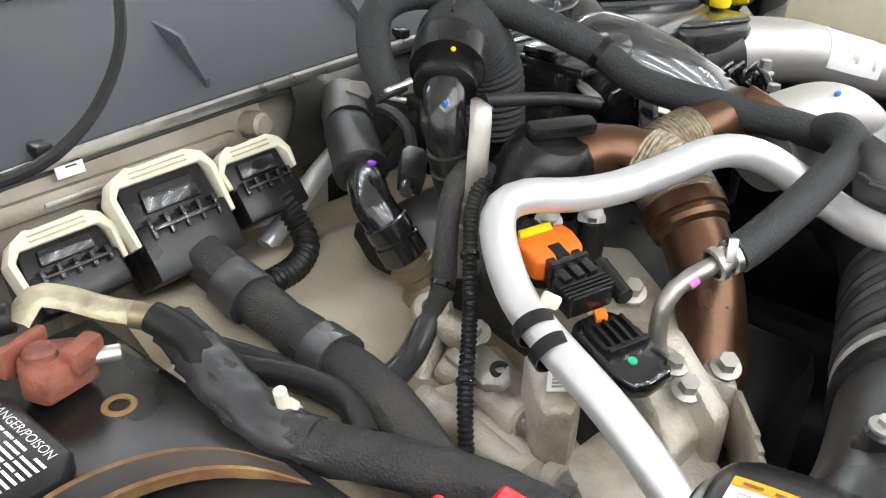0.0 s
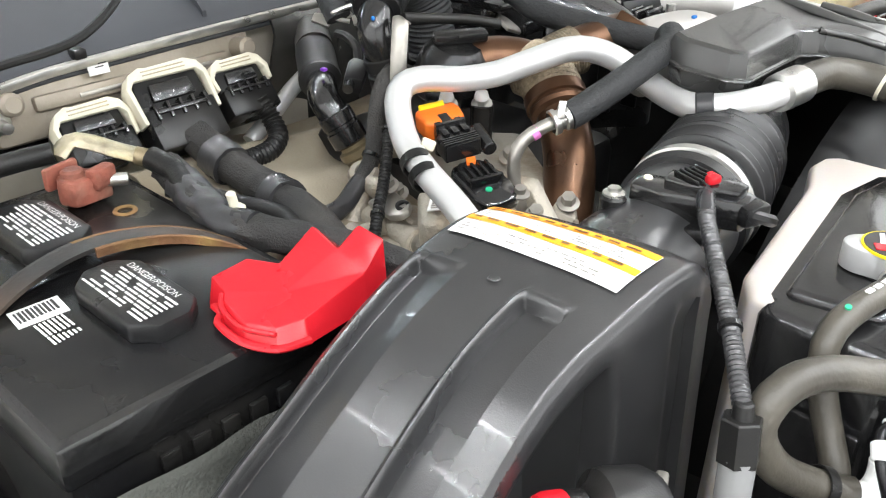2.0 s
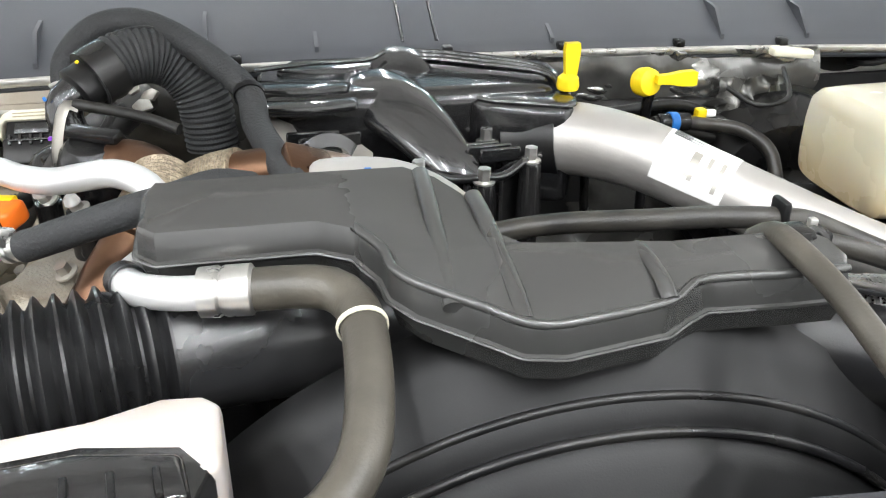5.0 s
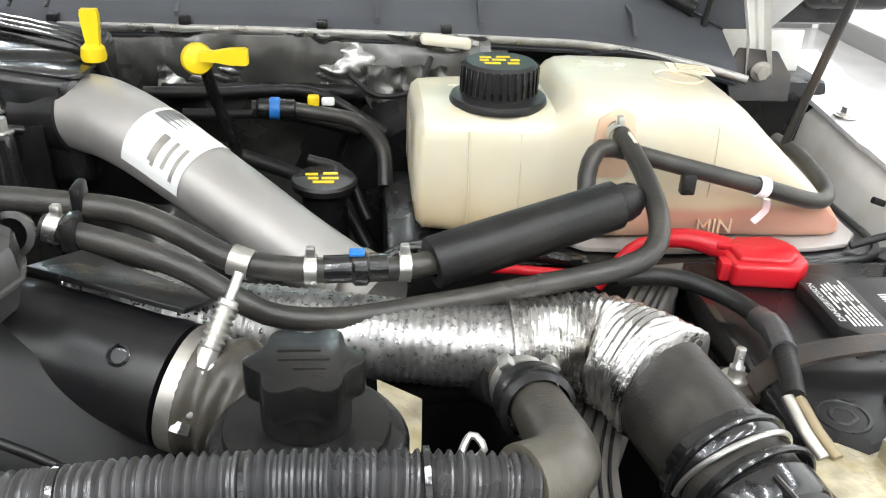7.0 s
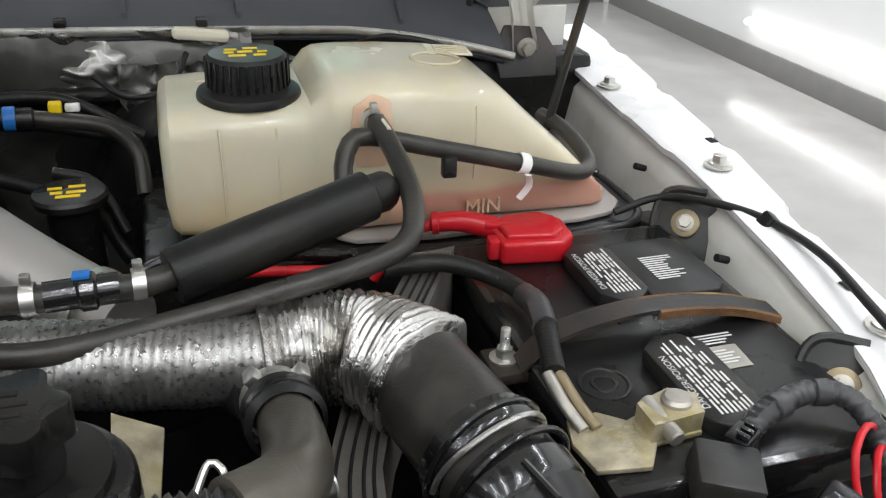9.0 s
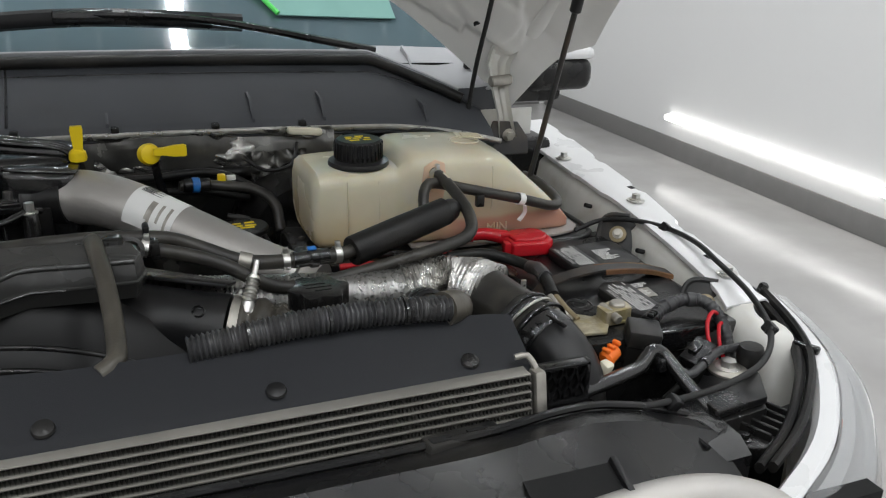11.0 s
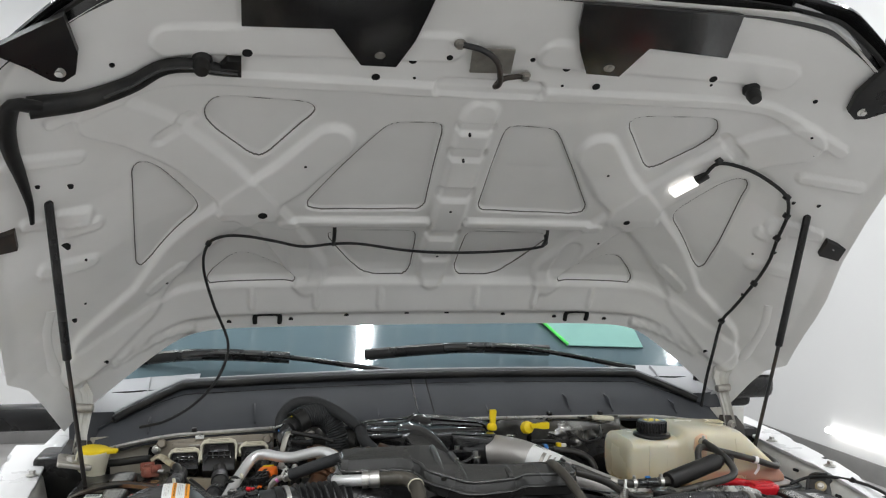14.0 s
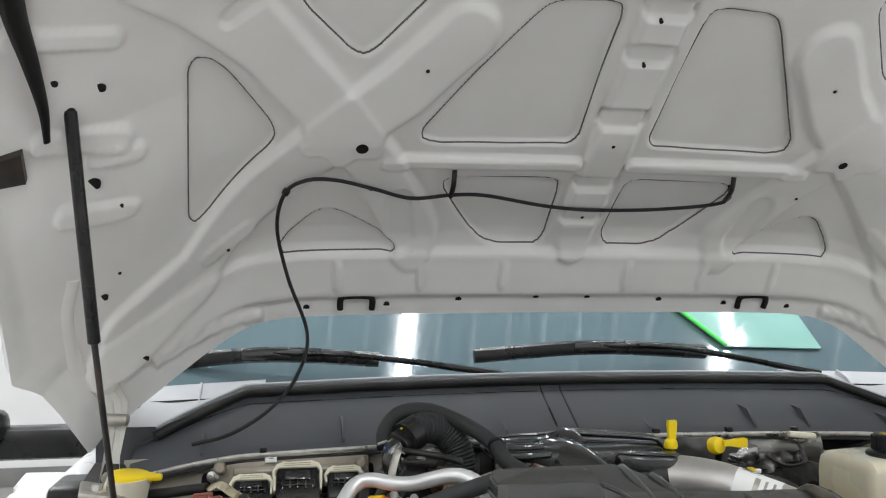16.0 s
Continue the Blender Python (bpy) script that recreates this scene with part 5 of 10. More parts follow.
vent = hose("vent_hose", "black rubber vent hose looping from the coolant bottle to the intake", [(0.564, -0.020, 1.300), (0.566, -0.055, 1.297), (0.568, -0.10, 1.287), (0.566, -0.14, 1.276), (0.555, -0.170, 1.267), (0.530, -0.184, 1.260), (0.46, -0.192, 1.249), (0.40, -0.198, 1.241), (0.345, -0.206, 1.237), (0.305, -0.213, 1.243), (0.28, -0.214, 1.256), (0.25, -0.208, 1.274), (0.21, -0.203, 1.289), (0.165, -0.198, 1.300)], 0.0078, hose_black)
band(vent, (0.563, -0.030, 1.299), (0.565, -0.05, 1.298), 0.0078)
part("hose_print", tube(B(), [(0.5665, -0.046, 1.3055), (0.568, -0.062, 1.3035)], 0.0016, 6), bone, vent)
band(vent, (0.172, -0.199, 1.299), (0.21, -0.203, 1.289), 0.008)
part("zip_tie", box(B(), (0.182, -0.199, 1.297), (0.010, 0.022, 0.020), 0.003), black, vent)
over = hose("overflow_hose", "black rubber hose running across the front of the coolant bottle", [(0.531, -0.075, 1.255), (0.532, -0.062, 1.275), (0.540, -0.05, 1.290), (0.556, -0.044, 1.292), (0.61, -0.040, 1.277), (0.69, -0.036, 1.255), (0.745, -0.022, 1.236), (0.772, 0.0, 1.229), (0.785, 0.035, 1.230), (0.783, 0.085, 1.238), (0.775, 0.12, 1.240)], 0.0075, hose_black)
part("zip_tie", box(B(), (0.622, -0.046, 1.262), (0.012, 0.010, 0.018), 0.002), black, over)
band(over, (0.69, -0.036, 1.255), (0.70, -0.034, 1.252), 0.0075, 0.010, paper, False, "hose_tag")
part("tag_end", tube(B(), [(0.693, -0.046, 1.248), (0.697, -0.040, 1.235), (0.690, -0.036, 1.222)], 0.003, 6, flat=0.3), paper, over)
foam = thing("foam_sleeve", "thick black foam sleeve over a heater hose", "hose sleeve", (0.47, -0.15, 1.25))
part("sleeve", lathe(B(), (0.402, -0.172, 1.258), (0.539, -0.127, 1.281), [(0.0095, 0.0), (0.0175, 0.0), (0.0185, 0.002), (0.0185, 0.06), (0.0178, 0.143), (0.012, 0.147), (0.009, 0.144)], 30), rubber, foam)
part("fold", tube(B(), [(0.535, -0.128, 1.280), (0.548, -0.118, 1.279), (0.552, -0.100, 1.268)], 0.014, 14), rubber, foam)
heat = hose("heater_hose", "black rubber heater hose with a quick connector and steel clamps", [(0.41, -0.170, 1.260), (0.38, -0.178, 1.258), (0.322, -0.181, 1.259), (0.275, -0.176, 1.263), (0.234, -0.160, 1.277), (0.205, -0.156, 1.289), (0.176, -0.160, 1.296), (0.13, -0.152, 1.297), (0.084, -0.142, 1.294), (0.016, -0.108, 1.280), (-0.05, -0.10, 1.27)], 0.0085, hose_black)
part("connector", lathe(B(), (0.372, -0.178, 1.259), (0.33, -0.181, 1.259), [(0, 0), (0.0095, 0), (0.0095, 0.012), (0.012, 0.014), (0.012, 0.022), (0.0095, 0.024), (0.0095, 0.042), (0, 0.042)], 20), black_gloss, heat)
part("connector_lock", box(B(), (0.352, -0.181, 1.2715), (0.010, 0.008, 0.003), 0.001), blue, heat, "small blue lock")
band(heat, (0.383, -0.177, 1.2585), (0.372, -0.178, 1.259), 0.0088)
band(heat, (0.322, -0.181, 1.259), (0.33, -0.181, 1.259), 0.0088)
band(heat, (0.277, -0.177, 1.263), (0.285, -0.179, 1.261), 0.0088, 0.014, steel_dull, False)
part("zip_tie", box(B(), (0.176, -0.160, 1.300), (0.007, 0.020, 0.024), 0.003), black, heat)

# intercooler pipe with its label, boot and the foil-wrapped duct
pipe_path = [(0.075, 0.125, 1.262), (0.115, 0.100, 1.268), (0.161, 0.055, 1.266), (0.21, 0.012, 1.251), (0.26, -0.035, 1.236), (0.31, -0.085, 1.222), (0.37, -0.145, 1.210)]
cold = thing("intercooler_pipe", "matt aluminium intercooler pipe with a white paper label", "pipe", (0.2, 0.0, 1.2))
part("pipe", tube(B(), pipe_path, 0.038, 36, r_end=0.0255), alu_pipe, cold)


def patch(path, lift, s0, s1, a0, a1, n=14):
    """A thin curved label on a tube between two places along its path and two angles from the top."""
    pts = smooth_path(path, 0.004)
    cut = pts[int(s0 * (len(pts) - 1)):int(s1 * (len(pts) - 1)) + 1]
    rows = []
    for i, p in enumerate(cut):
        r = 0.038 - 0.0125 * (s0 + (s1 - s0) * i / max(1, len(cut) - 1)) + lift
        d = (cut[min(i + 1, len(cut) - 1)] - cut[max(i - 1, 0)]).normalized()
        up = (Vector((0, 0, 1)) - d * d.z).normalized()
        side = d.cross(up)
        rows.append([p + (up * math.cos(radians(a)) + side * math.sin(radians(a))) * r for a in span(a0, a1, n)])
    bm = B()
    vs_ = [[bm.verts.new(q) for q in row] for row in rows]
    for a, b in zip(vs_, vs_[1:]):
        for i in range(len(a) - 1):
            bm.faces.new((a[i], a[i + 1], b[i + 1], b[i]))
    return bm


lab = part("label", patch(pipe_path, 0.0007, 0.33, 0.50, -40, 95), paper, cold, "white paper label with a bar code")
for k in range(14):
    part("bar", patch(pipe_path, 0.0011, 0.342, 0.352 + 0.03 * (k % 3 == 0) + 0.028, 8 - 2.9 * k, 9.4 - 2.9 * k + 0.5 * (k % 2), 2), ink, lab)
for k in range(6):
    part("print_line", patch(pipe_path, 0.0011, 0.40 + 0.014 * k, 0.406 + 0.014 * k, 25, 70 + 5 * (k % 3), 6), steel_dull, lab)
part("boot", tube(B(), [(0.045, 0.135, 1.258), (0.07, 0.127, 1.261), (0.10, 0.111, 1.266)], 0.0405, 30), black, cold, "black rubber boot")
part("end_clamp", lathe(B(), (0.345, -0.125, 1.2155), (0.36, -0.137, 1.2125), [(0.028, 0), (0.0305, 0.001), (0.0305, 0.008), (0.028, 0.009)], 30), steel, cold)

duct = thing("foil_duct", "intake duct wrapped in woven silver heat foil", "air duct", (0.4, -0.2, 1.2))
foil_path = [(0.165, -0.165, 1.232), (0.22, -0.178, 1.224), (0.32, -0.188, 1.217), (0.40, -0.205, 1.216), (0.46, -0.213, 1.217)]
part("woven_sleeve", tube(B(), foil_path, 0.0275, 36, 0.004, wob=0.0012, rib=0.0005, pitch=0.0055), foil_weave, duct, "", 70)
part("crinkled_foil", tube(B(), [(0.45, -0.212, 1.217), (0.485, -0.213, 1.218), (0.512, -0.222, 1.220), (0.530, -0.243, 1.221), (0.541, -0.262, 1.220)], 0.0310, 48, 0.0016, r_end=0.0392, wob=0.0034, rib=0.0011, pitch=0.0048), foil, duct, "crinkled bright foil at the bend", 70)
cac = [(0.534, -0.245, 1.219), (0.545, -0.28, 1.214), (0.555, -0.315, 1.210), (0.563, -0.35, 1.205)]
part("rubber_hose", tube(B(), cac, 0.0345, 36), hose_black, duct, "black rubber hose")
for k, (p, q) in enumerate((((0.5565, -0.320, 1.2090), (0.560, -0.333, 1.2075)), ((0.5640, -0.354, 1.2035), (0.567, -0.366, 1.201)))):
    part("coupling", lathe(B(), p, q, [(0.0345, -0.006), (0.0375, -0.004), (0.0375, 0.010), (0.036, 0.013), (0.0345, 0.014)], 36), black_gloss, duct)
clip_c, clip_d = Vector((0.5600, -0.333, 1.2075)), Vector((0.012, -0.036, -0.005)).normalized()
clip_x = clip_d.cross(Vector((0, 0, 1))).normalized()
clip_z = clip_x.cross(clip_d)


def round_hose(a, r, along):
    return clip_c + clip_d * along + (clip_x * math.sin(a) + clip_z * math.cos(a)) * r


part("wire_clip", tube(B(), [round_hose(a, 0.0385 + 0.0015 * math.cos(3 * a), 0.004 * math.cos(2 * a)) for a in span(-1.5, 1.6, 18)], 0.0017, 8, 0.004), steel, duct, "bright spring wire clip")
for bead_at, bead_r in ((-0.010, 0.0382), (0.014, 0.0382)):
    part("collar_bead", tube(B(), [round_hose(a, bead_r, bead_at) for a in span(-2.4, 2.4, 30)], 0.0022, 8, 0.005), black_gloss, duct)
part("seam_rib", tube(B(), [round_hose(0.25, 0.0362, k) for k in (0.026, 0.040, 0.052)], 0.0022, 8, 0.005), black_gloss, duct)
part("elbow", tube(B(), [(0.560, -0.340, 1.207), (0.569, -0.368, 1.201), (0.575, -0.390, 1.186), (0.578, -0.400, 1.165), (0.579, -0.404, 1.12)], 0.0345, 36), black, duct, "black plastic elbow")

# turbo inlet: black duct, T-bolt clamp and corrugated hose
inlet = thing("turbo_inlet_duct", "black plastic inlet duct with a bright T-bolt clamp", "air duct", (0.22, -0.24, 1.18))
ax0, ax1 = Vector((0.130, -0.203, 1.232)), Vector((0.240, -0.239, 1.213))
part("duct_body", lathe(B(), ax0, ax1, [(0, 0), (0.034, 0), (0.036, 0.02), (0.037, 0.06), (0.0375, 0.10), (0.039, 0.113), (0.039, 0.122), (0, 0.122)], 40), black, inlet)
part("bump", lathe(B(), (0.2165, -0.2535, 1.2425), (0.2155, -0.260, 1.250), [(0, 0), (0.0070, 0), (0.0070, 0.0045), (0.0055, 0.0055), (0.0045, 0.0035), (0, 0.0035)], 24), black_gloss, inlet)
part("plate_wing", prism(B(), [(0, 0), (0.10, -0.03), (0.115, 0.0), (0.02, 0.05)], 0.004, pose(0.15, -0.20, 1.27, -12, 12, 0), 0.001), black, inlet)
d = (ax1 - ax0).normalized()
clamp_c = ax0 + d * 0.132
tb = part("t_bolt_clamp", lathe(B(), clamp_c - d * 0.007, clamp_c + d, [(0.0375, 0), (0.0392, 0.0005), (0.0392, 0.012), (0.0375, 0.0125)], 44), steel_dull, inlet, "worn steel band clamp")
T0, T1 = Vector((0.283, -0.224, 1.281)), Vector((0.252, -0.280, 1.212))
part("bolt_shank", rod(B(), T0, T1, 0.0032, seg=12), steel, tb)
part("spring", tube(B(), [T0.lerp(T1, 0.22), T0.lerp(T1, 0.50)], 0.0068, 14, rib=0.0011, pitch=0.0042), steel, tb, "bright coil spring")
part("spring_cup", rod(B(), T0.lerp(T1, 0.18), T0.lerp(T1, 0.23), 0.0062, seg=14, edge=0.001), steel, tb)
part("trunnion", rod(B(), T0.lerp(T1, 0.50), T0.lerp(T1, 0.64), 0.0072, seg=12, edge=0.001), steel, tb)
m = frame_of(T0.lerp(T1, 0.58), T1, T0.lerp(T1, 0.58) + d) @ Matrix.Translation((0, 0, -0.005))
part("strap_fork", prism(B(), [(0.0, -0.008), (0.030, -0.008), (0.034, -0.005), (0.034, 0.005), (0.030, 0.008), (0.0, 0.008)], 0.010, m, 0.002), steel, tb)
part("fork_slot", prism(B(), [(0.006, -0.0035), (0.026, -0.0035), (0.026, 0.0035), (0.006, 0.0035)], 0.0115, m @ Matrix.Translation((0, 0, -0.0007)), 0.0008), steel_dull, tb)
part("nut", rod(B(), T0.lerp(T1, 0.97), T0.lerp(T1, 1.04), 0.0062, seg=6), steel, tb)
tail = [clamp_c + d * 0.0, clamp_c + d * 0.03, clamp_c + d * 0.06 + Vector((0, -0.006, -0.006)), clamp_c + d * 0.10 + Vector((0.0, -0.02, -0.03))]
part("corrugated_hose", tube(B(), tail, 0.0375, 40, 0.002, rib=0.0022, pitch=0.018), hose_brown, inlet, "dusty brown corrugated rubber")

# power steering reservoir
res = thing("steering_fluid_reservoir", "dusty black power steering reservoir with a lobed cap", "reservoir", (0.33, -0.33, 1.1))
c = Vector((0.327, -0.318, 0))
part("body", lathe(B(), c + Vector((0, 0, 1.10)), c + Vector((0, 0, 2)), [(0, 0), (0.046, 0), (0.052, 0.03), (0.054, 0.115), (0.0535, 0.132), (0.050, 0.137), (0.044, 0.139), (0.043, 0.144), (0.022, 0.147), (0.021, 0.160), (0, 0.160)], 44), black, res)
lob = [((0.0275 + 0.0035 * math.cos(6 * a)) * math.cos(a), (0.0275 + 0.0035 * math.cos(6 * a)) * math.sin(a)) for a in span(0, 2 * math.pi * 59 / 60, 59)]
lid = part("cap", prism(B(), lob, 0.020, Matrix.Translation(c + Vector((0, 0, 1.264))), 0.003), black, res, "six-lobed black cap")
part("cap_skirt", rod(B(), c + Vector((0, 0, 1.248)), c + Vector((0, 0, 1.268)), 0.0235, seg=30), black, lid)
for k, w in enumerate((0.022, 0.026, 0.016)):
    part("cap_mark", box(B(), c + Vector((0.003 * k - 0.003, 0.008 - 0.008 * k, 1.2842)), (w, 0.003, 0.0008)), black, lid)
part("strap", loft(B(), [[(0.364, -0.252, 1.222 + k), (0.391, -0.262, 1.214 + k), (0.386, -0.335, 1.205 + k), (0.366, -0.330, 1.214 + k)] for k in (-0.003, 0.0)]), corroded, res, "dull brassy metal bracket")

# upper radiator hose
rad_hose = hose("radiator_hose", "grey-brown rubber radiator elbow with a spring clamp", [(0.448, -0.225, 1.205), (0.452, -0.248, 1.213), (0.455, -0.285, 1.227), (0.455, -0.322, 1.240), (0.452, -0.356, 1.256), (0.446, -0.386, 1.273), (0.435, -0.408, 1.286), (0.420, -0.418, 1.290)], 0.0165, hose_brown, seg=24)
part("socket", lathe(B(), (0.4535, -0.275, 1.224), (0.457, -0.33, 1.240), [(0.019, 0), (0.0225, 0.001), (0.0225, 0.02), (0.019, 0.024)], 28), black, rad_hose)
sc = band(rad_hose, (0.4528, -0.262, 1.2190), (0.4545, -0.28, 1.226), 0.0188, 0.012, steel, False, "spring_clamp")
for dx, dz in ((-0.012, 0.018), (0.014, 0.016)):
    part("clamp_ear", box(B(), (0.453 + dx, -0.262, 1.220 + dz), (0.008, 0.012, 0.010), 0.0015, rot=(0, 40 if dx > 0 else -40, 0)), steel, sc)
band(rad_hose, (0.4545, -0.288, 1.2285), (0.456, -0.31, 1.235), 0.0210, 0.006, black_gloss, False, "collar")
part("spring_clip", tube(B(), [(0.403, -0.335, 1.222), (0.413, -0.318, 1.232), (0.420, -0.325, 1.228), (0.410, -0.335, 1.224), (0.424, -0.338, 1.222)], 0.0022, 8, 0.003), steel, rad_hose, "bright spring clip")
part("lower_pipe", tube(B(), [(0.448, -0.235, 1.207), (0.43, -0.20, 1.19), (0.38, -0.17, 1.16)], 0.020, 20), black, rad_hose)
board = thing("baffle_strip", "grey weathered foam baffle strip beside the battery", "baffle", (0.54, -0.2, 1.15))
part("strip", loft(B(), [[(x + dx - 0.006, y + dy, z + dz) for dx, dy, dz in ((-0.016, 0, 0.006), (0.019, 0, 0.010), (0.019, 0, -0.06), (-0.016, 0, -0.06))] for x, y, z in ((0.612, -0.060, 1.186), (0.598, -0.085, 1.186), (0.56, -0.15, 1.182), (0.518, -0.23, 1.178), (0.495, -0.29, 1.172), (0.487, -0.345, 1.168))]), wood, board)
for k in (-0.009, 0.0, 0.008, 0.014):
    part("groove", tube(B(), [(x + k - 0.006, y, z + 0.0075 + (k + 0.016) * 0.115) for x, y, z in ((0.600, -0.083, 1.186), (0.56, -0.15, 1.182), (0.518, -0.23, 1.178), (0.495, -0.29, 1.172), (0.487, -0.342, 1.168))], 0.0011, 6, 0.008), dark_void, board)
part("fixing", bolt(B(), (0.474, -0.300, 1.185), (0.40, -0.33, 1.2), 0.006, 0.008, 0.012), steel, board)


# ---- batteries ----
def battery(name, x0, x1, y0, y1, top, label):
    """A black battery case with a glossy lid and a notched edge."""
    t = thing(name, label, "battery", ((x0 + x1) / 2, (y0 + y1) / 2, top - 0.2))
    cx, cy, w, l = (x0 + x1) / 2, (y0 + y1) / 2, x1 - x0, y1 - y0
    part("case", box(B(), (cx, cy, top - 0.105), (w, l, 0.21), 0.006, 2), black, t)
    lid_ = part("lid", box(B(), (cx, cy, top - 0.016), (w + 0.006, l + 0.006, 0.030), 0.004, 2), black_gloss, t)
    for k in range(5):
        part("side_notch", box(B(), (cx - 0.04 + 0.02 * k, y0 - 0.0035, top - 0.045), (0.012, 0.004, 0.014), 0.001), black, lid_)
    return t, lid_


def vent_cover(parent, x0, x1, y0, y1, z, flip):
    """An octagonal raised cover with a danger heading and lines of print."""
    k = 0.013
    out = [(x0 + k, y0), (x1 - k, y0), (x1, y0 + k), (x1, y1 - k), (x1 - k, y1), (x0 + k, y1), (x0, y1 - k), (x0, y0 + k)]
    v = part("vent_cover", prism(B(), out, 0.014, Matrix.Translation((0, 0, z)), 0.0025), black_dusty, parent, "raised vent cover with white warning print")
    zt = z + 0.0143
    if flip > 0:
        m = frame_of((x0 + 0.009, y0 + 0.018, zt), (x0 + 0.009, y0 + 1, zt), (x0 - 1, y0 + 0.018, zt))
    else:
        m = frame_of((x1 - 0.011, y1 - 0.014, zt), (x1 - 0.011, y1 - 1, zt), (x1 + 1, y1 - 0.014, zt))
    part("heading", text_mesh(B(), "DANGER/POISON", 0.0072, m), ink_white, v)
    rng = random.Random(int(abs(x0) * 1000 + abs(y0) * 7000))
    rows = int((x1 - x0 - 0.018) / 0.0034)
    for row in range(rows):
        xx = (x0 + 0.0125 + 0.0034 * row) if flip > 0 else (x1 - 0.0145 - 0.0034 * row)
        yy, end = y0 + 0.011, y1 - 0.011 - rng.uniform(0, 0.018)
        while yy < end:
            ww = min(rng.uniform(0.006, 0.016), y1 - 0.009 - yy)
            part("print_line", box(B(), (xx, yy + ww / 2, zt), (0.0015, ww, 0.0003)), ink_white, v)
            yy += ww + rng.choice((0.0018, 0.0018, 0.0018, 0.008))
    return v


def print_block(parent, x0, y0, ny_, z, step=0.0034, w=0.02):
    rng = random.Random(int(abs(x0) * 997 + abs(y0) * 313))
    for r in range(ny_):
        ww = w * rng.uniform(0.6, 1.0)
        part("print_line", box(B(), (x0 + ww / 2, y0 - step * r, z), (ww, 0.0014, 0.0003)), ink_white, parent)


bat_r, lid_r = battery("battery", 0.630, 0.828, -0.348, -0.045, 1.187, "black truck battery with corroded negative clamp and red boot")
vent_cover(lid_r, 0.706, 0.748, -0.180, -0.088, 1.186, 1)
vent_cover(lid_r, 0.702, 0.748, -0.328, -0.228, 1.186, 1)
part("raised_panel", prism(B(), [(0.748, -0.176), (0.806, -0.176), (0.816, -0.166), (0.818, -0.095), (0.808, -0.086), (0.748, -0.088)], 0.010, Matrix.Translation((0, 0, 1.186)), 0.002), black_dusty, lid_r)
print_block(lid_r, 0.765, -0.118, 11, 1.1965, w=0.030)
part("paper_label", prism(B(), [(0.754, -0.262), (0.778, -0.262), (0.780, -0.236), (0.756, -0.236)], 0.0006, Matrix.Translation((0, 0, 1.1872))), steel_dull, lid_r)
print_block(lid_r, 0.755, -0.222, 4, 1.1878, w=0.030)
print_block(lid_r, 0.757, -0.242, 5, 1.1882, w=0.018)
part("lid_ring", lathe(B(), (0.667, -0.255, 1.186), (0.667, -0.255, 2), [(0.006, 0), (0.007, 0.002), (0.009, 0.002), (0.010, 0.0008), (0.015, 0.0008), (0.016, 0.0022), (0.018, 0.002), (0.019, 0)], 28), black, lid_r)


def holddown(name, pts, width, label, at):
    t = thing(name, label, "hold-down", at)
    path = smooth_path(pts, 0.008)
    rows = []
    for p in path:
        rows.append([p + Vector((0, -width / 2, 0)), p + Vector((0, width / 2, 0.001)), p + Vector((0, width / 2, -0.002)), p + Vector((0, -width / 2, -0.003))])
    part("strap", loft(B(), rows), black_steel, t)
    rows = [[p + Vector((0, width / 2 - 0.002, 0.001)), p + Vector((0, width / 2 + 0.001, 0.001)), p + Vector((0, width / 2 + 0.001, -0.010)), p + Vector((0, width / 2 - 0.002, -0.010))] for p in path]
    part("back_flange", loft(B(), rows[:len(rows) // 2]), black_steel, t)
    part("rusted_flange", loft(B(), rows[len(rows) // 2 - 1:]), rust, t, "rusted flange")
    rows = [[p + Vector((0, -width / 2 - 0.002, -0.001)), p + Vector((0, -width / 2, 0.0)), p + Vector((0, -width / 2, -0.007)), p + Vector((0, -width / 2 - 0.002, -0.007))] for p in path[int(len(path) * 0.5):]]
    part("front_flange", loft(B(), rows), rust, t, "rusted flange with flaking yellow deposit")
    return t


holddown("battery_holddown", [(0.622, -0.215, 1.182), (0.640, -0.210, 1.196), (0.672, -0.206, 1.205), (0.73, -0.203, 1.209), (0.79, -0.203, 1.203), (0.835, -0.205, 1.190)], 0.018, "rusty curved steel strap across the battery", (0.73, -0.2, 1.18))
sd = thing("holddown_stud", "zinc threaded stud with a flange nut beside the battery", "stud", (0.616, -0.203, 1.17))
part("stud", tube(B(), [(0.616, -0.203, 1.165), (0.616, -0.203, 1.206)], 0.0033, 12, rib=0.0004, pitch=0.0016), steel, sd)
part("nut", bolt(B(), (0.616, -0.203, 1.181), (0.616, -0.203, 2), 0.0062, 0.007, 0.0105), steel, sd)
part("bracket", box(B(), (0.625, -0.205, 1.176), (0.045, 0.035, 0.010), 0.003), black_steel, sd)

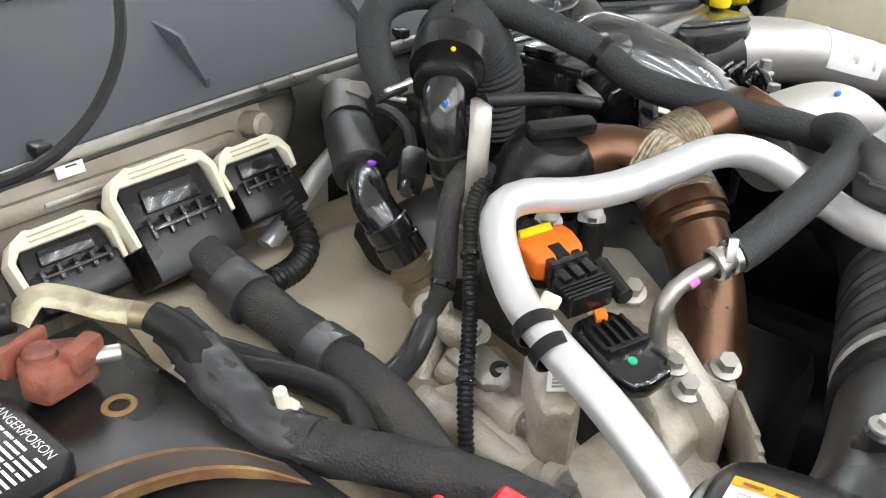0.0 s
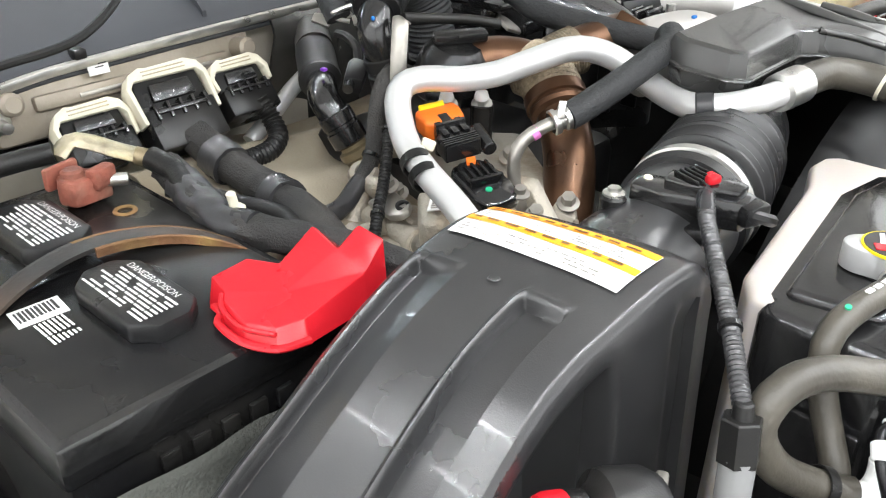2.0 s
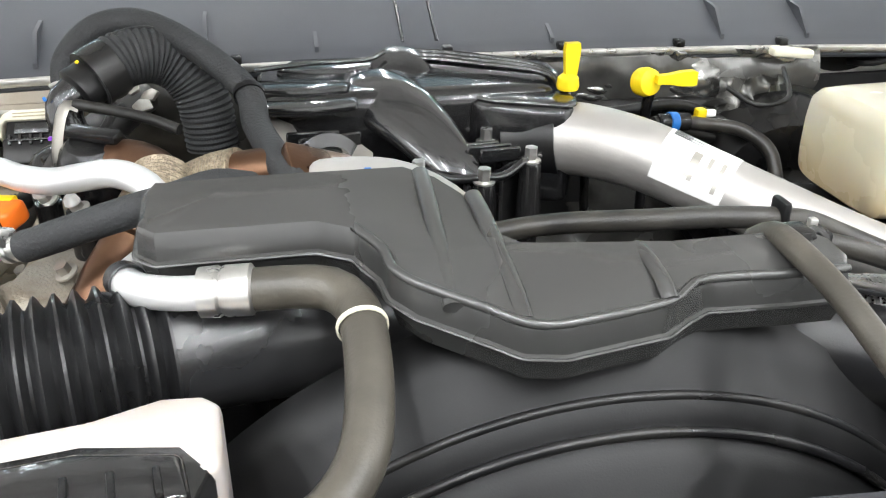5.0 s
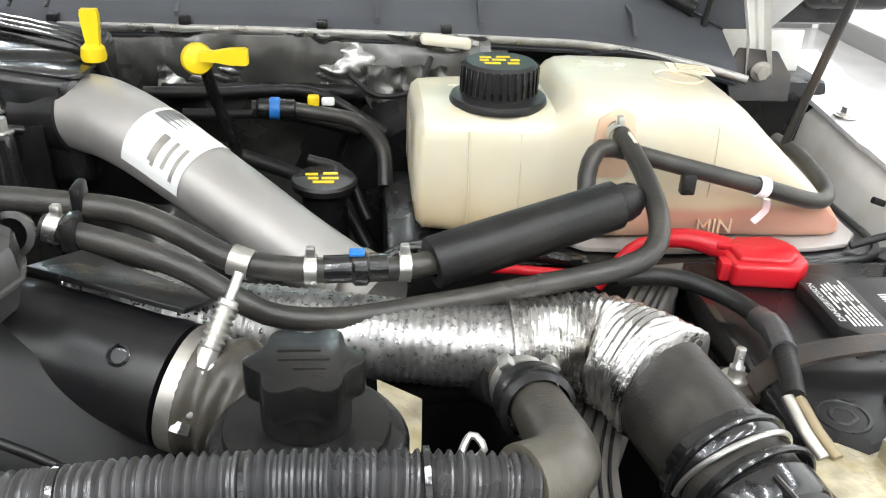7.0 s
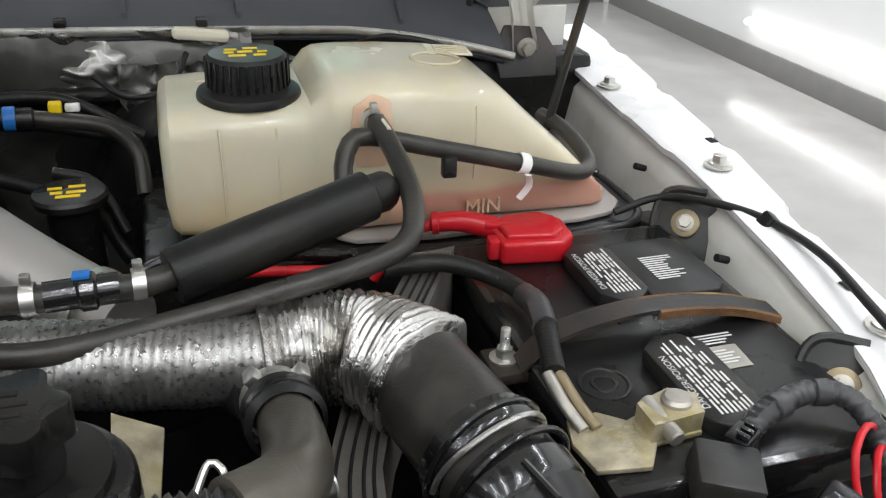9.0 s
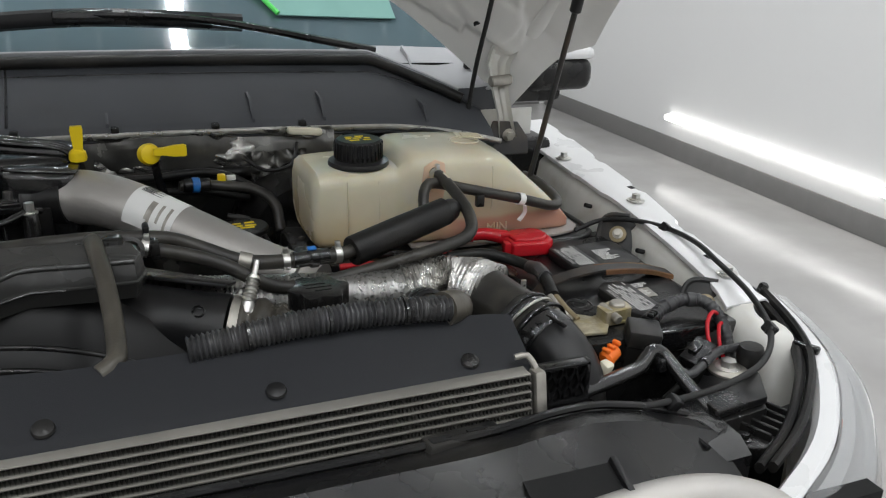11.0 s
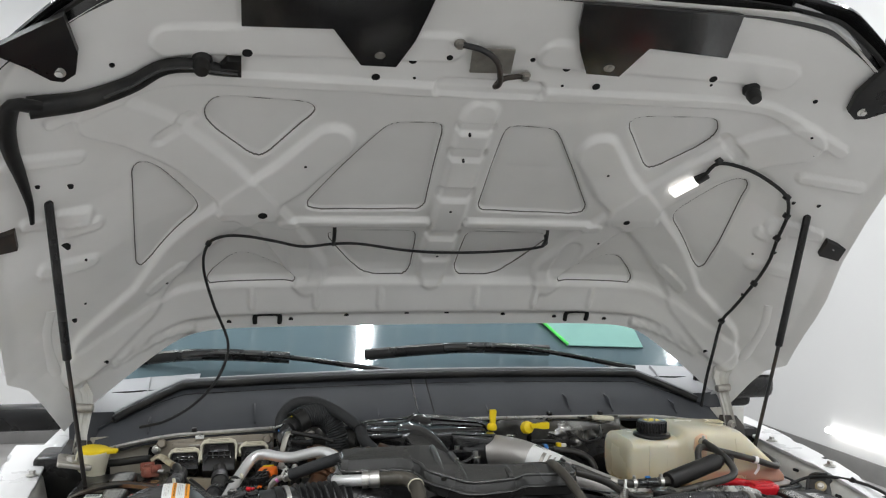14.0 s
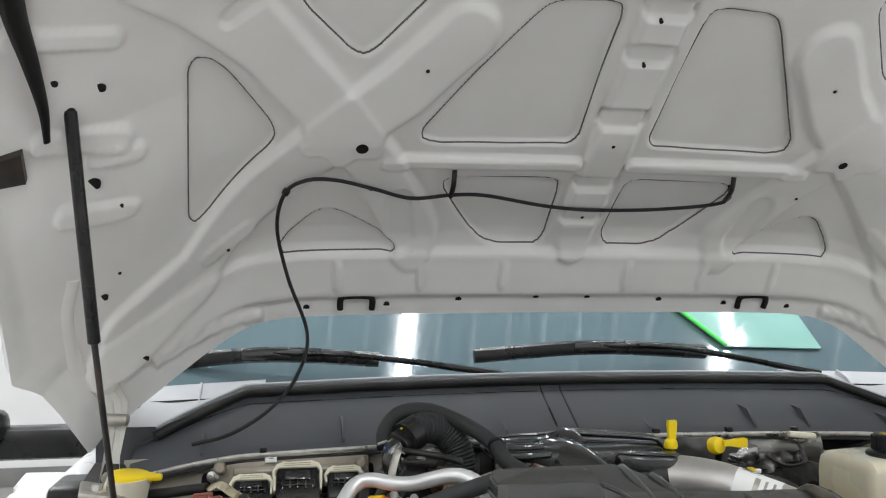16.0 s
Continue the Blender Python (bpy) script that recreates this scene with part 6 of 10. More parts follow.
neg = thing("battery_clamp", "corroded metal battery clamp with a black cable", "clamp", (0.66, -0.3, 1.187))
part("plate", prism(B(), [(0.622, -0.335), (0.655, -0.34), (0.668, -0.322), (0.700, -0.320), (0.706, -0.296), (0.690, -0.286), (0.660, -0.298), (0.645, -0.286), (0.624, -0.288), (0.618, -0.31)], 0.004, Matrix.Translation((0, 0, 1.1885)), 0.0012), corroded, neg)
part("claw", loft(B(), [[(0.664, -0.322, z), (0.700, -0.318, z), (0.704, -0.300, z), (0.690, -0.291, z), (0.664, -0.300, z)] for z in (1.1925, 1.206)]), corroded, neg)
part("post", rod(B(), (0.688, -0.305, 1.188), (0.688, -0.305, 1.2105), 0.0105, 0.0095, 24, 0.002), steel_dull, neg, "grey lead post")
part("clamp_bolt", rod(B(), (0.676, -0.330, 1.199), (0.672, -0.296, 1.203), 0.0055, seg=14, edge=0.001), steel_dull, neg)
part("lug", tube(B(), [(0.621, -0.262, 1.209), (0.624, -0.285, 1.200), (0.629, -0.302, 1.1935)], 0.0042, 12, flat=0.8), steel_dull, neg, "crimped cable lugs")
part("lug", tube(B(), [(0.629, -0.262, 1.208), (0.633, -0.285, 1.199), (0.638, -0.302, 1.1935)], 0.0040, 12, flat=0.8), brass, neg, "crimped cable lugs")
gcab = hose("battery_cable", "black battery cable bound with tape", [(0.555, -0.10, 1.205), (0.60, -0.105, 1.207), (0.634, -0.125, 1.202), (0.648, -0.150, 1.201), (0.646, -0.185, 1.209), (0.636, -0.225, 1.212), (0.626, -0.262, 1.208)], 0.0075, rubber, "cable")
part("tape_wrap", tube(B(), [(0.648, -0.158, 1.202), (0.646, -0.185, 1.209), (0.638, -0.218, 1.212)], 0.0092, 12, wob=0.0012), tape_shiny, gcab, "glossy black tape")
boot = thing("terminal_boot", "bright red plastic boot over the positive terminal", "terminal cover", (0.67, -0.1, 1.19))
BT = Matrix.Translation((0.017, 0.036, 0.0))
part("cover", prism(B(), [(0.640, -0.124), (0.692, -0.131), (0.706, -0.119), (0.708, -0.088), (0.694, -0.074), (0.652, -0.074), (0.640, -0.086)], 0.021, BT @ Matrix.Translation((0, 0, 1.187)), 0.004, 3), red, boot)
part("dome", prism(B(), [(0.646, -0.118), (0.686, -0.125), (0.698, -0.114), (0.700, -0.091), (0.688, -0.079), (0.656, -0.079), (0.645, -0.090)], 0.008, BT @ Matrix.Translation((0, 0, 1.2045)), 0.003, 3), red, boot)
part("neck", tube(B(), [(0.612, -0.036, 1.207), (0.636, -0.042, 1.209), (0.664, -0.052, 1.204)], 0.0080, 14, r_end=0.0105), red, boot)
part("collar", lathe(B(), (0.612, -0.036, 1.207), (0.636, -0.042, 1.209), [(0.0065, -0.001), (0.0095, 0), (0.0095, 0.005), (0.008, 0.006)], 20), red, boot)
part("ridge", box(B(), (0.672, -0.060, 1.210), (0.040, 0.007, 0.006), 0.002, rot=(0, 0, -12)), red, boot)
part("latch_tab", box(B(), (0.654, -0.074, 1.198), (0.010, 0.016, 0.018), 0.003, rot=(0, 0, -8)), red, boot)
part("centre_mark", box(B(), (0.694, -0.066, 1.2112), (0.010, 0.003, 0.0014), 0.0004, 1), red, boot)
hose("positive_cable", "short red positive cable leading to the terminal boot", [(0.560, -0.038, 1.160), (0.578, -0.034, 1.185), (0.594, -0.033, 1.200), (0.614, -0.036, 1.206)], 0.0052, red, "cable")

# fender brackets beside the battery
for x, y, z, n in ((0.853, -0.048, 1.183, 0), (0.836, -0.280, 1.172, 1)):
    br = thing("fender_bracket", "black steel bracket with a large zinc bolt on the inner fender", "bracket", (x, y, z - 0.03), "fender brackets")
    n = Vector((-0.55, -0.62, 0.56)).normalized()
    c0 = Vector((x - 0.004, y - 0.008, z + 0.006))
    m = frame_of(c0, c0 + n.cross(Vector((0, 0, 1))), c0 + Vector((0, 0, 1)) - n * n.z)
    part("bracket_plate", prism(B(), [(-0.026, -0.030), (0.020, -0.034), (0.027, -0.024), (0.026, 0.018), (0.018, 0.028), (-0.010, 0.030), (-0.024, 0.020)], 0.004, m, 0.0015), black_steel, br)
    part("bracket_arm", box(B(), (x - 0.010, y + 0.035, z - 0.010), (0.034, 0.060, 0.006), 0.002, rot=(-14, 0, 6)), black_steel, br)
    part("bracket_lip", tube(B(), [m @ Vector(q) for q in ((0.024, -0.030, 0.002), (0.029, 0.0, 0.002), (0.026, 0.022, 0.002), (0.014, 0.031, 0.002), (-0.012, 0.032, 0.002))], 0.004, 8, 0.005), black_steel, br)
    part("washer", lathe(B(), c0 + n * 0.0042, c0 + n, [(0, 0), (0.0128, 0), (0.0128, 0.0022), (0.0112, 0.0030), (0, 0.0030)], 26), brass, br, "large brass-coloured washer")
    part("bolt_head", bolt(B(), c0 + n * 0.0075, c0 + n, 0.0056, 0.006, 0.0080), steel_dull, br)
fcable = hose("fender_cable", "thin black release cable clipped along the fender flange", [(0.795, -0.02, 1.19), (0.835, -0.028, 1.205), (0.862, -0.070, 1.216), (0.885, -0.120, 1.219), (0.884, -0.19, 1.222), (0.866, -0.261, 1.222), (0.852, -0.34, 1.213), (0.824, -0.41, 1.203), (0.778, -0.456, 1.195), (0.716, -0.480, 1.192), (0.637, -0.491, 1.192), (0.53, -0.496, 1.20), (0.434, -0.506, 1.21)], 0.0036, wire, "cable")
for p in ((0.885, -0.120, 1.218), (0.824, -0.41, 1.203), (0.637, -0.491, 1.190)):
    clip(fcable, Vector(p), 0.0070)
sleeve = part("handle_sleeve", prism(B(), [(-0.04, -0.009), (0.036, -0.011), (0.040, -0.006), (0.040, 0.006), (0.036, 0.011), (-0.04, 0.009)], 0.014, pose(0.402, -0.513, 1.205, 0, 8, 14), 0.003), black_dusty, fcable, "slotted black cable sleeve")
for k, dx in enumerate((-0.022, 0.016)):
    part("sleeve_slot", box(B(), (0.402 + dx, -0.515 + dx * 0.25, 1.2195 - 0.14 * dx), (0.022, 0.008, 0.002), 0.0005, 1, rot=(0, 8, 14)), dark_void, sleeve)

# small boxes and wires in front of the battery
relay = thing("relay", "square dark relay on a taped wiring loom", "relay", (0.71, -0.36, 1.14))
R0 = pose(0.690, -0.357, 1.186, 8, 6, -24)
part("case", prism(B(), [(-0.019, -0.017), (0.019, -0.017), (0.019, 0.017), (-0.019, 0.017)], 0.022, R0 @ Matrix.Translation((0, 0, -0.004)), 0.003), black_dusty, relay)
part("lower_case", prism(B(), [(-0.017, -0.015), (0.017, -0.015), (0.017, 0.015), (-0.017, 0.015)], 0.030, R0 @ Matrix.Translation((0, 0, -0.034)), 0.002), black, relay)
part("plug", box(B(), (0.712, -0.340, 1.196), (0.022, 0.016, 0.020), 0.003, rot=(0, 0, 30)), black, relay)
for k in range(3):
    part("plug_latch", box(B(), (0.707 + 0.005 * k, -0.346 + 0.0035 * k, 1.208), (0.003, 0.008, 0.005), 0.0008, 1, rot=(0, 0, 30)), black_gloss, relay)
rl = hose("taped_loom", "black taped wiring loom over the battery's front edge", [(0.716, -0.336, 1.198), (0.738, -0.326, 1.204), (0.768, -0.318, 1.206), (0.790, -0.322, 1.206), (0.803, -0.340, 1.198), (0.804, -0.365, 1.175), (0.796, -0.39, 1.14)], 0.0075, tape_shiny, "wiring loom", wob=0.0012, rib=0.0005, pitch=0.006)
for a_, b_ in (((0.742, -0.325, 1.2045), (0.768, -0.318, 1.206)), ((0.776, -0.3185, 1.2062), (0.790, -0.322, 1.206))):
    part("tape_turn", lathe(B(), a_, b_, [(0.0076, 0), (0.0088, 0.001), (0.0088, 0.010), (0.0076, 0.011)], 16), tape_shiny, rl)
rw = hose("red_wire", "red wires looping out of the loom", [(0.802, -0.348, 1.196), (0.790, -0.352, 1.203), (0.776, -0.362, 1.196), (0.772, -0.376, 1.175), (0.780, -0.392, 1.15)], 0.0024, red, "wire")
part("second_wire", tube(B(), [(0.804, -0.356, 1.188), (0.792, -0.364, 1.190), (0.784, -0.380, 1.172), (0.788, -0.394, 1.15)], 0.0024, 8), red, rw)
plug2 = thing("connector", "black plug hanging in front of the battery", "connector", (0.75, -0.39, 1.13))
part("body", box(B(), (0.748, -0.385, 1.168), (0.044, 0.026, 0.022), 0.004, rot=(10, -16, 25)), black, plug2)
part("latch", box(B(), (0.744, -0.386, 1.181), (0.020, 0.010, 0.005), 0.0015, rot=(10, -16, 25)), black_gloss, plug2)
part("lead", tube(B(), [(0.735, -0.392, 1.160), (0.715, -0.405, 1.150), (0.70, -0.40, 1.13)], 0.004, 10), rubber, plug2)
jl = hose("joint_loom", "glossy black loom bending before the battery", [(0.690, -0.392, 1.178), (0.701, -0.400, 1.175), (0.710, -0.420, 1.169), (0.737, -0.411, 1.174), (0.767, -0.398, 1.178), (0.806, -0.388, 1.172)], 0.0052, tape_shiny, "wiring loom")
part("tie", lathe(B(), (0.735, -0.4115, 1.1738), (0.767, -0.398, 1.178), [(0.0053, 0), (0.0068, 0.0005), (0.0068, 0.004), (0.0053, 0.0045)], 14), black_gloss, jl)
oc = thing("orange_connector", "small orange connector cap on a cream plug", "connector", (0.63, -0.385, 1.16))
part("cap", rod(B(), (0.622, -0.388, 1.186), (0.642, -0.380, 1.192), 0.0095, 0.008, 14, 0.003), orange, oc)
for k in range(3):
    part("cap_tooth", box(B(), (0.624 + 0.008 * k, -0.387 + 0.003 * k, 1.197 + 0.002 * k), (0.005, 0.010, 0.006), 0.0012, 1, rot=(0, -15, 20)), orange, oc)
part("plug", box(B(), (0.620, -0.392, 1.176), (0.014, 0.014, 0.026), 0.004, rot=(20, 0, 20)), bone, oc)

# front shield, condenser and the loom along its edge
sh = thing("radiator_shield", "dark flat plastic shield over the radiator", "shield", (0.1, -0.43, 1.22))
TOPX, TOPZ = [-0.40, 0.0, 0.096, 0.196, 0.257, 0.346, 0.47, 0.49], [1.297, 1.293, 1.285, 1.285, 1.288, 1.289, 1.279, 1.275]


def shield_at(u, v):
    return (u, -0.420 - 0.056 * v, interp(u, TOPX, TOPZ) * (1 - v) + (1.248 - 0.008 * (u - 0.2)) * v)


slate = M("slate_plastic", (0.010, 0.011, 0.0135), 0.5, spec=0.28, var=0.12, bump=0.15, fine=900)
part("panel", sheet(B(), shield_at, span(-0.40, 0.488, 60), span(0, 1, 6), (0, -0.002, -0.004)), slate, sh)
for x in (0.43, 0.256, 0.08, -0.12):
    p = Vector(shield_at(x, 0.72))
    part("push_pin", lathe(B(), p, p + Vector((0, -0.35, 0.93)), [(0, 0), (0.009, 0), (0.008, 0.002), (0.004, 0.0035), (0, 0.0035)], 18), black, sh)
el = hose("edge_loom", "ribbed black split loom along the shield's edge", [(0.192, -0.418, 1.285), (0.23, -0.419, 1.290), (0.28, -0.420, 1.296), (0.346, -0.420, 1.297), (0.395, -0.420, 1.294), (0.425, -0.420, 1.291)], 0.0115, loom_plastic, "wiring loom", rib=0.0014, pitch=0.0043, at=(0.3, -0.4, 1.27), seg=18)
for x in (0.24, 0.31, 0.38):
    part("tie", lathe(B(), (x, -0.420, 1.2915 + (0.004 if x > 0.26 else 0)), (x + 0.01, -0.420, 1.292 + (0.004 if x > 0.26 else 0)), [(0.0120, 0), (0.0136, 0.0005), (0.0136, 0.003), (0.0120, 0.0035)], 18), black_gloss, el)
fins_tube = M("condenser_tube", (0.36, 0.345, 0.31), 0.45, 0.6, var=0.15, bump=0.1)
cond = thing("condenser", "finned aluminium condenser below the shield", "condenser", (0.05, -0.49, 1.1))
part("core", box(B(), (0.015, -0.476, 1.17), (0.92, 0.018, 0.155), 0.002, rot=(-12, 0, 0)), black_dusty, cond)
for k in range(10):
    z = 1.2480 - 0.0078 * k
    part("flat_tube", box(B(), (0.018, -0.4800 - 0.0017 * k, z), (0.92, 0.016, 0.0016), 0.0003), fins_tube, cond)
bm = B()
for k in range(10):
    z, y = 1.2441 - 0.0078 * k, -0.4815 - 0.0017 * k
    last = None
    for i in range(520):
        x = -0.44 + 0.92 * i / 519
        dz = 0.0034 if i % 2 else -0.0034
        pair = (bm.verts.new((x, y - 0.006, z + dz)), bm.verts.new((x, y + 0.006, z + dz)))
        if last:
            bm.faces.new((last[0], pair[0], pair[1], last[1]))
        last = pair
tagged(part("fin", bm, fins, cond, "rows of thin fins"), kind="stuff")
part("end_tank", box(B(), (0.488, -0.487, 1.204), (0.012, 0.024, 0.090), 0.004, rot=(-12, 0, 0)), steel_dull, cond, "pale end tank")
part("end_cap", tube(B(), [(0.470, -0.470, 1.258), (0.482, -0.472, 1.259), (0.488, -0.478, 1.248)], 0.003, 10), steel_dull, cond)
mesh_box = thing("air_guide", "black plastic lattice air guide beside the condenser", "air guide", (0.54, -0.46, 1.12))
part("backing", box(B(), (0.529, -0.440, 1.206), (0.066, 0.006, 0.040), 0.001, rot=(-10, 0, 0)), dark_void, mesh_box)
for z_ in (1.187, 1.2265):
    part("rail", box(B(), (0.529, -0.447, z_), (0.070, 0.010, 0.0045), 0.001), black_gloss, mesh_box)
for x_ in (0.496, 0.562):
    part("rail", box(B(), (x_, -0.447, 1.207), (0.0045, 0.010, 0.044), 0.001), black_gloss, mesh_box)
for k in range(5):
    for sgn in (1, -1):
        part("lattice_bar", box(B(), (0.504 + 0.0125 * k, -0.448, 1.207), (0.0028, 0.005, 0.044), 0.0, rot=(0, 24 * sgn, 0)), black_gloss, mesh_box)
arm = hose("support_rod", "curved black steel support rod behind the grille", [(0.30, -0.484, 1.205), (0.416, -0.462, 1.190), (0.50, -0.447, 1.180), (0.559, -0.432, 1.179), (0.620, -0.414, 1.178), (0.659, -0.403, 1.180), (0.676, -0.392, 1.188), (0.688, -0.390, 1.188), (0.697, -0.398, 1.180), (0.706, -0.43, 1.160), (0.715, -0.46, 1.145)], 0.0082, black_gloss, "rod")
part("rod_bracket", box(B(), (0.690, -0.398, 1.176), (0.018, 0.014, 0.016), 0.003, rot=(0, 0, 20)), black, arm)

# ---- things across the engine ----
# the big black resonator box over the fan
reso = thing("resonator_box", "large black plastic air resonator box with a stepped top", "air box", (-0.05, -0.22, 1.25))
OUT = [(-0.268, -0.122, 1.343), (-0.20, -0.122, 1.344), (-0.10, -0.126, 1.345), (-0.078, -0.137, 1.340), (-0.062, -0.155, 1.334), (-0.052, -0.205, 1.329), (-0.040, -0.220, 1.328), (0.05, -0.232, 1.327), (0.118, -0.228, 1.325), (0.150, -0.226, 1.322), (0.164, -0.234, 1.319), (0.168, -0.250, 1.315), (0.160, -0.264, 1.312), (0.121, -0.264, 1.312), (0.065, -0.262, 1.313), (0.048, -0.270, 1.312), (0.030, -0.282, 1.312), (-0.035, -0.293, 1.312), (-0.058, -0.289, 1.313), (-0.075, -0.277, 1.316), (-0.112, -0.255, 1.324), (-0.125, -0.240, 1.328), (-0.128, -0.222, 1.331), (-0.142, -0.197, 1.335), (-0.165, -0.186, 1.337), (-0.262, -0.186, 1.337), (-0.273, -0.176, 1.338), (-0.274, -0.135, 1.341)]


def ring_of(out, grow, dz):
    rows = []
    n = len(out)
    for i, p in enumerate(out):
        a, b = Vector(out[i - 1]), Vector(out[(i + 1) % n])
        t = (b - a)
        nrm = Vector((t.y, -t.x, 0)).normalized()
        rows.append(Vector(p) - nrm * grow + Vector((0, 0, dz)))
    return rows


def resample(out, step=0.008):
    pts = [Vector(p) for p in out]
    res_ = []
    for a, b in zip(pts, pts[1:] + pts[:1]):
        n = max(1, int((b - a).length / step))
        res_ += [a.lerp(b, i / n) for i in range(n)]
    return res_


OUT2 = resample(OUT)
rings = [ring_of(OUT2, -g, z) for g, z in ((0.014, -0.046), (0.004, -0.041), (-0.0015, -0.0245), (-0.0035, -0.0235), (-0.0035, -0.0215), (-0.0015, -0.0205), (0.0, -0.007), (0.0015, -0.0025), (0.005, 0.0))]
part("box_shell", loft(B(), rings), duct_grey, reso, "", 32)


def top_z(y):
    return 1.345 - 0.2 * (-0.125 - y)


for (xa, ya), (xb, yb) in (((-0.090, -0.134), (-0.095, -0.268)), ((-0.060, -0.165), (-0.057, -0.284)), ((0.030, -0.231), (0.032, -0.279))):
    part("moulded_ridge", tube(B(), [(xa, ya, top_z(ya) - 0.002), (xa * 0.75 + xb * 0.25, ya * 0.75 + yb * 0.25, top_z(ya * 0.75 + yb * 0.25) + 0.001), (xa * 0.25 + xb * 0.75, ya * 0.25 + yb * 0.75, top_z(ya * 0.25 + yb * 0.75) + 0.001), (xb, yb, top_z(yb) - 0.003)], 0.0058, 16, 0.004, flat=0.8), duct_grey, reso)
part("edge_bead", tube(B(), [Vector(p) + Vector((0, 0.002, -0.0015)) for p in OUT[12:24]], 0.0032, 10, 0.006), duct_grey, reso, "rounded front edge")
part("seam_lip", tube(B(), [p + Vector((0, 0, 0.0)) for p in ring_of(OUT2, 0.0040, -0.0225)[70:]], 0.0012, 6, 0.02), duct_grey, reso)
strap = hose("drain_hose", "grey-brown rubber hose standing up from the shield to the box", [(0.120, -0.218, 1.312), (0.124, -0.232, 1.323), (0.127, -0.258, 1.322), (0.132, -0.30, 1.312), (0.136, -0.345, 1.296), (0.137, -0.385, 1.285), (0.135, -0.412, 1.282), (0.122, -0.422, 1.277)], 0.0085, hose_brown)
part("elbow_clip", box(B(), (0.142, -0.228, 1.316), (0.022, 0.022, 0.018), 0.005), black, strap)
part("bracket", lathe(B(), (0.158, -0.222, 1.306), (0.156, -0.30, 1.34), [(0.010, 0), (0.014, 0.001), (0.014, 0.005), (0.010, 0.006)], 18), black, strap)

# fan shroud and fan
shroud_black = M("matt_shroud_plastic", (0.006, 0.006, 0.0062), 0.42, var=0.2, bump=0.05, fine=700, spec=0.35)
shroud = thing("fan_shroud", "large black plastic fan shroud with raised rings", "fan shroud", (-0.04, -0.3, 0.9))
fc = Vector((0.0, -0.30, 0.932))


def arc_tube(bm, y, r, tr, a0=25, a1=155, flat=1.0):
    return tube(bm, [fc + Vector((r * math.cos(radians(a)), y - fc.y, r * math.sin(radians(a)))) for a in span(a0, a1, 40)], tr, 10, 0.02, flat=flat)


bm = B()
prof = [(0.355, -0.225), (0.352, -0.25), (0.340, -0.262), (0.333, -0.268), (0.322, -0.285), (0.318, -0.292), (0.305, -0.297), (0.292, -0.306), (0.288, -0.316), (0.27, -0.322), (0.262, -0.345)]
rows = [[fc + Vector((r * math.cos(radians(a)), y - fc.y, r * math.sin(radians(a)))) for a in span(10, 170, 70)] for r, y in prof]
vv = [[bm.verts.new(p) for p in row] for row in rows]
for a, b in zip(vv, vv[1:]):
    for i in range(len(a) - 1):
        bm.faces.new((a[i], a[i + 1], b[i + 1], b[i]))
part("shroud_ring", bm, shroud_black, shroud, "", 20)
part("bead", arc_tube(B(), -0.289, 0.3195, 0.0032), black, shroud)
part("bead", arc_tube(B(), -0.302, 0.302, 0.0036), black, shroud)
for k in range(9):
    a = radians(20 + 17 * k)
    m = frame_of(fc + Vector((0, 0.02, 0)), fc + Vector((math.cos(a), 0.02, math.sin(a))), fc + Vector((-math.sin(a), 0.55, math.cos(a))))
    part("blade", prism(B(), [(0.06, -0.03), (0.26, -0.05), (0.275, 0.04), (0.06, 0.03)], 0.004, m, 0.001), black, shroud)
part("panel_wing", prism(B(), [(0.02, 0), (0.10, 0.012), (0.16, -0.03), (0.20, -0.10), (0.05, -0.05)], 0.004, pose(0.0, -0.24, 1.262, 68, 0, 6), 0.001), black, shroud)

# intake manifold: glossy black plastic with a sloping runner
man = thing("intake_manifold", "glossy black plastic intake manifold with bolted flanges", "intake manifold", (-0.03, 0.1, 1.2))
part("plenum", box(B(), (-0.05, 0.185, 1.268), (0.30, 0.12, 0.10), 0.016, 3), black_gloss, man)
part("right_box", prism(B(), [(0.008, 0.120), (0.020, 0.108), (0.092, 0.082), (0.106, 0.090), (0.110, 0.150), (0.085, 0.200), (0.0, 0.215)], 0.100, Matrix.Translation((0, 0, 1.206)), 0.007), black_gloss, man)
part("box_lid", prism(B(), [(0.012, 0.128), (0.026, 0.114), (0.096, 0.086), (0.108, 0.092), (0.112, 0.140), (0.088, 0.150), (0.030, 0.168)], 0.006, Matrix.Translation((0, 0, 1.3045)), 0.003), black_gloss, man, "raised lid with a bright edge")
part("left_lid", prism(B(), [(-0.20, 0.112), (-0.150, 0.104), (-0.105, 0.116), (-0.100, 0.150), (-0.120, 0.20), (-0.20, 0.20)], 0.010, Matrix.Translation((0, 0, 1.304)), 0.004), black_gloss, man)
part("left_step", prism(B(), [(-0.20, 0.140), (-0.16, 0.132), (-0.112, 0.136), (-0.105, 0.160), (-0.20, 0.175)], 0.010, Matrix.Translation((0, 0, 1.313)), 0.004), black_gloss, man)
part("back_lid", prism(B(), [(-0.18, 0.205), (-0.105, 0.195), (-0.060, 0.215), (-0.02, 0.205), (0.03, 0.175), (0.088, 0.142), (0.108, 0.150), (0.108, 0.190), (0.04, 0.235), (-0.16, 0.245)], 0.016, Matrix.Translation((0, 0, 1.308)), 0.005), black_gloss, man)
part("hump", lathe(B(), (-0.050, 0.215, 1.300), (-0.050, 0.190, 1.345), [(0, 0), (0.034, 0), (0.034, 0.018), (0.030, 0.026), (0.018, 0.031), (0, 0.032)], 26), black_gloss, man)
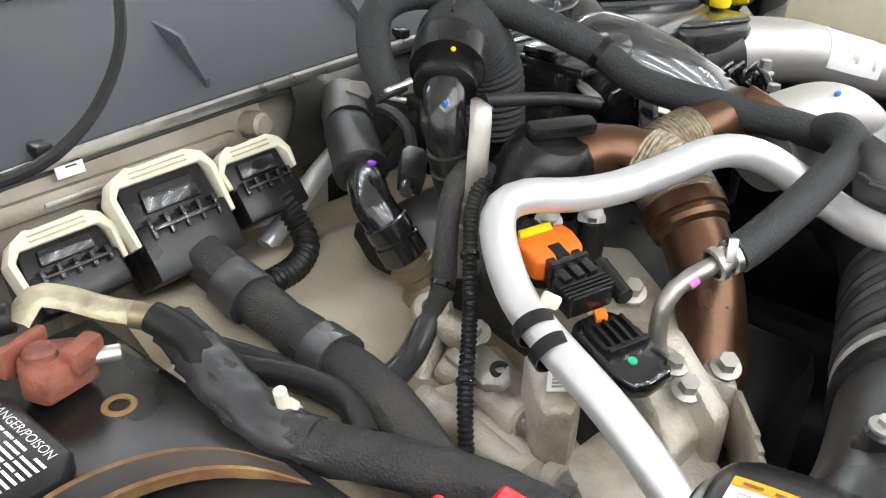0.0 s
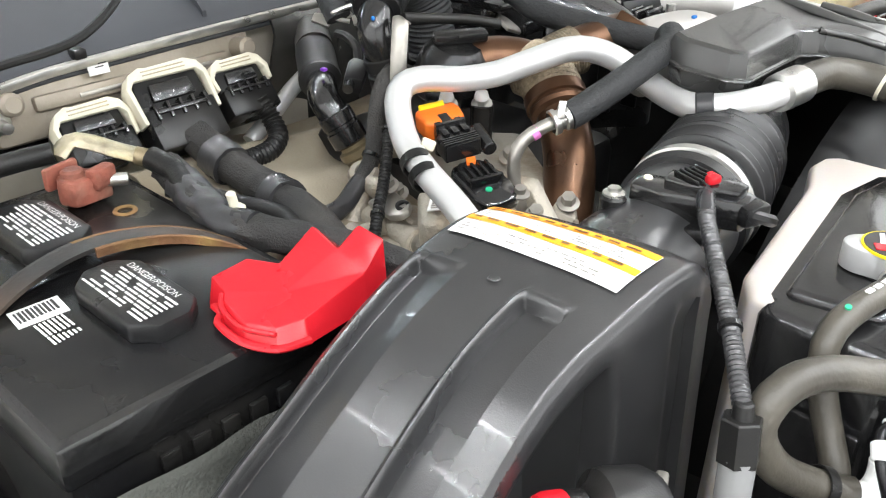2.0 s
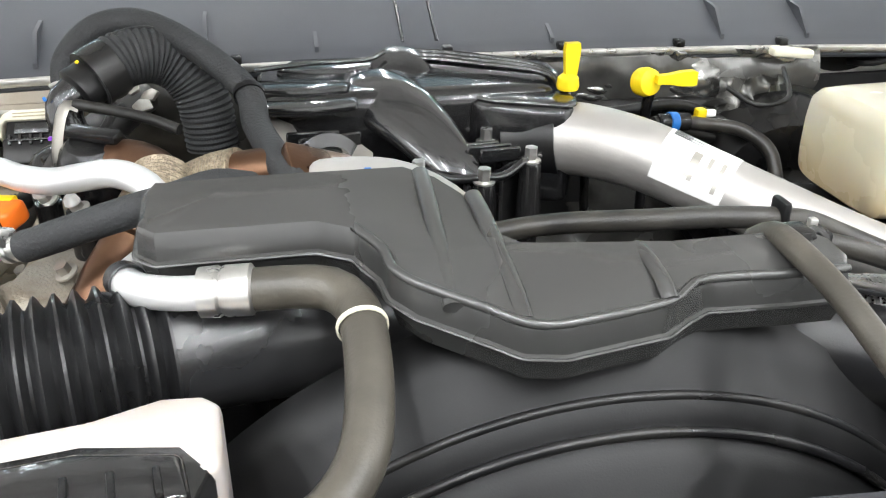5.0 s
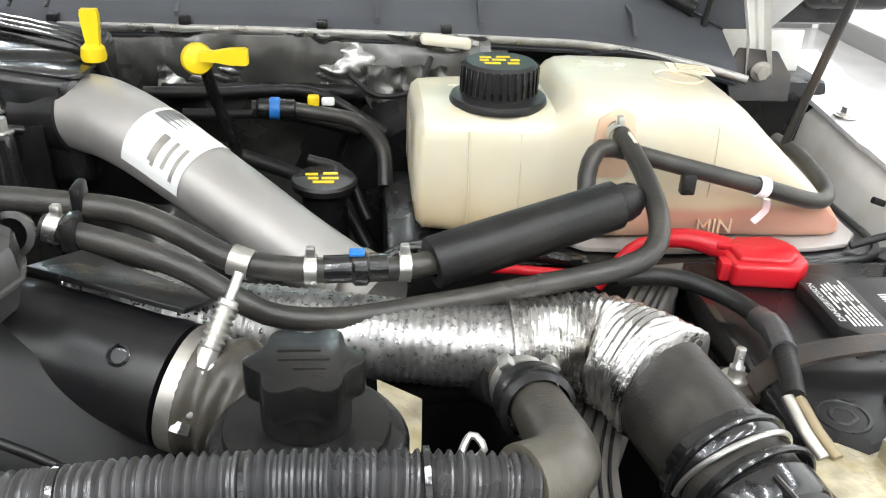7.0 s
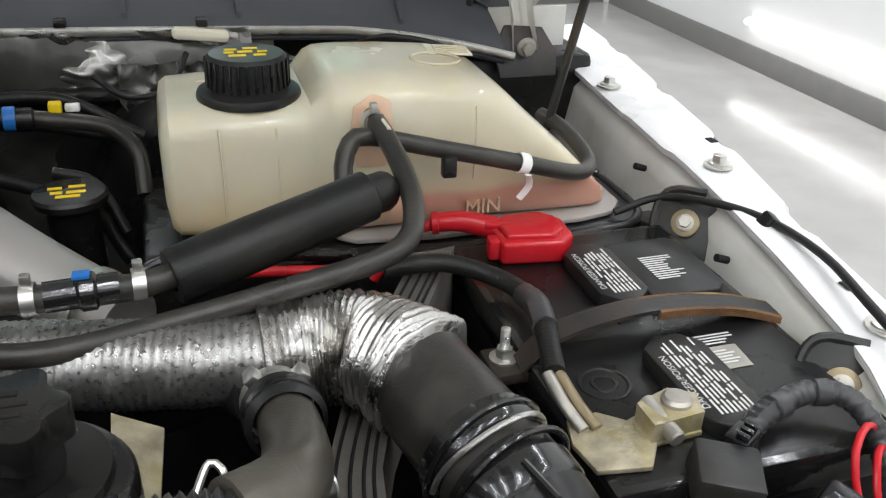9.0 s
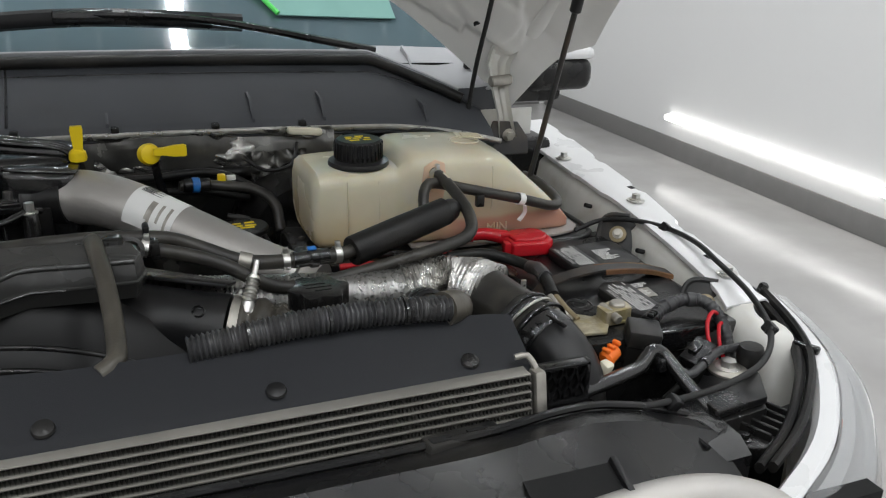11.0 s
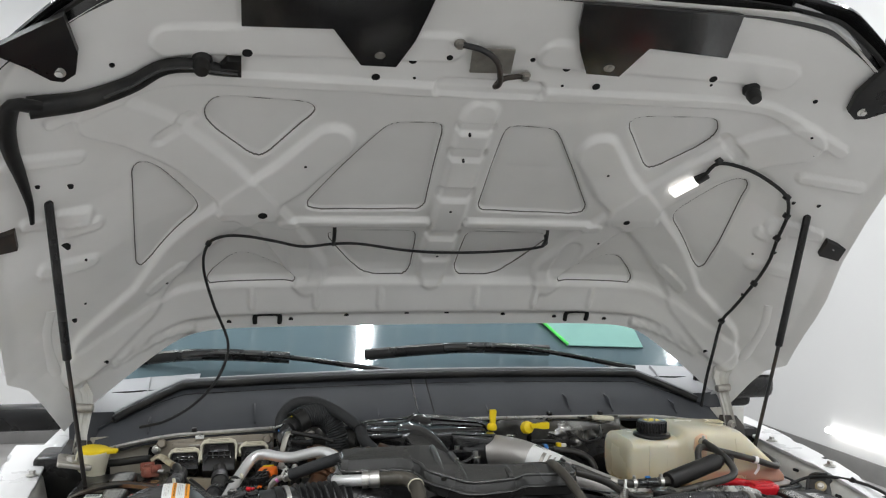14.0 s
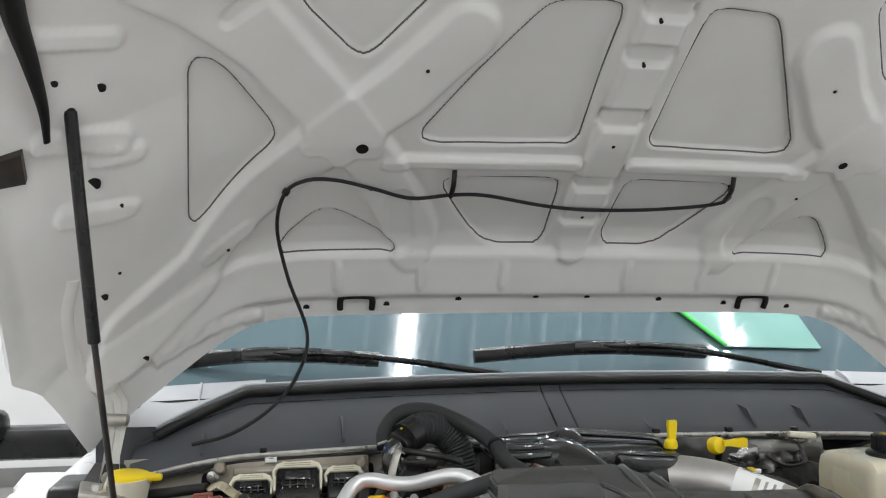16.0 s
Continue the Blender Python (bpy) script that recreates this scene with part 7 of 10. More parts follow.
part("runner", loft(B(), [[Vector(c_) + Vector((1, 0, 0)) * w_ * math.cos(a) + Vector((0, 0.50, 0.87)) * h_ * math.sin(a) for a in span(0, 2 * math.pi * 27 / 28, 27)] for c_, w_, h_ in (((-0.090, 0.196, 1.296), 0.022, 0.012), ((-0.085, 0.178, 1.304), 0.036, 0.024), ((-0.074, 0.152, 1.304), 0.041, 0.030), ((-0.058, 0.120, 1.296), 0.037, 0.029), ((-0.040, 0.088, 1.283), 0.030, 0.026), ((-0.023, 0.058, 1.267), 0.023, 0.021), ((-0.012, 0.040, 1.254), 0.016, 0.016), ((-0.008, 0.032, 1.245), 0.008, 0.008))]), runner_gloss, man, "sloping glossy runner", 60)
part("front_rail", tube(B(), [(-0.110, 0.070, 1.262), (-0.059, 0.046, 1.268), (-0.030, 0.034, 1.262), (-0.004, 0.018, 1.268), (0.018, 0.026, 1.266), (0.045, 0.047, 1.272), (0.060, 0.060, 1.268)], 0.0045, 10, 0.006), black_gloss, man)
part("front_wall", sheet(B(), lambda u, v: (u, 0.040 + 1.6 * (u + 0.006) ** 2 * 4 - 0.010 * math.cos((u + 0.004) * 60), v), span(-0.10, 0.070, 40), span(1.15, 1.264, 6), (0, 0.006, 0)), black, man)
for k in range(5):
    part("wall_rib", box(B(), (-0.085 + 0.034 * k, 0.046 - 0.016 * math.sin(k), 1.222), (0.004, 0.020, 0.075), 0.001, 1), black, man)
for x, y, z in ((-0.059, 0.045, 1.262), (-0.004, 0.017, 1.262), (0.048, 0.046, 1.268), (0.020, 0.106, 1.267)):
    part("boss", lathe(B(), (x, y, z - 0.06), (x, y, 2), [(0, 0), (0.0125, 0), (0.0115, 0.030), (0.0100, 0.058), (0.0085, 0.062), (0, 0.062)], 20), black_gloss, man)
    part("bolt", bolt(B(), (x, y, z + 0.002), (x, y, 2), 0.0062, 0.012, 0.0100), steel, man)
for k in range(3):
    part("lid_rim", tube(B(), [(-0.042 - 0.004 * k, 0.212 + 0.008 * k, 1.328 + 0.002 * k), (-0.012, 0.206 + 0.008 * k, 1.327 + 0.002 * k), (0.030, 0.180 + 0.009 * k, 1.327 + 0.002 * k), (0.080, 0.146 + 0.009 * k, 1.327 + 0.001 * k), (0.098 + 0.003 * k, 0.142 + 0.006 * k, 1.318), (0.104 + 0.003 * k, 0.140 + 0.006 * k, 1.300)], 0.0028, 8, 0.008), black_gloss, man)
part("lid_rim", tube(B(), [(-0.20, 0.200, 1.325), (-0.14, 0.200, 1.330), (-0.088, 0.196, 1.332), (-0.066, 0.204, 1.338)], 0.0028, 8, 0.008), black_gloss, man)
for x, y, l, r_ in ((-0.15, 0.098, 0.05, 0), (-0.135, 0.085, 0.06, 12), (0.004, 0.070, 0.040, 4), (0.012, 0.062, 0.044, 4), (0.020, 0.052, 0.040, 4)):
    part("rib", box(B(), (x, y, 1.286 - 0.010 * (x > -0.05)), (l, 0.0045, 0.014), 0.0015, 1, rot=(0, 0, r_)), black_gloss, man)
part("side_drum", lathe(B(), (-0.145, 0.080, 1.255), (-0.125, 0.040, 1.262), [(0, 0), (0.040, 0), (0.042, 0.004), (0.042, 0.012), (0.030, 0.016), (0.028, 0.010), (0, 0.010)], 34), black_gloss, man)
turbo = thing("turbo_elbow", "pale cast turbocharger outlet elbow", "turbocharger", (-0.08, -0.04, 1.2))
part("elbow", tube(B(), [(-0.165, -0.03, 1.275), (-0.13, -0.045, 1.283), (-0.095, -0.058, 1.282), (-0.062, -0.07, 1.264), (-0.045, -0.078, 1.235), (-0.04, -0.08, 1.19)], 0.036, 28), alu_pipe, turbo, "")
part("paint_dot", box(B(), (-0.118, -0.066, 1.318), (0.006, 0.004, 0.003), 0.001), blue, turbo)

# dipsticks, oil cap and the clutter before the firewall
d1 = thing("dipstick", "yellow upright dipstick handle on a black tube", "dipstick", (0.11, 0.13, 1.25))
part("handle", loft(B(), [[(0.1105 + k * sx, 0.127 + sy, z) for sx, sy in ((-1, -0.004), (1, -0.004), (1, 0.004), (-1, 0.004))] for k, z in ((0.0055, 1.322), (0.0062, 1.332), (0.0075, 1.345), (0.0080, 1.354), (0.0070, 1.359))]), yellow, d1)
part("stopper", lathe(B(), (0.109, 0.128, 1.312), (0.110, 0.127, 2), [(0, 0), (0.0105, 0), (0.0118, 0.004), (0.0105, 0.012), (0.006, 0.016), (0, 0.016)], 20), yellow, d1)
part("tube", tube(B(), [(0.107, 0.131, 1.322), (0.118, 0.145, 1.28), (0.15, 0.17, 1.22), (0.16, 0.18, 1.15)], 0.0052, 10), black, d1)
d2 = thing("dipstick", "yellow dipstick with a round knob and level flat handle", "dipstick", (0.21, 0.14, 1.25))
part("knob", lathe(B(), (0.197, 0.150, 1.309), (0.205, 0.122, 1.315), [(0, -0.004), (0.008, -0.004), (0.0145, 0.002), (0.0155, 0.010), (0.0135, 0.018), (0.006, 0.021), (0, 0.021)], 24), yellow, d2)
part("handle", loft(B(), [[(x, 0.128 + a, 1.317 + b * h) for a, b in ((-0.004, -1), (0.004, -1), (0.004, 1), (-0.004, 1))] for x, h in ((0.205, 0.0045), (0.218, 0.0050), (0.232, 0.0075), (0.246, 0.0080), (0.249, 0.0065))]), yellow, d2)
part("tube", tube(B(), [(0.206, 0.141, 1.302), (0.21, 0.155, 1.27), (0.225, 0.175, 1.2), (0.23, 0.18, 1.13)], 0.006, 10), black, d2)
oil = thing("oil_cap", "dark oil filler cap with worn yellow print", "filler cap", (0.318, 0.085, 1.19))
part("cap", lathe(B(), (0.318, 0.085, 1.198), (0.318, 0.085, 2), [(0, 0), (0.024, 0), (0.026, 0.004), (0.031, 0.006), (0.032, 0.012), (0.030, 0.015), (0.026, 0.0155), (0, 0.0155)], 30), black, oil)
for dx, dy, w in ((-0.012, 0.006, 0.012), (0.006, 0.008, 0.014), (-0.010, -0.004, 0.010), (0.006, -0.004, 0.016), (0.0, -0.013, 0.02)):
    part("cap_print", box(B(), (0.318 + dx, 0.085 + dy, 1.2138), (w, 0.005, 0.0006)), yellow, oil)
part("neck", rod(B(), (0.318, 0.085, 1.12), (0.318, 0.085, 1.199), 0.022, seg=24), black, oil)
fl = hose("fuel_hose", "black fuel hose with a blue and yellow quick connector", [(0.24, 0.195, 1.245), (0.27, 0.198, 1.244), (0.31, 0.20, 1.238), (0.35, 0.19, 1.232), (0.375, 0.165, 1.215), (0.378, 0.14, 1.18)], 0.008, hose_black)
part("connector", rod(B(), (0.245, 0.193, 1.246), (0.285, 0.196, 1.244), 0.0105, seg=16, edge=0.002), black, fl)
part("blue_band", lathe(B(), (0.258, 0.194, 1.2455), (0.285, 0.196, 1.244), [(0.0106, 0), (0.0118, 0.001), (0.0118, 0.010), (0.0106, 0.011)], 18), blue, fl)
part("yellow_lock", box(B(), (0.303, 0.205, 1.250), (0.012, 0.012, 0.012), 0.002), yellow, fl, "small yellow lock tab")
part("white_tag", box(B(), (0.318, 0.21, 1.248), (0.014, 0.008, 0.008), 0.002), paper, fl)
for k, pts in enumerate(([(0.13, 0.20, 1.26), (0.20, 0.215, 1.255), (0.30, 0.235, 1.25), (0.38, 0.22, 1.21)], [(0.14, 0.16, 1.23), (0.22, 0.18, 1.20), (0.32, 0.15, 1.17), (0.36, 0.12, 1.12)], [(0.16, 0.235, 1.225), (0.27, 0.245, 1.22), (0.35, 0.25, 1.20)], [(0.30, 0.14, 1.21), (0.335, 0.13, 1.20), (0.36, 0.10, 1.16)], [(0.34, 0.22, 1.275), (0.37, 0.20, 1.258), (0.41, 0.20, 1.265), (0.43, 0.25, 1.285)])):
    hose("wiring_loom", "thin black wiring loom before the firewall", pts, (0.006, 0.008, 0.006, 0.005, 0.003)[k], rubber, "wiring loom")
boo = thing("brake_booster", "round black brake booster on the firewall", "brake booster", (0.44, 0.28, 1.1))
part("drum", lathe(B(), (0.45, 0.31, 1.13), (0.43, 0.12, 1.135), [(0, 0), (0.118, 0), (0.122, 0.03), (0.118, 0.06), (0.10, 0.085), (0.09, 0.095), (0, 0.10)], 50), black, boo)
part("rim", lathe(B(), (0.446, 0.275, 1.131), (0.43, 0.12, 1.135), [(0.119, 0), (0.127, 0.002), (0.127, 0.008), (0.119, 0.010)], 50), black_gloss, boo)
wsh = thing("foil_wrap", "bundle of crinkled dull grey foil insulation by the firewall", "insulation", (0.36, 0.25, 1.22))
part("roll", sheet(B(), lambda u, v: (u, 0.290 + 0.006 * math.sin(v * 3.1) + 0.016 * noise.noise(Vector((u * 16, v * 2.2, 2))) - 0.010 * abs(noise.noise(Vector((u * 34, v * 5, 7)))), 1.302 - 0.062 * v), span(0.125, 0.50, 110), span(0, 1, 22), (0, 0.002, 0)), foil_bright, wsh, "crinkled silver foil sheet", 70)
part("pale_clip", box(B(), (0.447, 0.266, 1.300), (0.058, 0.016, 0.012), 0.005, rot=(0, 6, 0)), bone, wsh, "pale moulded clip")
part("seam_strip", tube(B(), [(0.13, 0.283, 1.236), (0.22, 0.277, 1.240), (0.33, 0.279, 1.238), (0.42, 0.275, 1.238)], 0.008, 10, 0.008, wob=0.002), rubber, wsh, "dark trim along the foil's lower edge")
part("drape", sheet(B(), lambda u, v: (0.36 + 0.09 * u + 0.012 * noise.noise(Vector((u * 5, v * 6, 1))), 0.27 + 0.018 * noise.noise(Vector((u * 7, v * 7, 5))), 1.27 - 0.13 * v), span(0, 1, 26), span(0, 1, 30), (0, 0.002, 0)), foil_dull, wsh, "", 70)

fp = thing("firewall_harness", "bundle of thin black wires through the firewall opening", "wiring loom", (0.6, 0.33, 1.26))
for k in range(4):
    part("wire", tube(B(), [(0.585 + 0.006 * k, 0.345, 1.262), (0.60 + 0.01 * k, 0.31, 1.268 + 0.004 * k), (0.645 + 0.01 * k, 0.285, 1.285 - 0.003 * k), (0.71, 0.275 + 0.008 * k, 1.275), (0.75, 0.27, 1.25)], 0.004, 8), wire, fp)

# hoses over the turbo
main = hose("crossover_hose", "thick ribbed black hose arching over the turbo", [(-0.375, 0.165, 1.322), (-0.372, 0.185, 1.348), (-0.345, 0.205, 1.372), (-0.30, 0.195, 1.378), (-0.25, 0.15, 1.362), (-0.207, 0.10, 1.335), (-0.200, 0.06, 1.316), (-0.186, 0.0, 1.308), (-0.172, -0.055, 1.303), (-0.165, -0.085, 1.298)], 0.0125, hose_woven)
band(main, (-0.205, 0.095, 1.333), (-0.20, 0.06, 1.316), 0.0125, 0.006, black, False, "seam_band")
coupl = hose("turbo_drain_hose", "convoluted black hose bending down into the valley", [(-0.345, 0.140, 1.340), (-0.315, 0.160, 1.353), (-0.285, 0.172, 1.350), (-0.262, 0.172, 1.332), (-0.250, 0.168, 1.305), (-0.246, 0.165, 1.26)], 0.0255, hose_woven, rib=0.0011, pitch=0.0055, seg=30)
part("end_cuff", tube(B(), [(-0.345, 0.140, 1.340), (-0.335, 0.147, 1.345), (-0.326, 0.153, 1.349)], 0.0272, 30, 0.004), black, coupl, "smooth cuff")
part("moulding_seam", tube(B(), [(-0.326, 0.153, 1.3765), (-0.305, 0.166, 1.3795), (-0.285, 0.172, 1.3765), (-0.266, 0.173, 1.363)], 0.0014, 6, 0.006), rubber, coupl)
e2 = thing("black_elbow", "glossy black plastic elbow fitting with a taped collar", "hose fitting", (-0.36, 0.115, 1.25))
part("collar", lathe(B(), (-0.326, 0.154, 1.350), (-0.366, 0.126, 1.326), [(0.0195, 0), (0.0225, 0.001), (0.0225, 0.010), (0.0215, 0.011), (0.0215, 0.034), (0.0225, 0.036), (0.0225, 0.042), (0.018, 0.045), (0, 0.046)], 28), black, e2)
part("collar_dot", rod(B(), (-0.352, 0.130, 1.3585), (-0.3526, 0.1294, 1.3597), 0.0018, seg=10), yellow, e2, "yellow paint dot")
part("bend", tube(B(), [(-0.352, 0.136, 1.335), (-0.366, 0.126, 1.326), (-0.370, 0.122, 1.312), (-0.365, 0.119, 1.295), (-0.358, 0.117, 1.275), (-0.354, 0.116, 1.262)], 0.0160, 24), black_gloss, e2)
part("sleeve", lathe(B(), (-0.365, 0.119, 1.295), (-0.354, 0.116, 1.255), [(0.0160, 0), (0.0178, 0.001), (0.0178, 0.012), (0.0166, 0.013), (0.0166, 0.017), (0.0182, 0.018), (0.0182, 0.036), (0.015, 0.040)], 26), black, e2)
part("mark", box(B(), (-0.381, 0.112, 1.332), (0.003, 0.003, 0.004), 0.001, rot=(0, -20, 10)), blue, e2, "pale blue paint mark")
part("spring_clip", tube(B(), [(-0.372, 0.150, 1.336), (-0.385, 0.160, 1.330), (-0.378, 0.172, 1.322), (-0.366, 0.160, 1.318)], 0.0022, 8), steel, e2)
e1 = thing("heater_elbow", "glossy black plastic elbow on a brass fitting", "hose fitting", (-0.40, 0.14, 1.2))
part("socket", lathe(B(), (-0.330, 0.262, 1.276), (-0.388, 0.180, 1.252), [(0, 0), (0.015, 0), (0.019, 0.006), (0.0195, 0.030), (0.0205, 0.034), (0.0205, 0.078), (0.0215, 0.080), (0.0215, 0.087), (0.018, 0.090), (0, 0.092)], 28), black_dusty, e1, "dusty black hose socket")
part("hose_nose", tube(B(), [(-0.318, 0.275, 1.281), (-0.332, 0.258, 1.278), (-0.345, 0.240, 1.272)], 0.0165, 20, r_end=0.0195), hose_black, e1)
part("bend", tube(B(), [(-0.380, 0.190, 1.254), (-0.394, 0.172, 1.255), (-0.404, 0.158, 1.251), (-0.404, 0.147, 1.240), (-0.401, 0.138, 1.226), (-0.397, 0.131, 1.214)], 0.0150, 24), black_gloss, e1)
part("sleeve", lathe(B(), (-0.404, 0.146, 1.241), (-0.396, 0.130, 1.212), [(0.0150, 0), (0.0172, 0.001), (0.0172, 0.012), (0.0162, 0.013), (0.0162, 0.016), (0.0178, 0.017), (0.0178, 0.032), (0.015, 0.034), (0, 0.034)], 26), black_gloss, e1)
part("brass_fitting", lathe(B(), (-0.397, 0.132, 1.216), (-0.389, 0.118, 1.188), [(0, 0), (0.0135, 0), (0.0135, 0.008), (0.0175, 0.010), (0.0175, 0.017), (0.0150, 0.019), (0.0150, 0.026), (0.019, 0.030), (0.021, 0.036), (0, 0.036)], 26), brass, e1, "dull brass pipe fitting")
part("paint_dot", box(B(), (-0.396, 0.166, 1.277), (0.005, 0.006, 0.003), 0.001), M("purple_paint", (0.2, 0.03, 0.5), 0.4), e1)
jun = thing("sensor_plug", "small black sensor plug beside the elbow", "connector", (-0.37, 0.14, 1.25))
part("body", prism(B(), [(-0.020, -0.009), (0.012, -0.010), (0.020, -0.006), (0.020, 0.006), (0.012, 0.010), (-0.020, 0.009)], 0.016, pose(-0.372, 0.150, 1.262, 12, -10, 38), 0.002), black, jun)
part("pin", rod(B(), (-0.390, 0.137, 1.268), (-0.398, 0.131, 1.266), 0.005, seg=12), black_gloss, jun)
part("wire", tube(B(), [(-0.356, 0.162, 1.272), (-0.345, 0.175, 1.285), (-0.340, 0.195, 1.292), (-0.335, 0.215, 1.290)], 0.0045, 8), rubber, jun)
gl_ = thing("heat_fitting", "cluster of tarnished brass pipe fittings below the firewall", "fitting", (-0.335, 0.26, 1.28))
part("collar", lathe(B(), (-0.322, 0.280, 1.285), (-0.338, 0.252, 1.281), [(0.004, 0), (0.009, 0), (0.010, 0.006), (0.008, 0.008), (0.008, 0.014), (0.010, 0.016), (0.010, 0.022), (0.004, 0.024)], 22), brass, gl_)
for x_, y_, z_ in ((-0.322, 0.222, 1.306), (-0.305, 0.210, 1.300), (-0.338, 0.235, 1.300), (-0.312, 0.188, 1.296)):
    part("bracket_tab", prism(B(), [(-0.010, -0.005), (0.008, -0.007), (0.012, 0.003), (0.002, 0.008), (-0.009, 0.005)], 0.004, pose(x_, y_, z_, 40, 20 * math.sin(x_ * 90), 60 * math.cos(y_ * 70)), 0.001), steel_dull, gl_)
hose("alloy_stub_pipe", "short bare aluminium pipe behind the elbow", [(-0.345, 0.258, 1.240), (-0.366, 0.258, 1.228), (-0.395, 0.254, 1.210), (-0.43, 0.25, 1.190)], 0.0085, alu, "pipe", seg=16)
ret = hose("return_hose", "thin brown-black rubber hose curling round the brass fitting", [(-0.352, 0.070, 1.262), (-0.360, 0.088, 1.282), (-0.372, 0.100, 1.284), (-0.386, 0.100, 1.268), (-0.402, 0.090, 1.245), (-0.418, 0.078, 1.222), (-0.440, 0.072, 1.204), (-0.466, 0.066, 1.192), (-0.492, 0.062, 1.190), (-0.515, 0.075, 1.192)], 0.0080, loom)
part("tie", lathe(B(), (-0.418, 0.078, 1.222), (-0.440, 0.072, 1.204), [(0.008, 0), (0.0096, 0.0005), (0.0096, 0.004), (0.008, 0.0045)], 16), black_gloss, ret)
part("tape_wrap", tube(B(), [(-0.440, 0.072, 1.204), (-0.466, 0.066, 1.192), (-0.492, 0.062, 1.190)], 0.0092, 14, 0.004, wob=0.001), tape_shiny, ret, "crinkled tape")
vcon = thing("sensor_fitting", "brass and steel sensor fitting on the engine", "sensor", (-0.355, 0.09, 1.22))
part("stem", lathe(B(), (-0.369, 0.100, 1.203), (-0.369, 0.100, 2), [(0, 0), (0.014, 0), (0.014, 0.03), (0.0165, 0.032), (0.0165, 0.042), (0.013, 0.044), (0.013, 0.055), (0.0155, 0.057), (0.0155, 0.063), (0, 0.065)], 22), ecm_metal, vcon)
vac = thing("vacuum_actuator", "domed black plastic actuator beside the turbo", "actuator", (-0.335, 0.055, 1.25))
part("dome", lathe(B(), (-0.333, 0.062, 1.266), (-0.337, 0.045, 1.34), [(0, 0), (0.034, 0), (0.038, 0.004), (0.038, 0.014), (0.035, 0.018), (0.034, 0.028), (0.029, 0.040), (0.022, 0.047), (0, 0.049)], 36), black, vac)
part("cap_ridge", box(B(), (-0.333, 0.05, 1.3185), (0.05, 0.014, 0.010), 0.003, rot=(12, 0, -30)), black, vac)
part("strap", tube(B(), [(-0.375, 0.088, 1.256), (-0.374, 0.088, 1.29), (-0.366, 0.093, 1.322), (-0.36, 0.098, 1.33), (-0.352, 0.10, 1.327)], 0.0075, 10, 0.006, flat=0.25), steel_dull, vac, "pale stamped metal strap")
part("vacuum_pipe", tube(B(), [(-0.355, 0.10, 1.330), (-0.32, 0.09, 1.325), (-0.29, 0.075, 1.321), (-0.265, 0.06, 1.315)], 0.005, 10), rubber, vac)
for k, (x, y, z) in enumerate(((-0.185, 0.112, 1.288), (-0.118, 0.082, 1.27))):
    tb_ = thing("metal_bracket", "bright pressed-steel bracket beside the turbo", "bracket", (x, y, z - 0.03), "turbo brackets")
    part("plate", prism(B(), [(-0.024, -0.006), (-0.016, 0.012), (0.004, 0.018), (0.020, 0.010), (0.024, -0.008), (0.010, -0.014)], 0.004, pose(x, y, z, 35, 12, 25 - 40 * k), 0.001), steel_dull, tb_)

# the aluminium coolant pipe and the hose beside it
silver = thing("coolant_pipe", "bright aluminium coolant pipe winding across the engine", "pipe", (-0.4, -0.02, 1.2))
sp = [(-0.516, -0.172, 1.205), (-0.502, -0.132, 1.228), (-0.487, -0.088, 1.246), (-0.472, -0.037, 1.260), (-0.463, -0.011, 1.269), (-0.452, 0.008, 1.280), (-0.441, 0.022, 1.292), (-0.427, 0.029, 1.300), (-0.409, 0.024, 1.303), (-0.384, 0.006, 1.301), (-0.358, -0.011, 1.303), (-0.332, -0.029, 1.312), (-0.306, -0.045, 1.320), (-0.287, -0.058, 1.319), (-0.273, -0.073, 1.312), (-0.266, -0.090, 1.302), (-0.268, -0.112, 1.294), (-0.278, -0.138, 1.291), (-0.286, -0.160, 1.293), (-0.280, -0.182, 1.297), (-0.257, -0.200, 1.301), (-0.225, -0.208, 1.303)]
part("pipe", tube(B(), sp, 0.0108, 24), alu, silver)
for p, q in (((-0.4715, -0.028, 1.2625), (-0.463, -0.011, 1.269)), ((-0.4775, -0.043, 1.2575), (-0.4715, -0.028, 1.2625))):
    band(silver, p, q, 0.0108, 0.008, rubber, False, "rubber_band")
part("tie_tail", box(B(), (-0.458, -0.028, 1.274), (0.005, 0.011, 0.008), 0.0015, rot=(20, 0, 30)), bone, silver)
part("tape_wrap", lathe(B(), (-0.2860, -0.168, 1.2945), (-0.281, -0.178, 1.2965), [(0.0115, -0.007), (0.0125, -0.006), (0.0125, 0.006), (0.0115, 0.007)], 20), tape_shiny, silver, "black tape")
part("tape_tail", box(B(), (-0.292, -0.178, 1.280), (0.014, 0.003, 0.03), 0.001, rot=(15, 0, -20)), tape_shiny, silver)
part("crimp", lathe(B(), (-0.238, -0.2050, 1.3025), (-0.200, -0.2105, 1.3045), [(0.011, 0), (0.0155, 0.001), (0.016, 0.012), (0.0145, 0.014), (0.016, 0.017), (0.016, 0.032), (0.013, 0.034)], 26), steel, silver, "bright crimped collar")
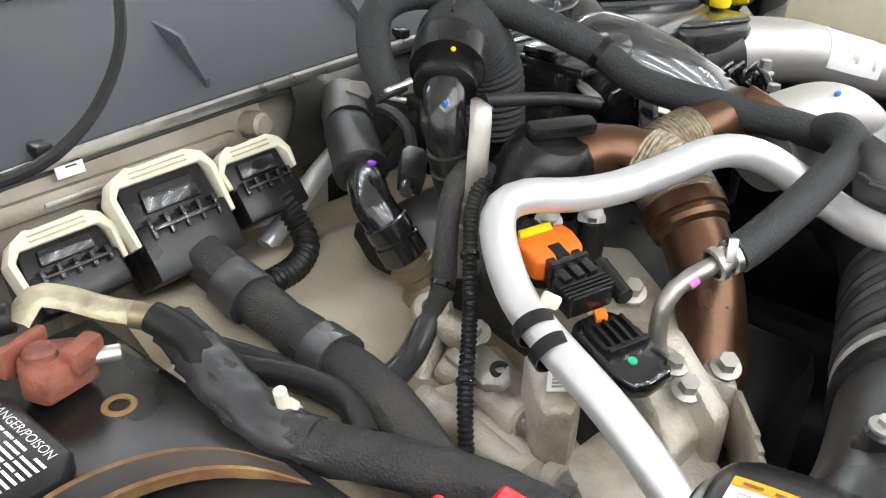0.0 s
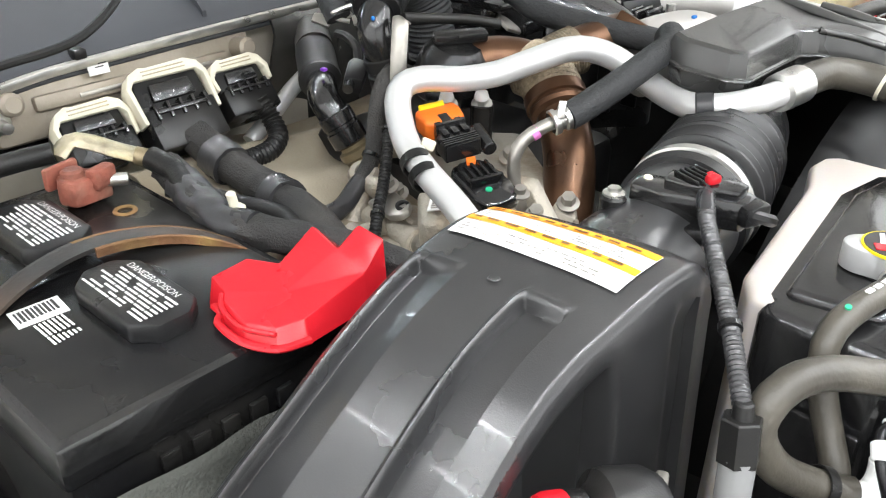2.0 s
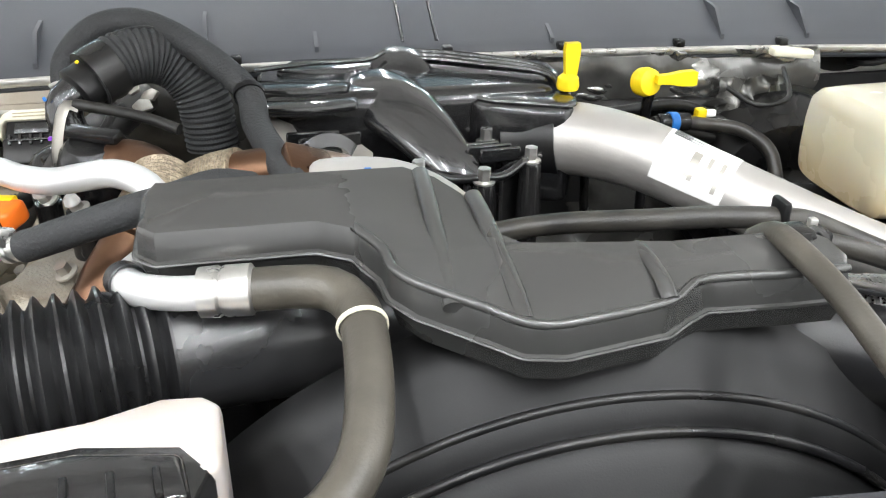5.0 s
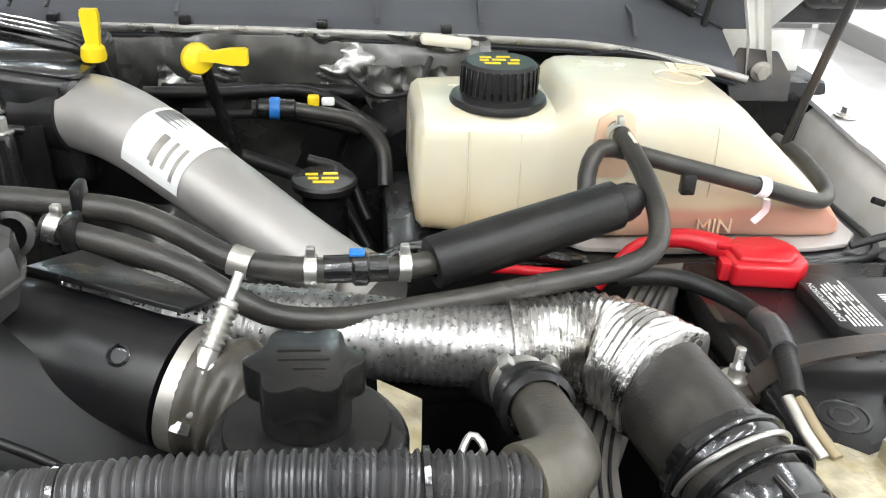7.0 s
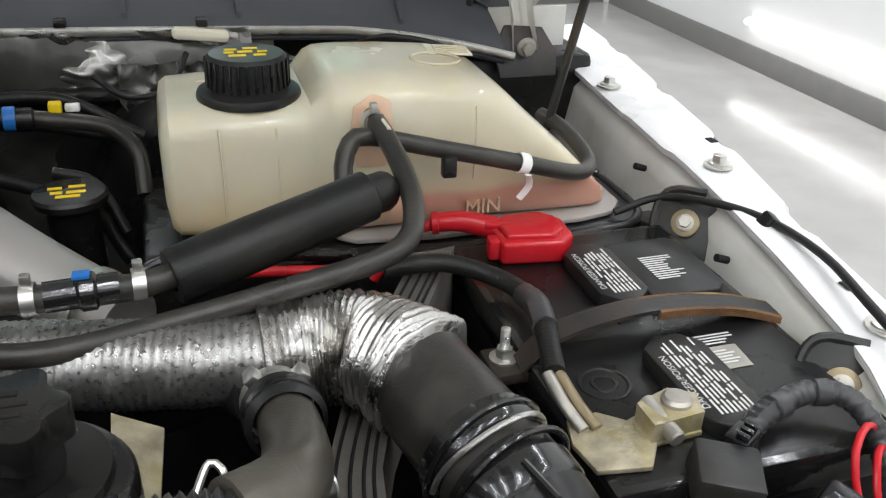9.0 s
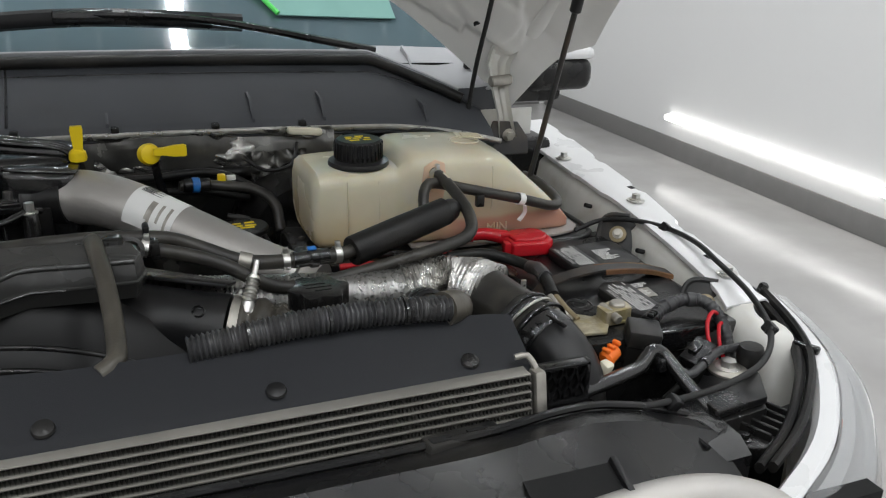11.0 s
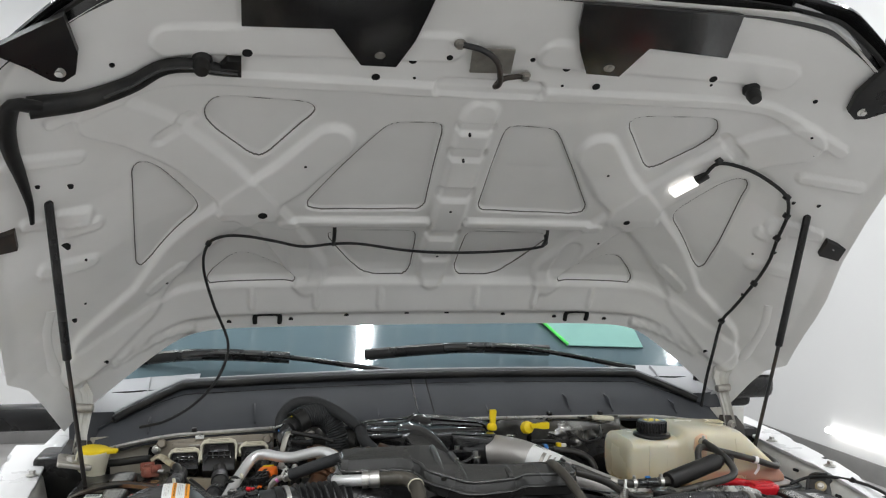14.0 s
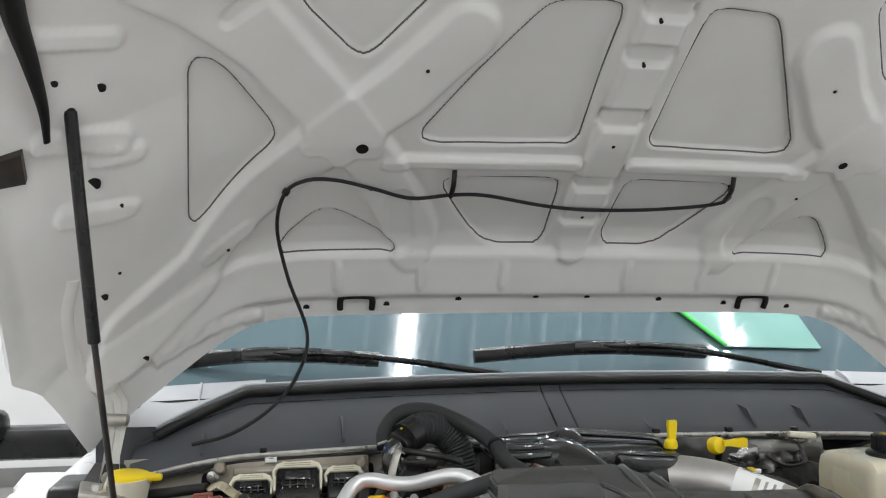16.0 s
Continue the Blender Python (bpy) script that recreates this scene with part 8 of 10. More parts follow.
brown = hose("aged_coolant_hose", "thick brown-black coolant hose bending down from the aluminium pipe", [(-0.206, -0.210, 1.304), (-0.18, -0.213, 1.305), (-0.160, -0.219, 1.305), (-0.148, -0.236, 1.303), (-0.145, -0.262, 1.300), (-0.147, -0.30, 1.288), (-0.155, -0.335, 1.274), (-0.175, -0.362, 1.264), (-0.205, -0.376, 1.260), (-0.25, -0.386, 1.256), (-0.29, -0.395, 1.252)], 0.0135, hose_brown, seg=20)
band(brown, (-0.1455, -0.258, 1.301), (-0.145, -0.27, 1.298), 0.0137, 0.003, bone, False, "seam_ring")
band(brown, (-0.222, -0.381, 1.2585), (-0.24, -0.385, 1.257), 0.0137, 0.012, steel, True)
cross = hose("bypass_hose", "dark ribbed rubber bypass hose with a steel spring clamp", [(-0.205, -0.085, 1.318), (-0.228, -0.100, 1.328), (-0.252, -0.114, 1.327), (-0.285, -0.112, 1.318), (-0.32, -0.106, 1.306), (-0.352, -0.097, 1.293), (-0.364, -0.092, 1.288)], 0.0115, hose_woven, seg=18)
part("spring_clamp", lathe(B(), (-0.362, -0.093, 1.289), (-0.378, -0.084, 1.283), [(0.0085, 0.002), (0.0105, 0.003), (0.0105, 0.007), (0.0085, 0.008), (0.0085, 0.012), (0.0105, 0.013), (0.0105, 0.017), (0.0085, 0.018)], 20), steel, cross, "bright spring clamp")
part("clamp_tab", box(B(), (-0.374, -0.092, 1.296), (0.010, 0.006, 0.014), 0.001, rot=(0, 20, 30)), steel, cross)
part("stub_pipe", tube(B(), [(-0.360, -0.094, 1.2895), (-0.382, -0.081, 1.281), (-0.396, -0.073, 1.272), (-0.403, -0.070, 1.258), (-0.402, -0.071, 1.235), (-0.395, -0.075, 1.21)], 0.0055, 12), steel_dull, cross, "thin steel stub pipe")
part("pink_mark", lathe(B(), (-0.386, -0.0785, 1.2785), (-0.394, -0.074, 1.273), [(0.0056, 0), (0.0059, 0), (0.0059, 0.006), (0.0056, 0.006)], 12), M("pink_paint", (0.75, 0.22, 0.55), 0.4), cross, "pink paint mark")

# exhaust gas pipe
egr = thing("exhaust_gas_pipe", "heat-tinted bronze exhaust gas pipe with a braided flexible joint", "exhaust pipe", (-0.32, -0.05, 1.2))
part("upper_pipe", tube(B(), [(-0.330, 0.050, 1.285), (-0.308, 0.040, 1.293), (-0.288, 0.022, 1.292), (-0.280, 0.006, 1.288)], 0.022, 24), copper, egr)
part("braid", tube(B(), [(-0.280, 0.012, 1.287), (-0.280, -0.004, 1.284), (-0.286, -0.020, 1.276), (-0.294, -0.032, 1.268)], 0.0268, 40, rib=0.0006, pitch=0.003), braid, egr, "woven steel braid")
part("collar", lathe(B(), (-0.290, -0.026, 1.272), (-0.306, -0.050, 1.253), [(0.0262, 0), (0.0285, 0.001), (0.0285, 0.012), (0.0262, 0.013), (0.0262, 0.016), (0.0270, 0.017), (0.0262, 0.021), (0.0225, 0.024), (0.022, 0.03)], 30), copper, egr)
part("lower_pipe", tube(B(), [(-0.302, -0.044, 1.258), (-0.316, -0.062, 1.242), (-0.328, -0.074, 1.224), (-0.342, -0.084, 1.205), (-0.358, -0.092, 1.185), (-0.372, -0.098, 1.15)], 0.0225, 26), copper, egr)
part("rear_flange", prism(B(), [(-0.03, -0.02), (0.03, -0.024), (0.034, 0.02), (-0.026, 0.026)], 0.012, pose(-0.155, -0.03, 1.300, 25, 18, 20), 0.003), copper, egr)
part("rear_pipe", tube(B(), [(-0.16, -0.01, 1.30), (-0.20, 0.0, 1.295), (-0.235, 0.012, 1.285), (-0.265, 0.02, 1.27)], 0.02, 22), copper, egr)
part("rear_braid", tube(B(), [(-0.215, 0.003, 1.292), (-0.235, 0.012, 1.285), (-0.25, 0.016, 1.278)], 0.0235, 30, rib=0.0006, pitch=0.003), braid, egr)

# cast engine parts
eng = thing("engine", "dusty cast aluminium engine front with brackets and bolts", "engine", (-0.43, 0.05, 1.0))


def cover(u, v):
    x, y = -0.58 + 0.36 * u, 0.005 + 0.29 * v
    z = 1.183 + 0.010 * math.sin(u * 5 + 1) + 0.016 * step_f(abs(v - 0.62) / 0.10) * 0 - 0.02 * max(0, 0.5 - v) ** 2 * 4
    z += 0.018 * (1 - smoothstep(abs((y - 0.215) / 0.045))) * (x < -0.30)
    z += 0.004 * noise.noise(Vector((x * 18, y * 18, 2)))
    return (x, y, z)


def smoothstep(a):
    a = min(1.0, max(0.0, a))
    return a * a * (3 - 2 * a)


def step_f(a):
    return 1 - smoothstep(a)


part("valve_cover", sheet(B(), cover, span(0, 1, 50), span(0, 1, 44), (0, 0, -0.05)), cast_tan, eng, "dusty tan cast cover", 60)
# block coloured black to put the gap's darkness into its surface
part("block", box(B(), (-0.38, 0.05, 1.06), (0.34, 0.36, 0.20), 0.02), black_dusty, eng)
def slab_of(name, pts, low, material, bevel=0.004, label=""):
    """A casting with a flat or sloping top through pts, reaching down to the height low."""
    bm = loft(B(), [[(x, y, low) for x, y, z in pts], [(x, y, z) for x, y, z in pts]])
    bmesh.ops.bevel(bm, geom=bm.edges[:], offset=bevel, segments=2, affect="EDGES", profile=0.5, clamp_overlap=True)
    return part(name, bm, material, eng, label)


slab_of("front_case", [(-0.482, 0.052, 1.170), (-0.430, 0.085, 1.176), (-0.400, 0.040, 1.180), (-0.438, -0.030, 1.182), (-0.470, -0.105, 1.170), (-0.515, -0.075, 1.160)], 1.05, cast)
slab_of("housing", [(-0.372, 0.050, 1.222), (-0.318, 0.040, 1.228), (-0.300, 0.002, 1.232), (-0.338, -0.060, 1.222), (-0.398, -0.112, 1.196), (-0.440, -0.106, 1.192), (-0.412, -0.060, 1.218), (-0.392, -0.010, 1.226)], 1.10, cast, 0.005)
slab_of("housing_lip", [(-0.404, -0.048, 1.236), (-0.392, -0.040, 1.238), (-0.370, -0.072, 1.232), (-0.400, -0.122, 1.212), (-0.416, -0.118, 1.210), (-0.388, -0.076, 1.230)], 1.16, cast, 0.004)
slab_of("boss_block", [(-0.386, -0.098, 1.216), (-0.370, -0.088, 1.218), (-0.358, -0.104, 1.214), (-0.376, -0.118, 1.210)], 1.14, cast, 0.006)
slab_of("alternator_case", [(-0.470, -0.050, 1.186), (-0.430, -0.058, 1.190), (-0.396, -0.104, 1.186), (-0.412, -0.150, 1.172), (-0.470, -0.150, 1.166), (-0.500, -0.100, 1.170)], 1.05, cast, 0.012)
for k in range(5):
    part("cooling_fin", box(B(), (-0.392 - 0.008 * k, -0.128 - 0.006 * k, 1.190 - 0.003 * k), (0.0045, 0.040, 0.040), 0.0015, rot=(0, 0, -52)), cast, eng)
rng = random.Random(11)
for (p, q), r in (((( -0.452, 0.048, 1.184), (-0.462, -0.022, 1.186)), 0.0095), (((-0.478, 0.046, 1.176), (-0.492, -0.048, 1.176)), 0.0105), (((-0.466, 0.030, 1.172), (-0.478, -0.060, 1.172)), 0.0085), (((-0.500, 0.02, 1.164), (-0.512, -0.060, 1.160)), 0.0085)):
    p, q = Vector(p), Vector(q)
    part("cast_rib", tube(B(), [p, p.lerp(q, 0.35) + Vector((0, 0, 0.002)), p.lerp(q, 0.7), q], r, 16, 0.006, wob=0.0012), cast, eng)
    part("rib_bolt", bolt(B(), q, q + (q - p) * 0.3 + Vector((0, 0, 0.004)), 0.0058, 0.008, 0.0088), steel_dull, eng)
    part("rib_boss", lathe(B(), q - (q - p).normalized() * 0.012, q, [(0.006, 0), (r + 0.003, 0.002), (r + 0.003, 0.010), (0.006, 0.012)], 18), cast, eng)
brk = part("bracket_arm", tube(B(), [(-0.431, 0.077, 1.200), (-0.446, 0.068, 1.190), (-0.460, 0.062, 1.176), (-0.476, 0.058, 1.158)], 0.0105, 16), cast, eng)
part("bracket_eye", lathe(B(), (-0.424, 0.080, 1.190), (-0.436, 0.074, 1.216), [(0, 0), (0.014, 0), (0.0145, 0.004), (0.0145, 0.022), (0.012, 0.026), (0.007, 0.026), (0.006, 0.020), (0, 0.020)], 24), cast, brk)
part("bracket_arm", tube(B(), [(-0.431, 0.077, 1.202), (-0.435, 0.058, 1.202), (-0.440, 0.036, 1.203)], 0.0095, 16), cast, eng)
part("bracket_arm", tube(B(), [(-0.476, 0.058, 1.162), (-0.470, 0.036, 1.178), (-0.462, 0.014, 1.190)], 0.0075, 14), cast, eng)
part("ring_tab", prism(B(), [(-0.014, -0.012), (0.032, -0.011), (0.042, -0.004), (0.042, 0.004), (0.032, 0.011), (-0.014, 0.012)], 0.007, frame_of((-0.447, 0.030, 1.198), (-0.462, -0.008, 1.204), (-0.420, 0.016, 1.210)), 0.002), steel_dull, eng, "flat zinc lifting tab")
part("tab_hole", lathe(B(), (-0.457, 0.002, 1.2095), (-0.462, -0.002, 1.23), [(0.003, 0), (0.0062, 0.0008), (0.0062, 0.002), (0.003, 0.0022)], 18), dark_void, eng)
gb = slab_of("label_block", [(-0.452, -0.010, 1.226), (-0.432, -0.018, 1.230), (-0.450, -0.052, 1.232), (-0.474, -0.060, 1.222), (-0.480, -0.042, 1.218)], 1.15, cast, 0.004)
m = frame_of((-0.4725, -0.040, 1.2262), (-0.462, -0.062, 1.2322), (-0.452, -0.031, 1.2350))
part("paper_label", prism(B(), [(0.0, 0.0), (0.024, 0.0), (0.024, 0.014), (0.0, 0.014)], 0.0012, m @ Matrix.Translation((0, 0, -0.0012)), 0.0002), paper, gb, "white label with a square code")
for k in range(5):
    part("label_print", prism(B(), [(0.003, 0.002 + 0.0024 * k), (0.019 - 0.004 * (k % 2), 0.002 + 0.0024 * k), (0.019 - 0.004 * (k % 2), 0.0032 + 0.0024 * k), (0.003, 0.0032 + 0.0024 * k)], 0.0006, m @ Matrix.Translation((0, 0, 0.0000))), steel_dull, gb)
for k, (x, y, z) in enumerate(((-0.440, 0.036, 1.212), (-0.347, 0.011, 1.268), (-0.374, 0.028, 1.270), (-0.356, -0.030, 1.232), (-0.402, -0.094, 1.214), (-0.372, -0.104, 1.218), (-0.334, 0.018, 1.232), (-0.412, 0.052, 1.190))):
    part("bolt", bolt(B(), (x, y, z), (x - 0.3, y - 0.2, z + 0.8), 0.006, 0.008, 0.0095), steel if k in (1, 2) else steel_dull, eng)
    if k in (1, 2):
        part("post", rod(B(), (x, y, z - 0.045), (x, y, z), 0.0105, seg=18), black, eng)
        part("post_cap", rod(B(), (x - 0.003, y - 0.002, z + 0.006), (x - 0.005, y - 0.0035, z + 0.015), 0.0068, 0.0055, 16, 0.002), paper, eng, "white cap")
part("valley_shelf", box(B(), (-0.335, 0.05, 1.20), (0.06, 0.05, 0.05), 0.008, rot=(0, 0, -30)), cast_tan, eng)
# black box filling the valley; its colour stands in for the shade there
part("valley_shade", box(B(), (-0.27, 0.10, 1.12), (0.22, 0.25, 0.16), 0.02), black_dusty, eng)

act = thing("valve_actuator", "black plastic valve actuator with an orange tab", "actuator", (-0.43, -0.06, 1.2))
m = frame_of((-0.426, -0.036, 1.242), (-0.448, -0.092, 1.230), (-0.383, -0.060, 1.244)) @ Matrix.Diagonal((0.78, 0.78, 0.8, 1))
part("case", prism(B(), [(-0.006, -0.010), (0.006, -0.016), (0.050, -0.014), (0.066, -0.008), (0.070, 0.006), (0.066, 0.030), (0.050, 0.036), (0.020, 0.034), (0.0, 0.028), (-0.008, 0.012)], 0.016, m @ Matrix.Translation((0, 0, -0.008)), 0.005, 3), black_gloss, act)
part("cap", prism(B(), [(-0.002, -0.006), (0.012, -0.012), (0.034, -0.010), (0.036, 0.024), (0.014, 0.028), (0.0, 0.018)], 0.014, m, 0.004, 3), black, act, "raised black cap")
for k in range(4):
    y_ = -0.006 + 0.008 * k
    part("case_rib", prism(B(), [(0.010, y_), (0.036, y_), (0.036, y_ + 0.003), (0.010, y_ + 0.003)], 0.0185, m, 0.0008), black, act)
part("rib_bar", prism(B(), [(0.034, -0.010), (0.039, -0.010), (0.039, 0.026), (0.034, 0.026)], 0.018, m, 0.0008), black, act)
part("orange_tab", prism(B(), [(-0.002, 0.004), (0.008, 0.000), (0.009, 0.010), (0.0, 0.014)], 0.0175, m, 0.001), orange, act, "small orange tab")
part("green_dot", rod(B(), m @ Vector((0.046, 0.006, 0.008)), m @ Vector((0.046, 0.006, 0.0095)), 0.0028, seg=10), green, act)
part("case_screw", bolt(B(), m @ Vector((0.060, 0.034, 0.004)), m @ Vector((0.060, 0.034, 1)), 0.005, 0.005, 0.008), steel_dull, act)
ocon = thing("sensor_connector", "orange and black sensor connector under the aluminium pipe", "connector", (-0.42, -0.01, 1.24))
m = frame_of((-0.401, 0.016, 1.262), (-0.424, -0.036, 1.254), (-0.372, 0.004, 1.266)) @ Matrix.Diagonal((0.98, 0.98, 1.0, 1))
part("orange_shell", prism(B(), [(-0.004, -0.018), (0.006, -0.020), (0.022, -0.018), (0.026, -0.010), (0.026, 0.010), (0.022, 0.018), (0.006, 0.020), (-0.004, 0.018)], 0.018, m, 0.004, 3), orange, ocon, "orange plastic shell")
part("shell_slot", prism(B(), [(0.014, -0.004), (0.027, -0.004), (0.027, 0.004), (0.014, 0.004)], 0.0186, m), dark_void, ocon)
part("yellow_tab", prism(B(), [(-0.007, -0.013), (0.0, -0.015), (0.001, 0.008), (-0.006, 0.010)], 0.0195, m, 0.001), yellow, ocon)
part("wire_boot", rod(B(), m @ Vector((-0.004, 0.0, 0.008)), m @ Vector((-0.020, 0.004, 0.006)), 0.009, 0.007, 16), rubber, ocon)
part("black_plug", prism(B(), [(0.022, -0.012), (0.036, -0.012), (0.040, -0.017), (0.058, -0.017), (0.060, -0.012), (0.060, 0.014), (0.040, 0.018), (0.036, 0.013), (0.022, 0.013)], 0.015, m, 0.002), black, ocon)
for k in (-0.009, 0.0, 0.009):
    part("plug_latch", prism(B(), [(0.024, k - 0.0028), (0.046, k - 0.0028), (0.046, k + 0.0028), (0.024, k + 0.0028)], 0.0185, m, 0.0008), black_gloss, ocon)
part("latch_bridge", prism(B(), [(0.030, -0.013), (0.034, -0.013), (0.034, 0.013), (0.030, 0.013)], 0.021, m, 0.0008), black_gloss, ocon)
for k in range(4):
    part("plug_rib", prism(B(), [(0.048 + 0.003 * k, -0.016), (0.0494 + 0.003 * k, -0.016), (0.0494 + 0.003 * k, 0.015), (0.048 + 0.003 * k, 0.015)], 0.0165, m), black_gloss, ocon)
part("side_tube", rod(B(), m @ Vector((0.030, 0.024, 0.006)), m @ Vector((0.062, 0.022, 0.004)), 0.006, seg=16, edge=0.001), black, ocon)
rl1 = hose("corrugated_loom", "thin ribbed black conduit beside the aluminium pipe", [(-0.368, 0.086, 1.282), (-0.388, 0.080, 1.268), (-0.412, 0.062, 1.250), (-0.434, 0.044, 1.232), (-0.452, 0.030, 1.218), (-0.472, 0.016, 1.205), (-0.492, 0.000, 1.190), (-0.510, -0.018, 1.16)], 0.0048, rubber, "conduit", rib=0.0006, pitch=0.0036, seg=12)
for a_, b_ in (((-0.412, 0.062, 1.250), (-0.434, 0.044, 1.232)), ((-0.472, 0.016, 1.205), (-0.492, 0.0, 1.190))):
    part("tie", lathe(B(), a_, b_, [(0.005, 0), (0.0064, 0.0005), (0.0064, 0.0038), (0.005, 0.0042)], 12), black_gloss, rl1)

# engine computer and its three plugs
ecm = thing("engine_computer", "dusty flat alloy engine computer on the firewall", "control unit", (-0.52, 0.29, 1.25))
part("case", box(B(), (-0.522, 0.302, 1.263), (0.272, 0.022, 0.058), 0.006, 2, rot=(-16, 0, 0)), ecm_metal, ecm)
part("raised_bar", box(B(), (-0.520, 0.290, 1.268), (0.20, 0.010, 0.014), 0.003, rot=(-16, 0, 0)), ecm_metal, ecm)
part("slot", box(B(), (-0.505, 0.2845, 1.2685), (0.15, 0.0015, 0.004), 0.0005, rot=(-16, 0, 0)), steel_dull, ecm)
part("paper_label", box(B(), (-0.557, 0.2885, 1.2885), (0.020, 0.0015, 0.013), 0.0003, rot=(-16, 0, 0)), paper, ecm)
for k in range(3):
    part("label_print", box(B(), (-0.559 + 0.003 * k, 0.2876, 1.286 + 0.003 * k), (0.008, 0.0008, 0.001), 0, rot=(-16, 0, 0)), ink, ecm)
for x in (-0.642, -0.402):
    part("mount_boss", rod(B(), (x, 0.30, 1.272), (x, 0.274, 1.278), 0.012, 0.010, 18, 0.003), ecm_metal, ecm)
    part("stud", lathe(B(), (x + (0.004 if x > -0.5 else -0.012), 0.29, 1.262), (x + (0.004 if x > -0.5 else -0.012), 0.25, 1.262), [(0, 0), (0.010, 0), (0.010, 0.008), (0.005, 0.010), (0.005, 0.024), (0, 0.025)], 16), steel, ecm)
part("mount_plate", box(B(), (-0.525, 0.317, 1.258), (0.30, 0.010, 0.075), 0.004, rot=(-16, 0, 0)), dark_void, ecm)


def ecm_plug(x0, x1, top, deep, arm, label):
    t = thing("computer_plug", label, "connector", ((x0 + x1) / 2, 0.25, 1.21), "computer plugs")
    cx, w = (x0 + x1) / 2, x1 - x0
    m = pose(cx, 0.258, top - 0.001, -128, 0, 0)
    b = w / 2
    part("body", prism(B(), [(-b + 0.004, 0.0), (b - 0.004, 0.0), (b - 0.001, deep * 0.6), (b - 0.003, deep), (-b + 0.003, deep), (-b + 0.001, deep * 0.6)], 0.040, m, 0.003), black, t)
    part("block", prism(B(), [(-b + 0.001, deep * 0.45), (b - 0.001, deep * 0.45), (b - 0.001, deep * 1.02), (-b + 0.001, deep * 1.02)], 0.030, m @ Matrix.Translation((0, 0, -0.006)), 0.003), black, t)
    part("raised_frame", prism(B(), [(-b * 0.55, deep * 0.12), (b * 0.55, deep * 0.12), (b * 0.6, deep * 0.36), (-b * 0.6, deep * 0.36)], 0.012, m @ Matrix.Translation((0, 0, -0.004)), 0.0015), black_gloss, t)
    for k in range(5):
        x = -b * 0.7 + b * 0.35 * k
        part("body_rib", prism(B(), [(x - 0.0015, deep * 0.40), (x + 0.0015, deep * 0.40), (x + 0.0015, deep * 0.62), (x - 0.0015, deep * 0.62)], 0.010, m @ Matrix.Translation((0, 0, -0.009)), 0.0005), black_gloss, t)
    part("cross_bar", prism(B(), [(-b * 0.7, deep * 0.50), (b * 0.7, deep * 0.50), (b * 0.7, deep * 0.55), (-b * 0.7, deep * 0.55)], 0.010, m @ Matrix.Translation((0, 0, -0.010)), 0.0008), black_gloss, t)
    hoop = [(-b - 0.003, arm), (-b - 0.005, 0.008), (-b + 0.002, -0.004), (-b * 0.6, -0.009), (-b * 0.45, -0.0075), (b * 0.45, -0.0085), (b * 0.65, -0.009), (b - 0.001, -0.004), (b + 0.005, 0.007), (b + 0.003, arm), (b - 0.001, arm), (b, 0.009), (b - 0.005, 0.003), (-b + 0.005, 0.003), (-b, 0.009), (-b + 0.001, arm)]
    part("lever", prism(B(), hoop, 0.017, m @ Matrix.Translation((0, 0, -0.005)), 0.0012), bone, t, "bone-coloured locking lever")
    for k in range(2):
        part("lever_groove", prism(B(), [(-b * 0.6, -0.0045 + 0.0035 * k), (b * 0.6, -0.005 + 0.0035 * k), (b * 0.6, -0.0038 + 0.0035 * k), (-b * 0.6, -0.0033 + 0.0035 * k)], 0.0008, m @ Matrix.Translation((0, 0, -0.0055))), corroded, t)
    return t


ecm_plug(-0.620, -0.557, 1.262, 0.046, 0.030, "black computer plug with a bone locking lever")
ecm_plug(-0.549, -0.475, 1.280, 0.070, 0.044, "large black computer plug with a tall bone locking lever")
ecm_plug(-0.463, -0.404, 1.270, 0.050, 0.022, "small black computer plug with a bone locking lever")
hose("plug_loom", "ribbed black loom from the small computer plug", [(-0.425, 0.235, 1.238), (-0.420, 0.222, 1.218), (-0.426, 0.206, 1.206), (-0.446, 0.196, 1.200), (-0.475, 0.192, 1.200)], 0.0095, rubber, "wiring loom", rib=0.0010, pitch=0.005)
ml = hose("main_loom", "thick cloth-taped wiring loom running forward", [(-0.510, 0.222, 1.228), (-0.506, 0.190, 1.214), (-0.508, 0.145, 1.209), (-0.513, 0.098, 1.208), (-0.519, 0.055, 1.208), (-0.527, 0.022, 1.206), (-0.538, -0.012, 1.200), (-0.552, -0.05, 1.175)], 0.0158, loom, "wiring loom", seg=24, wob=0.0032)
for a_, b_ in (((-0.507, 0.195, 1.216), (-0.507, 0.170, 1.211)), ((-0.513, 0.100, 1.208), (-0.515, 0.080, 1.208))):
    part("tape_band", tube(B(), [a_, b_], 0.0194, 20, 0.003, wob=0.0014), tape_shiny, ml, "band of black tape")
tl = hose("taped_battery_loom", "thick black loom wrapped with shiny tape", [(-0.586, 0.140, 1.244), (-0.591, 0.106, 1.240), (-0.597, 0.075, 1.236), (-0.598, 0.046, 1.233), (-0.591, 0.016, 1.233), (-0.577, -0.020, 1.234), (-0.563, -0.055, 1.233), (-0.550, -0.092, 1.226), (-0.540, -0.13, 1.205)], 0.0132, loom, "wiring loom", seg=24, wob=0.0028)
part("tape_wrap", tube(B(), [(-0.590, 0.112, 1.241), (-0.597, 0.075, 1.236), (-0.598, 0.046, 1.233), (-0.592, 0.018, 1.233)], 0.0145, 24, 0.002, wob=0.0034), tape_shiny, tl, "crinkled shiny tape", 70)
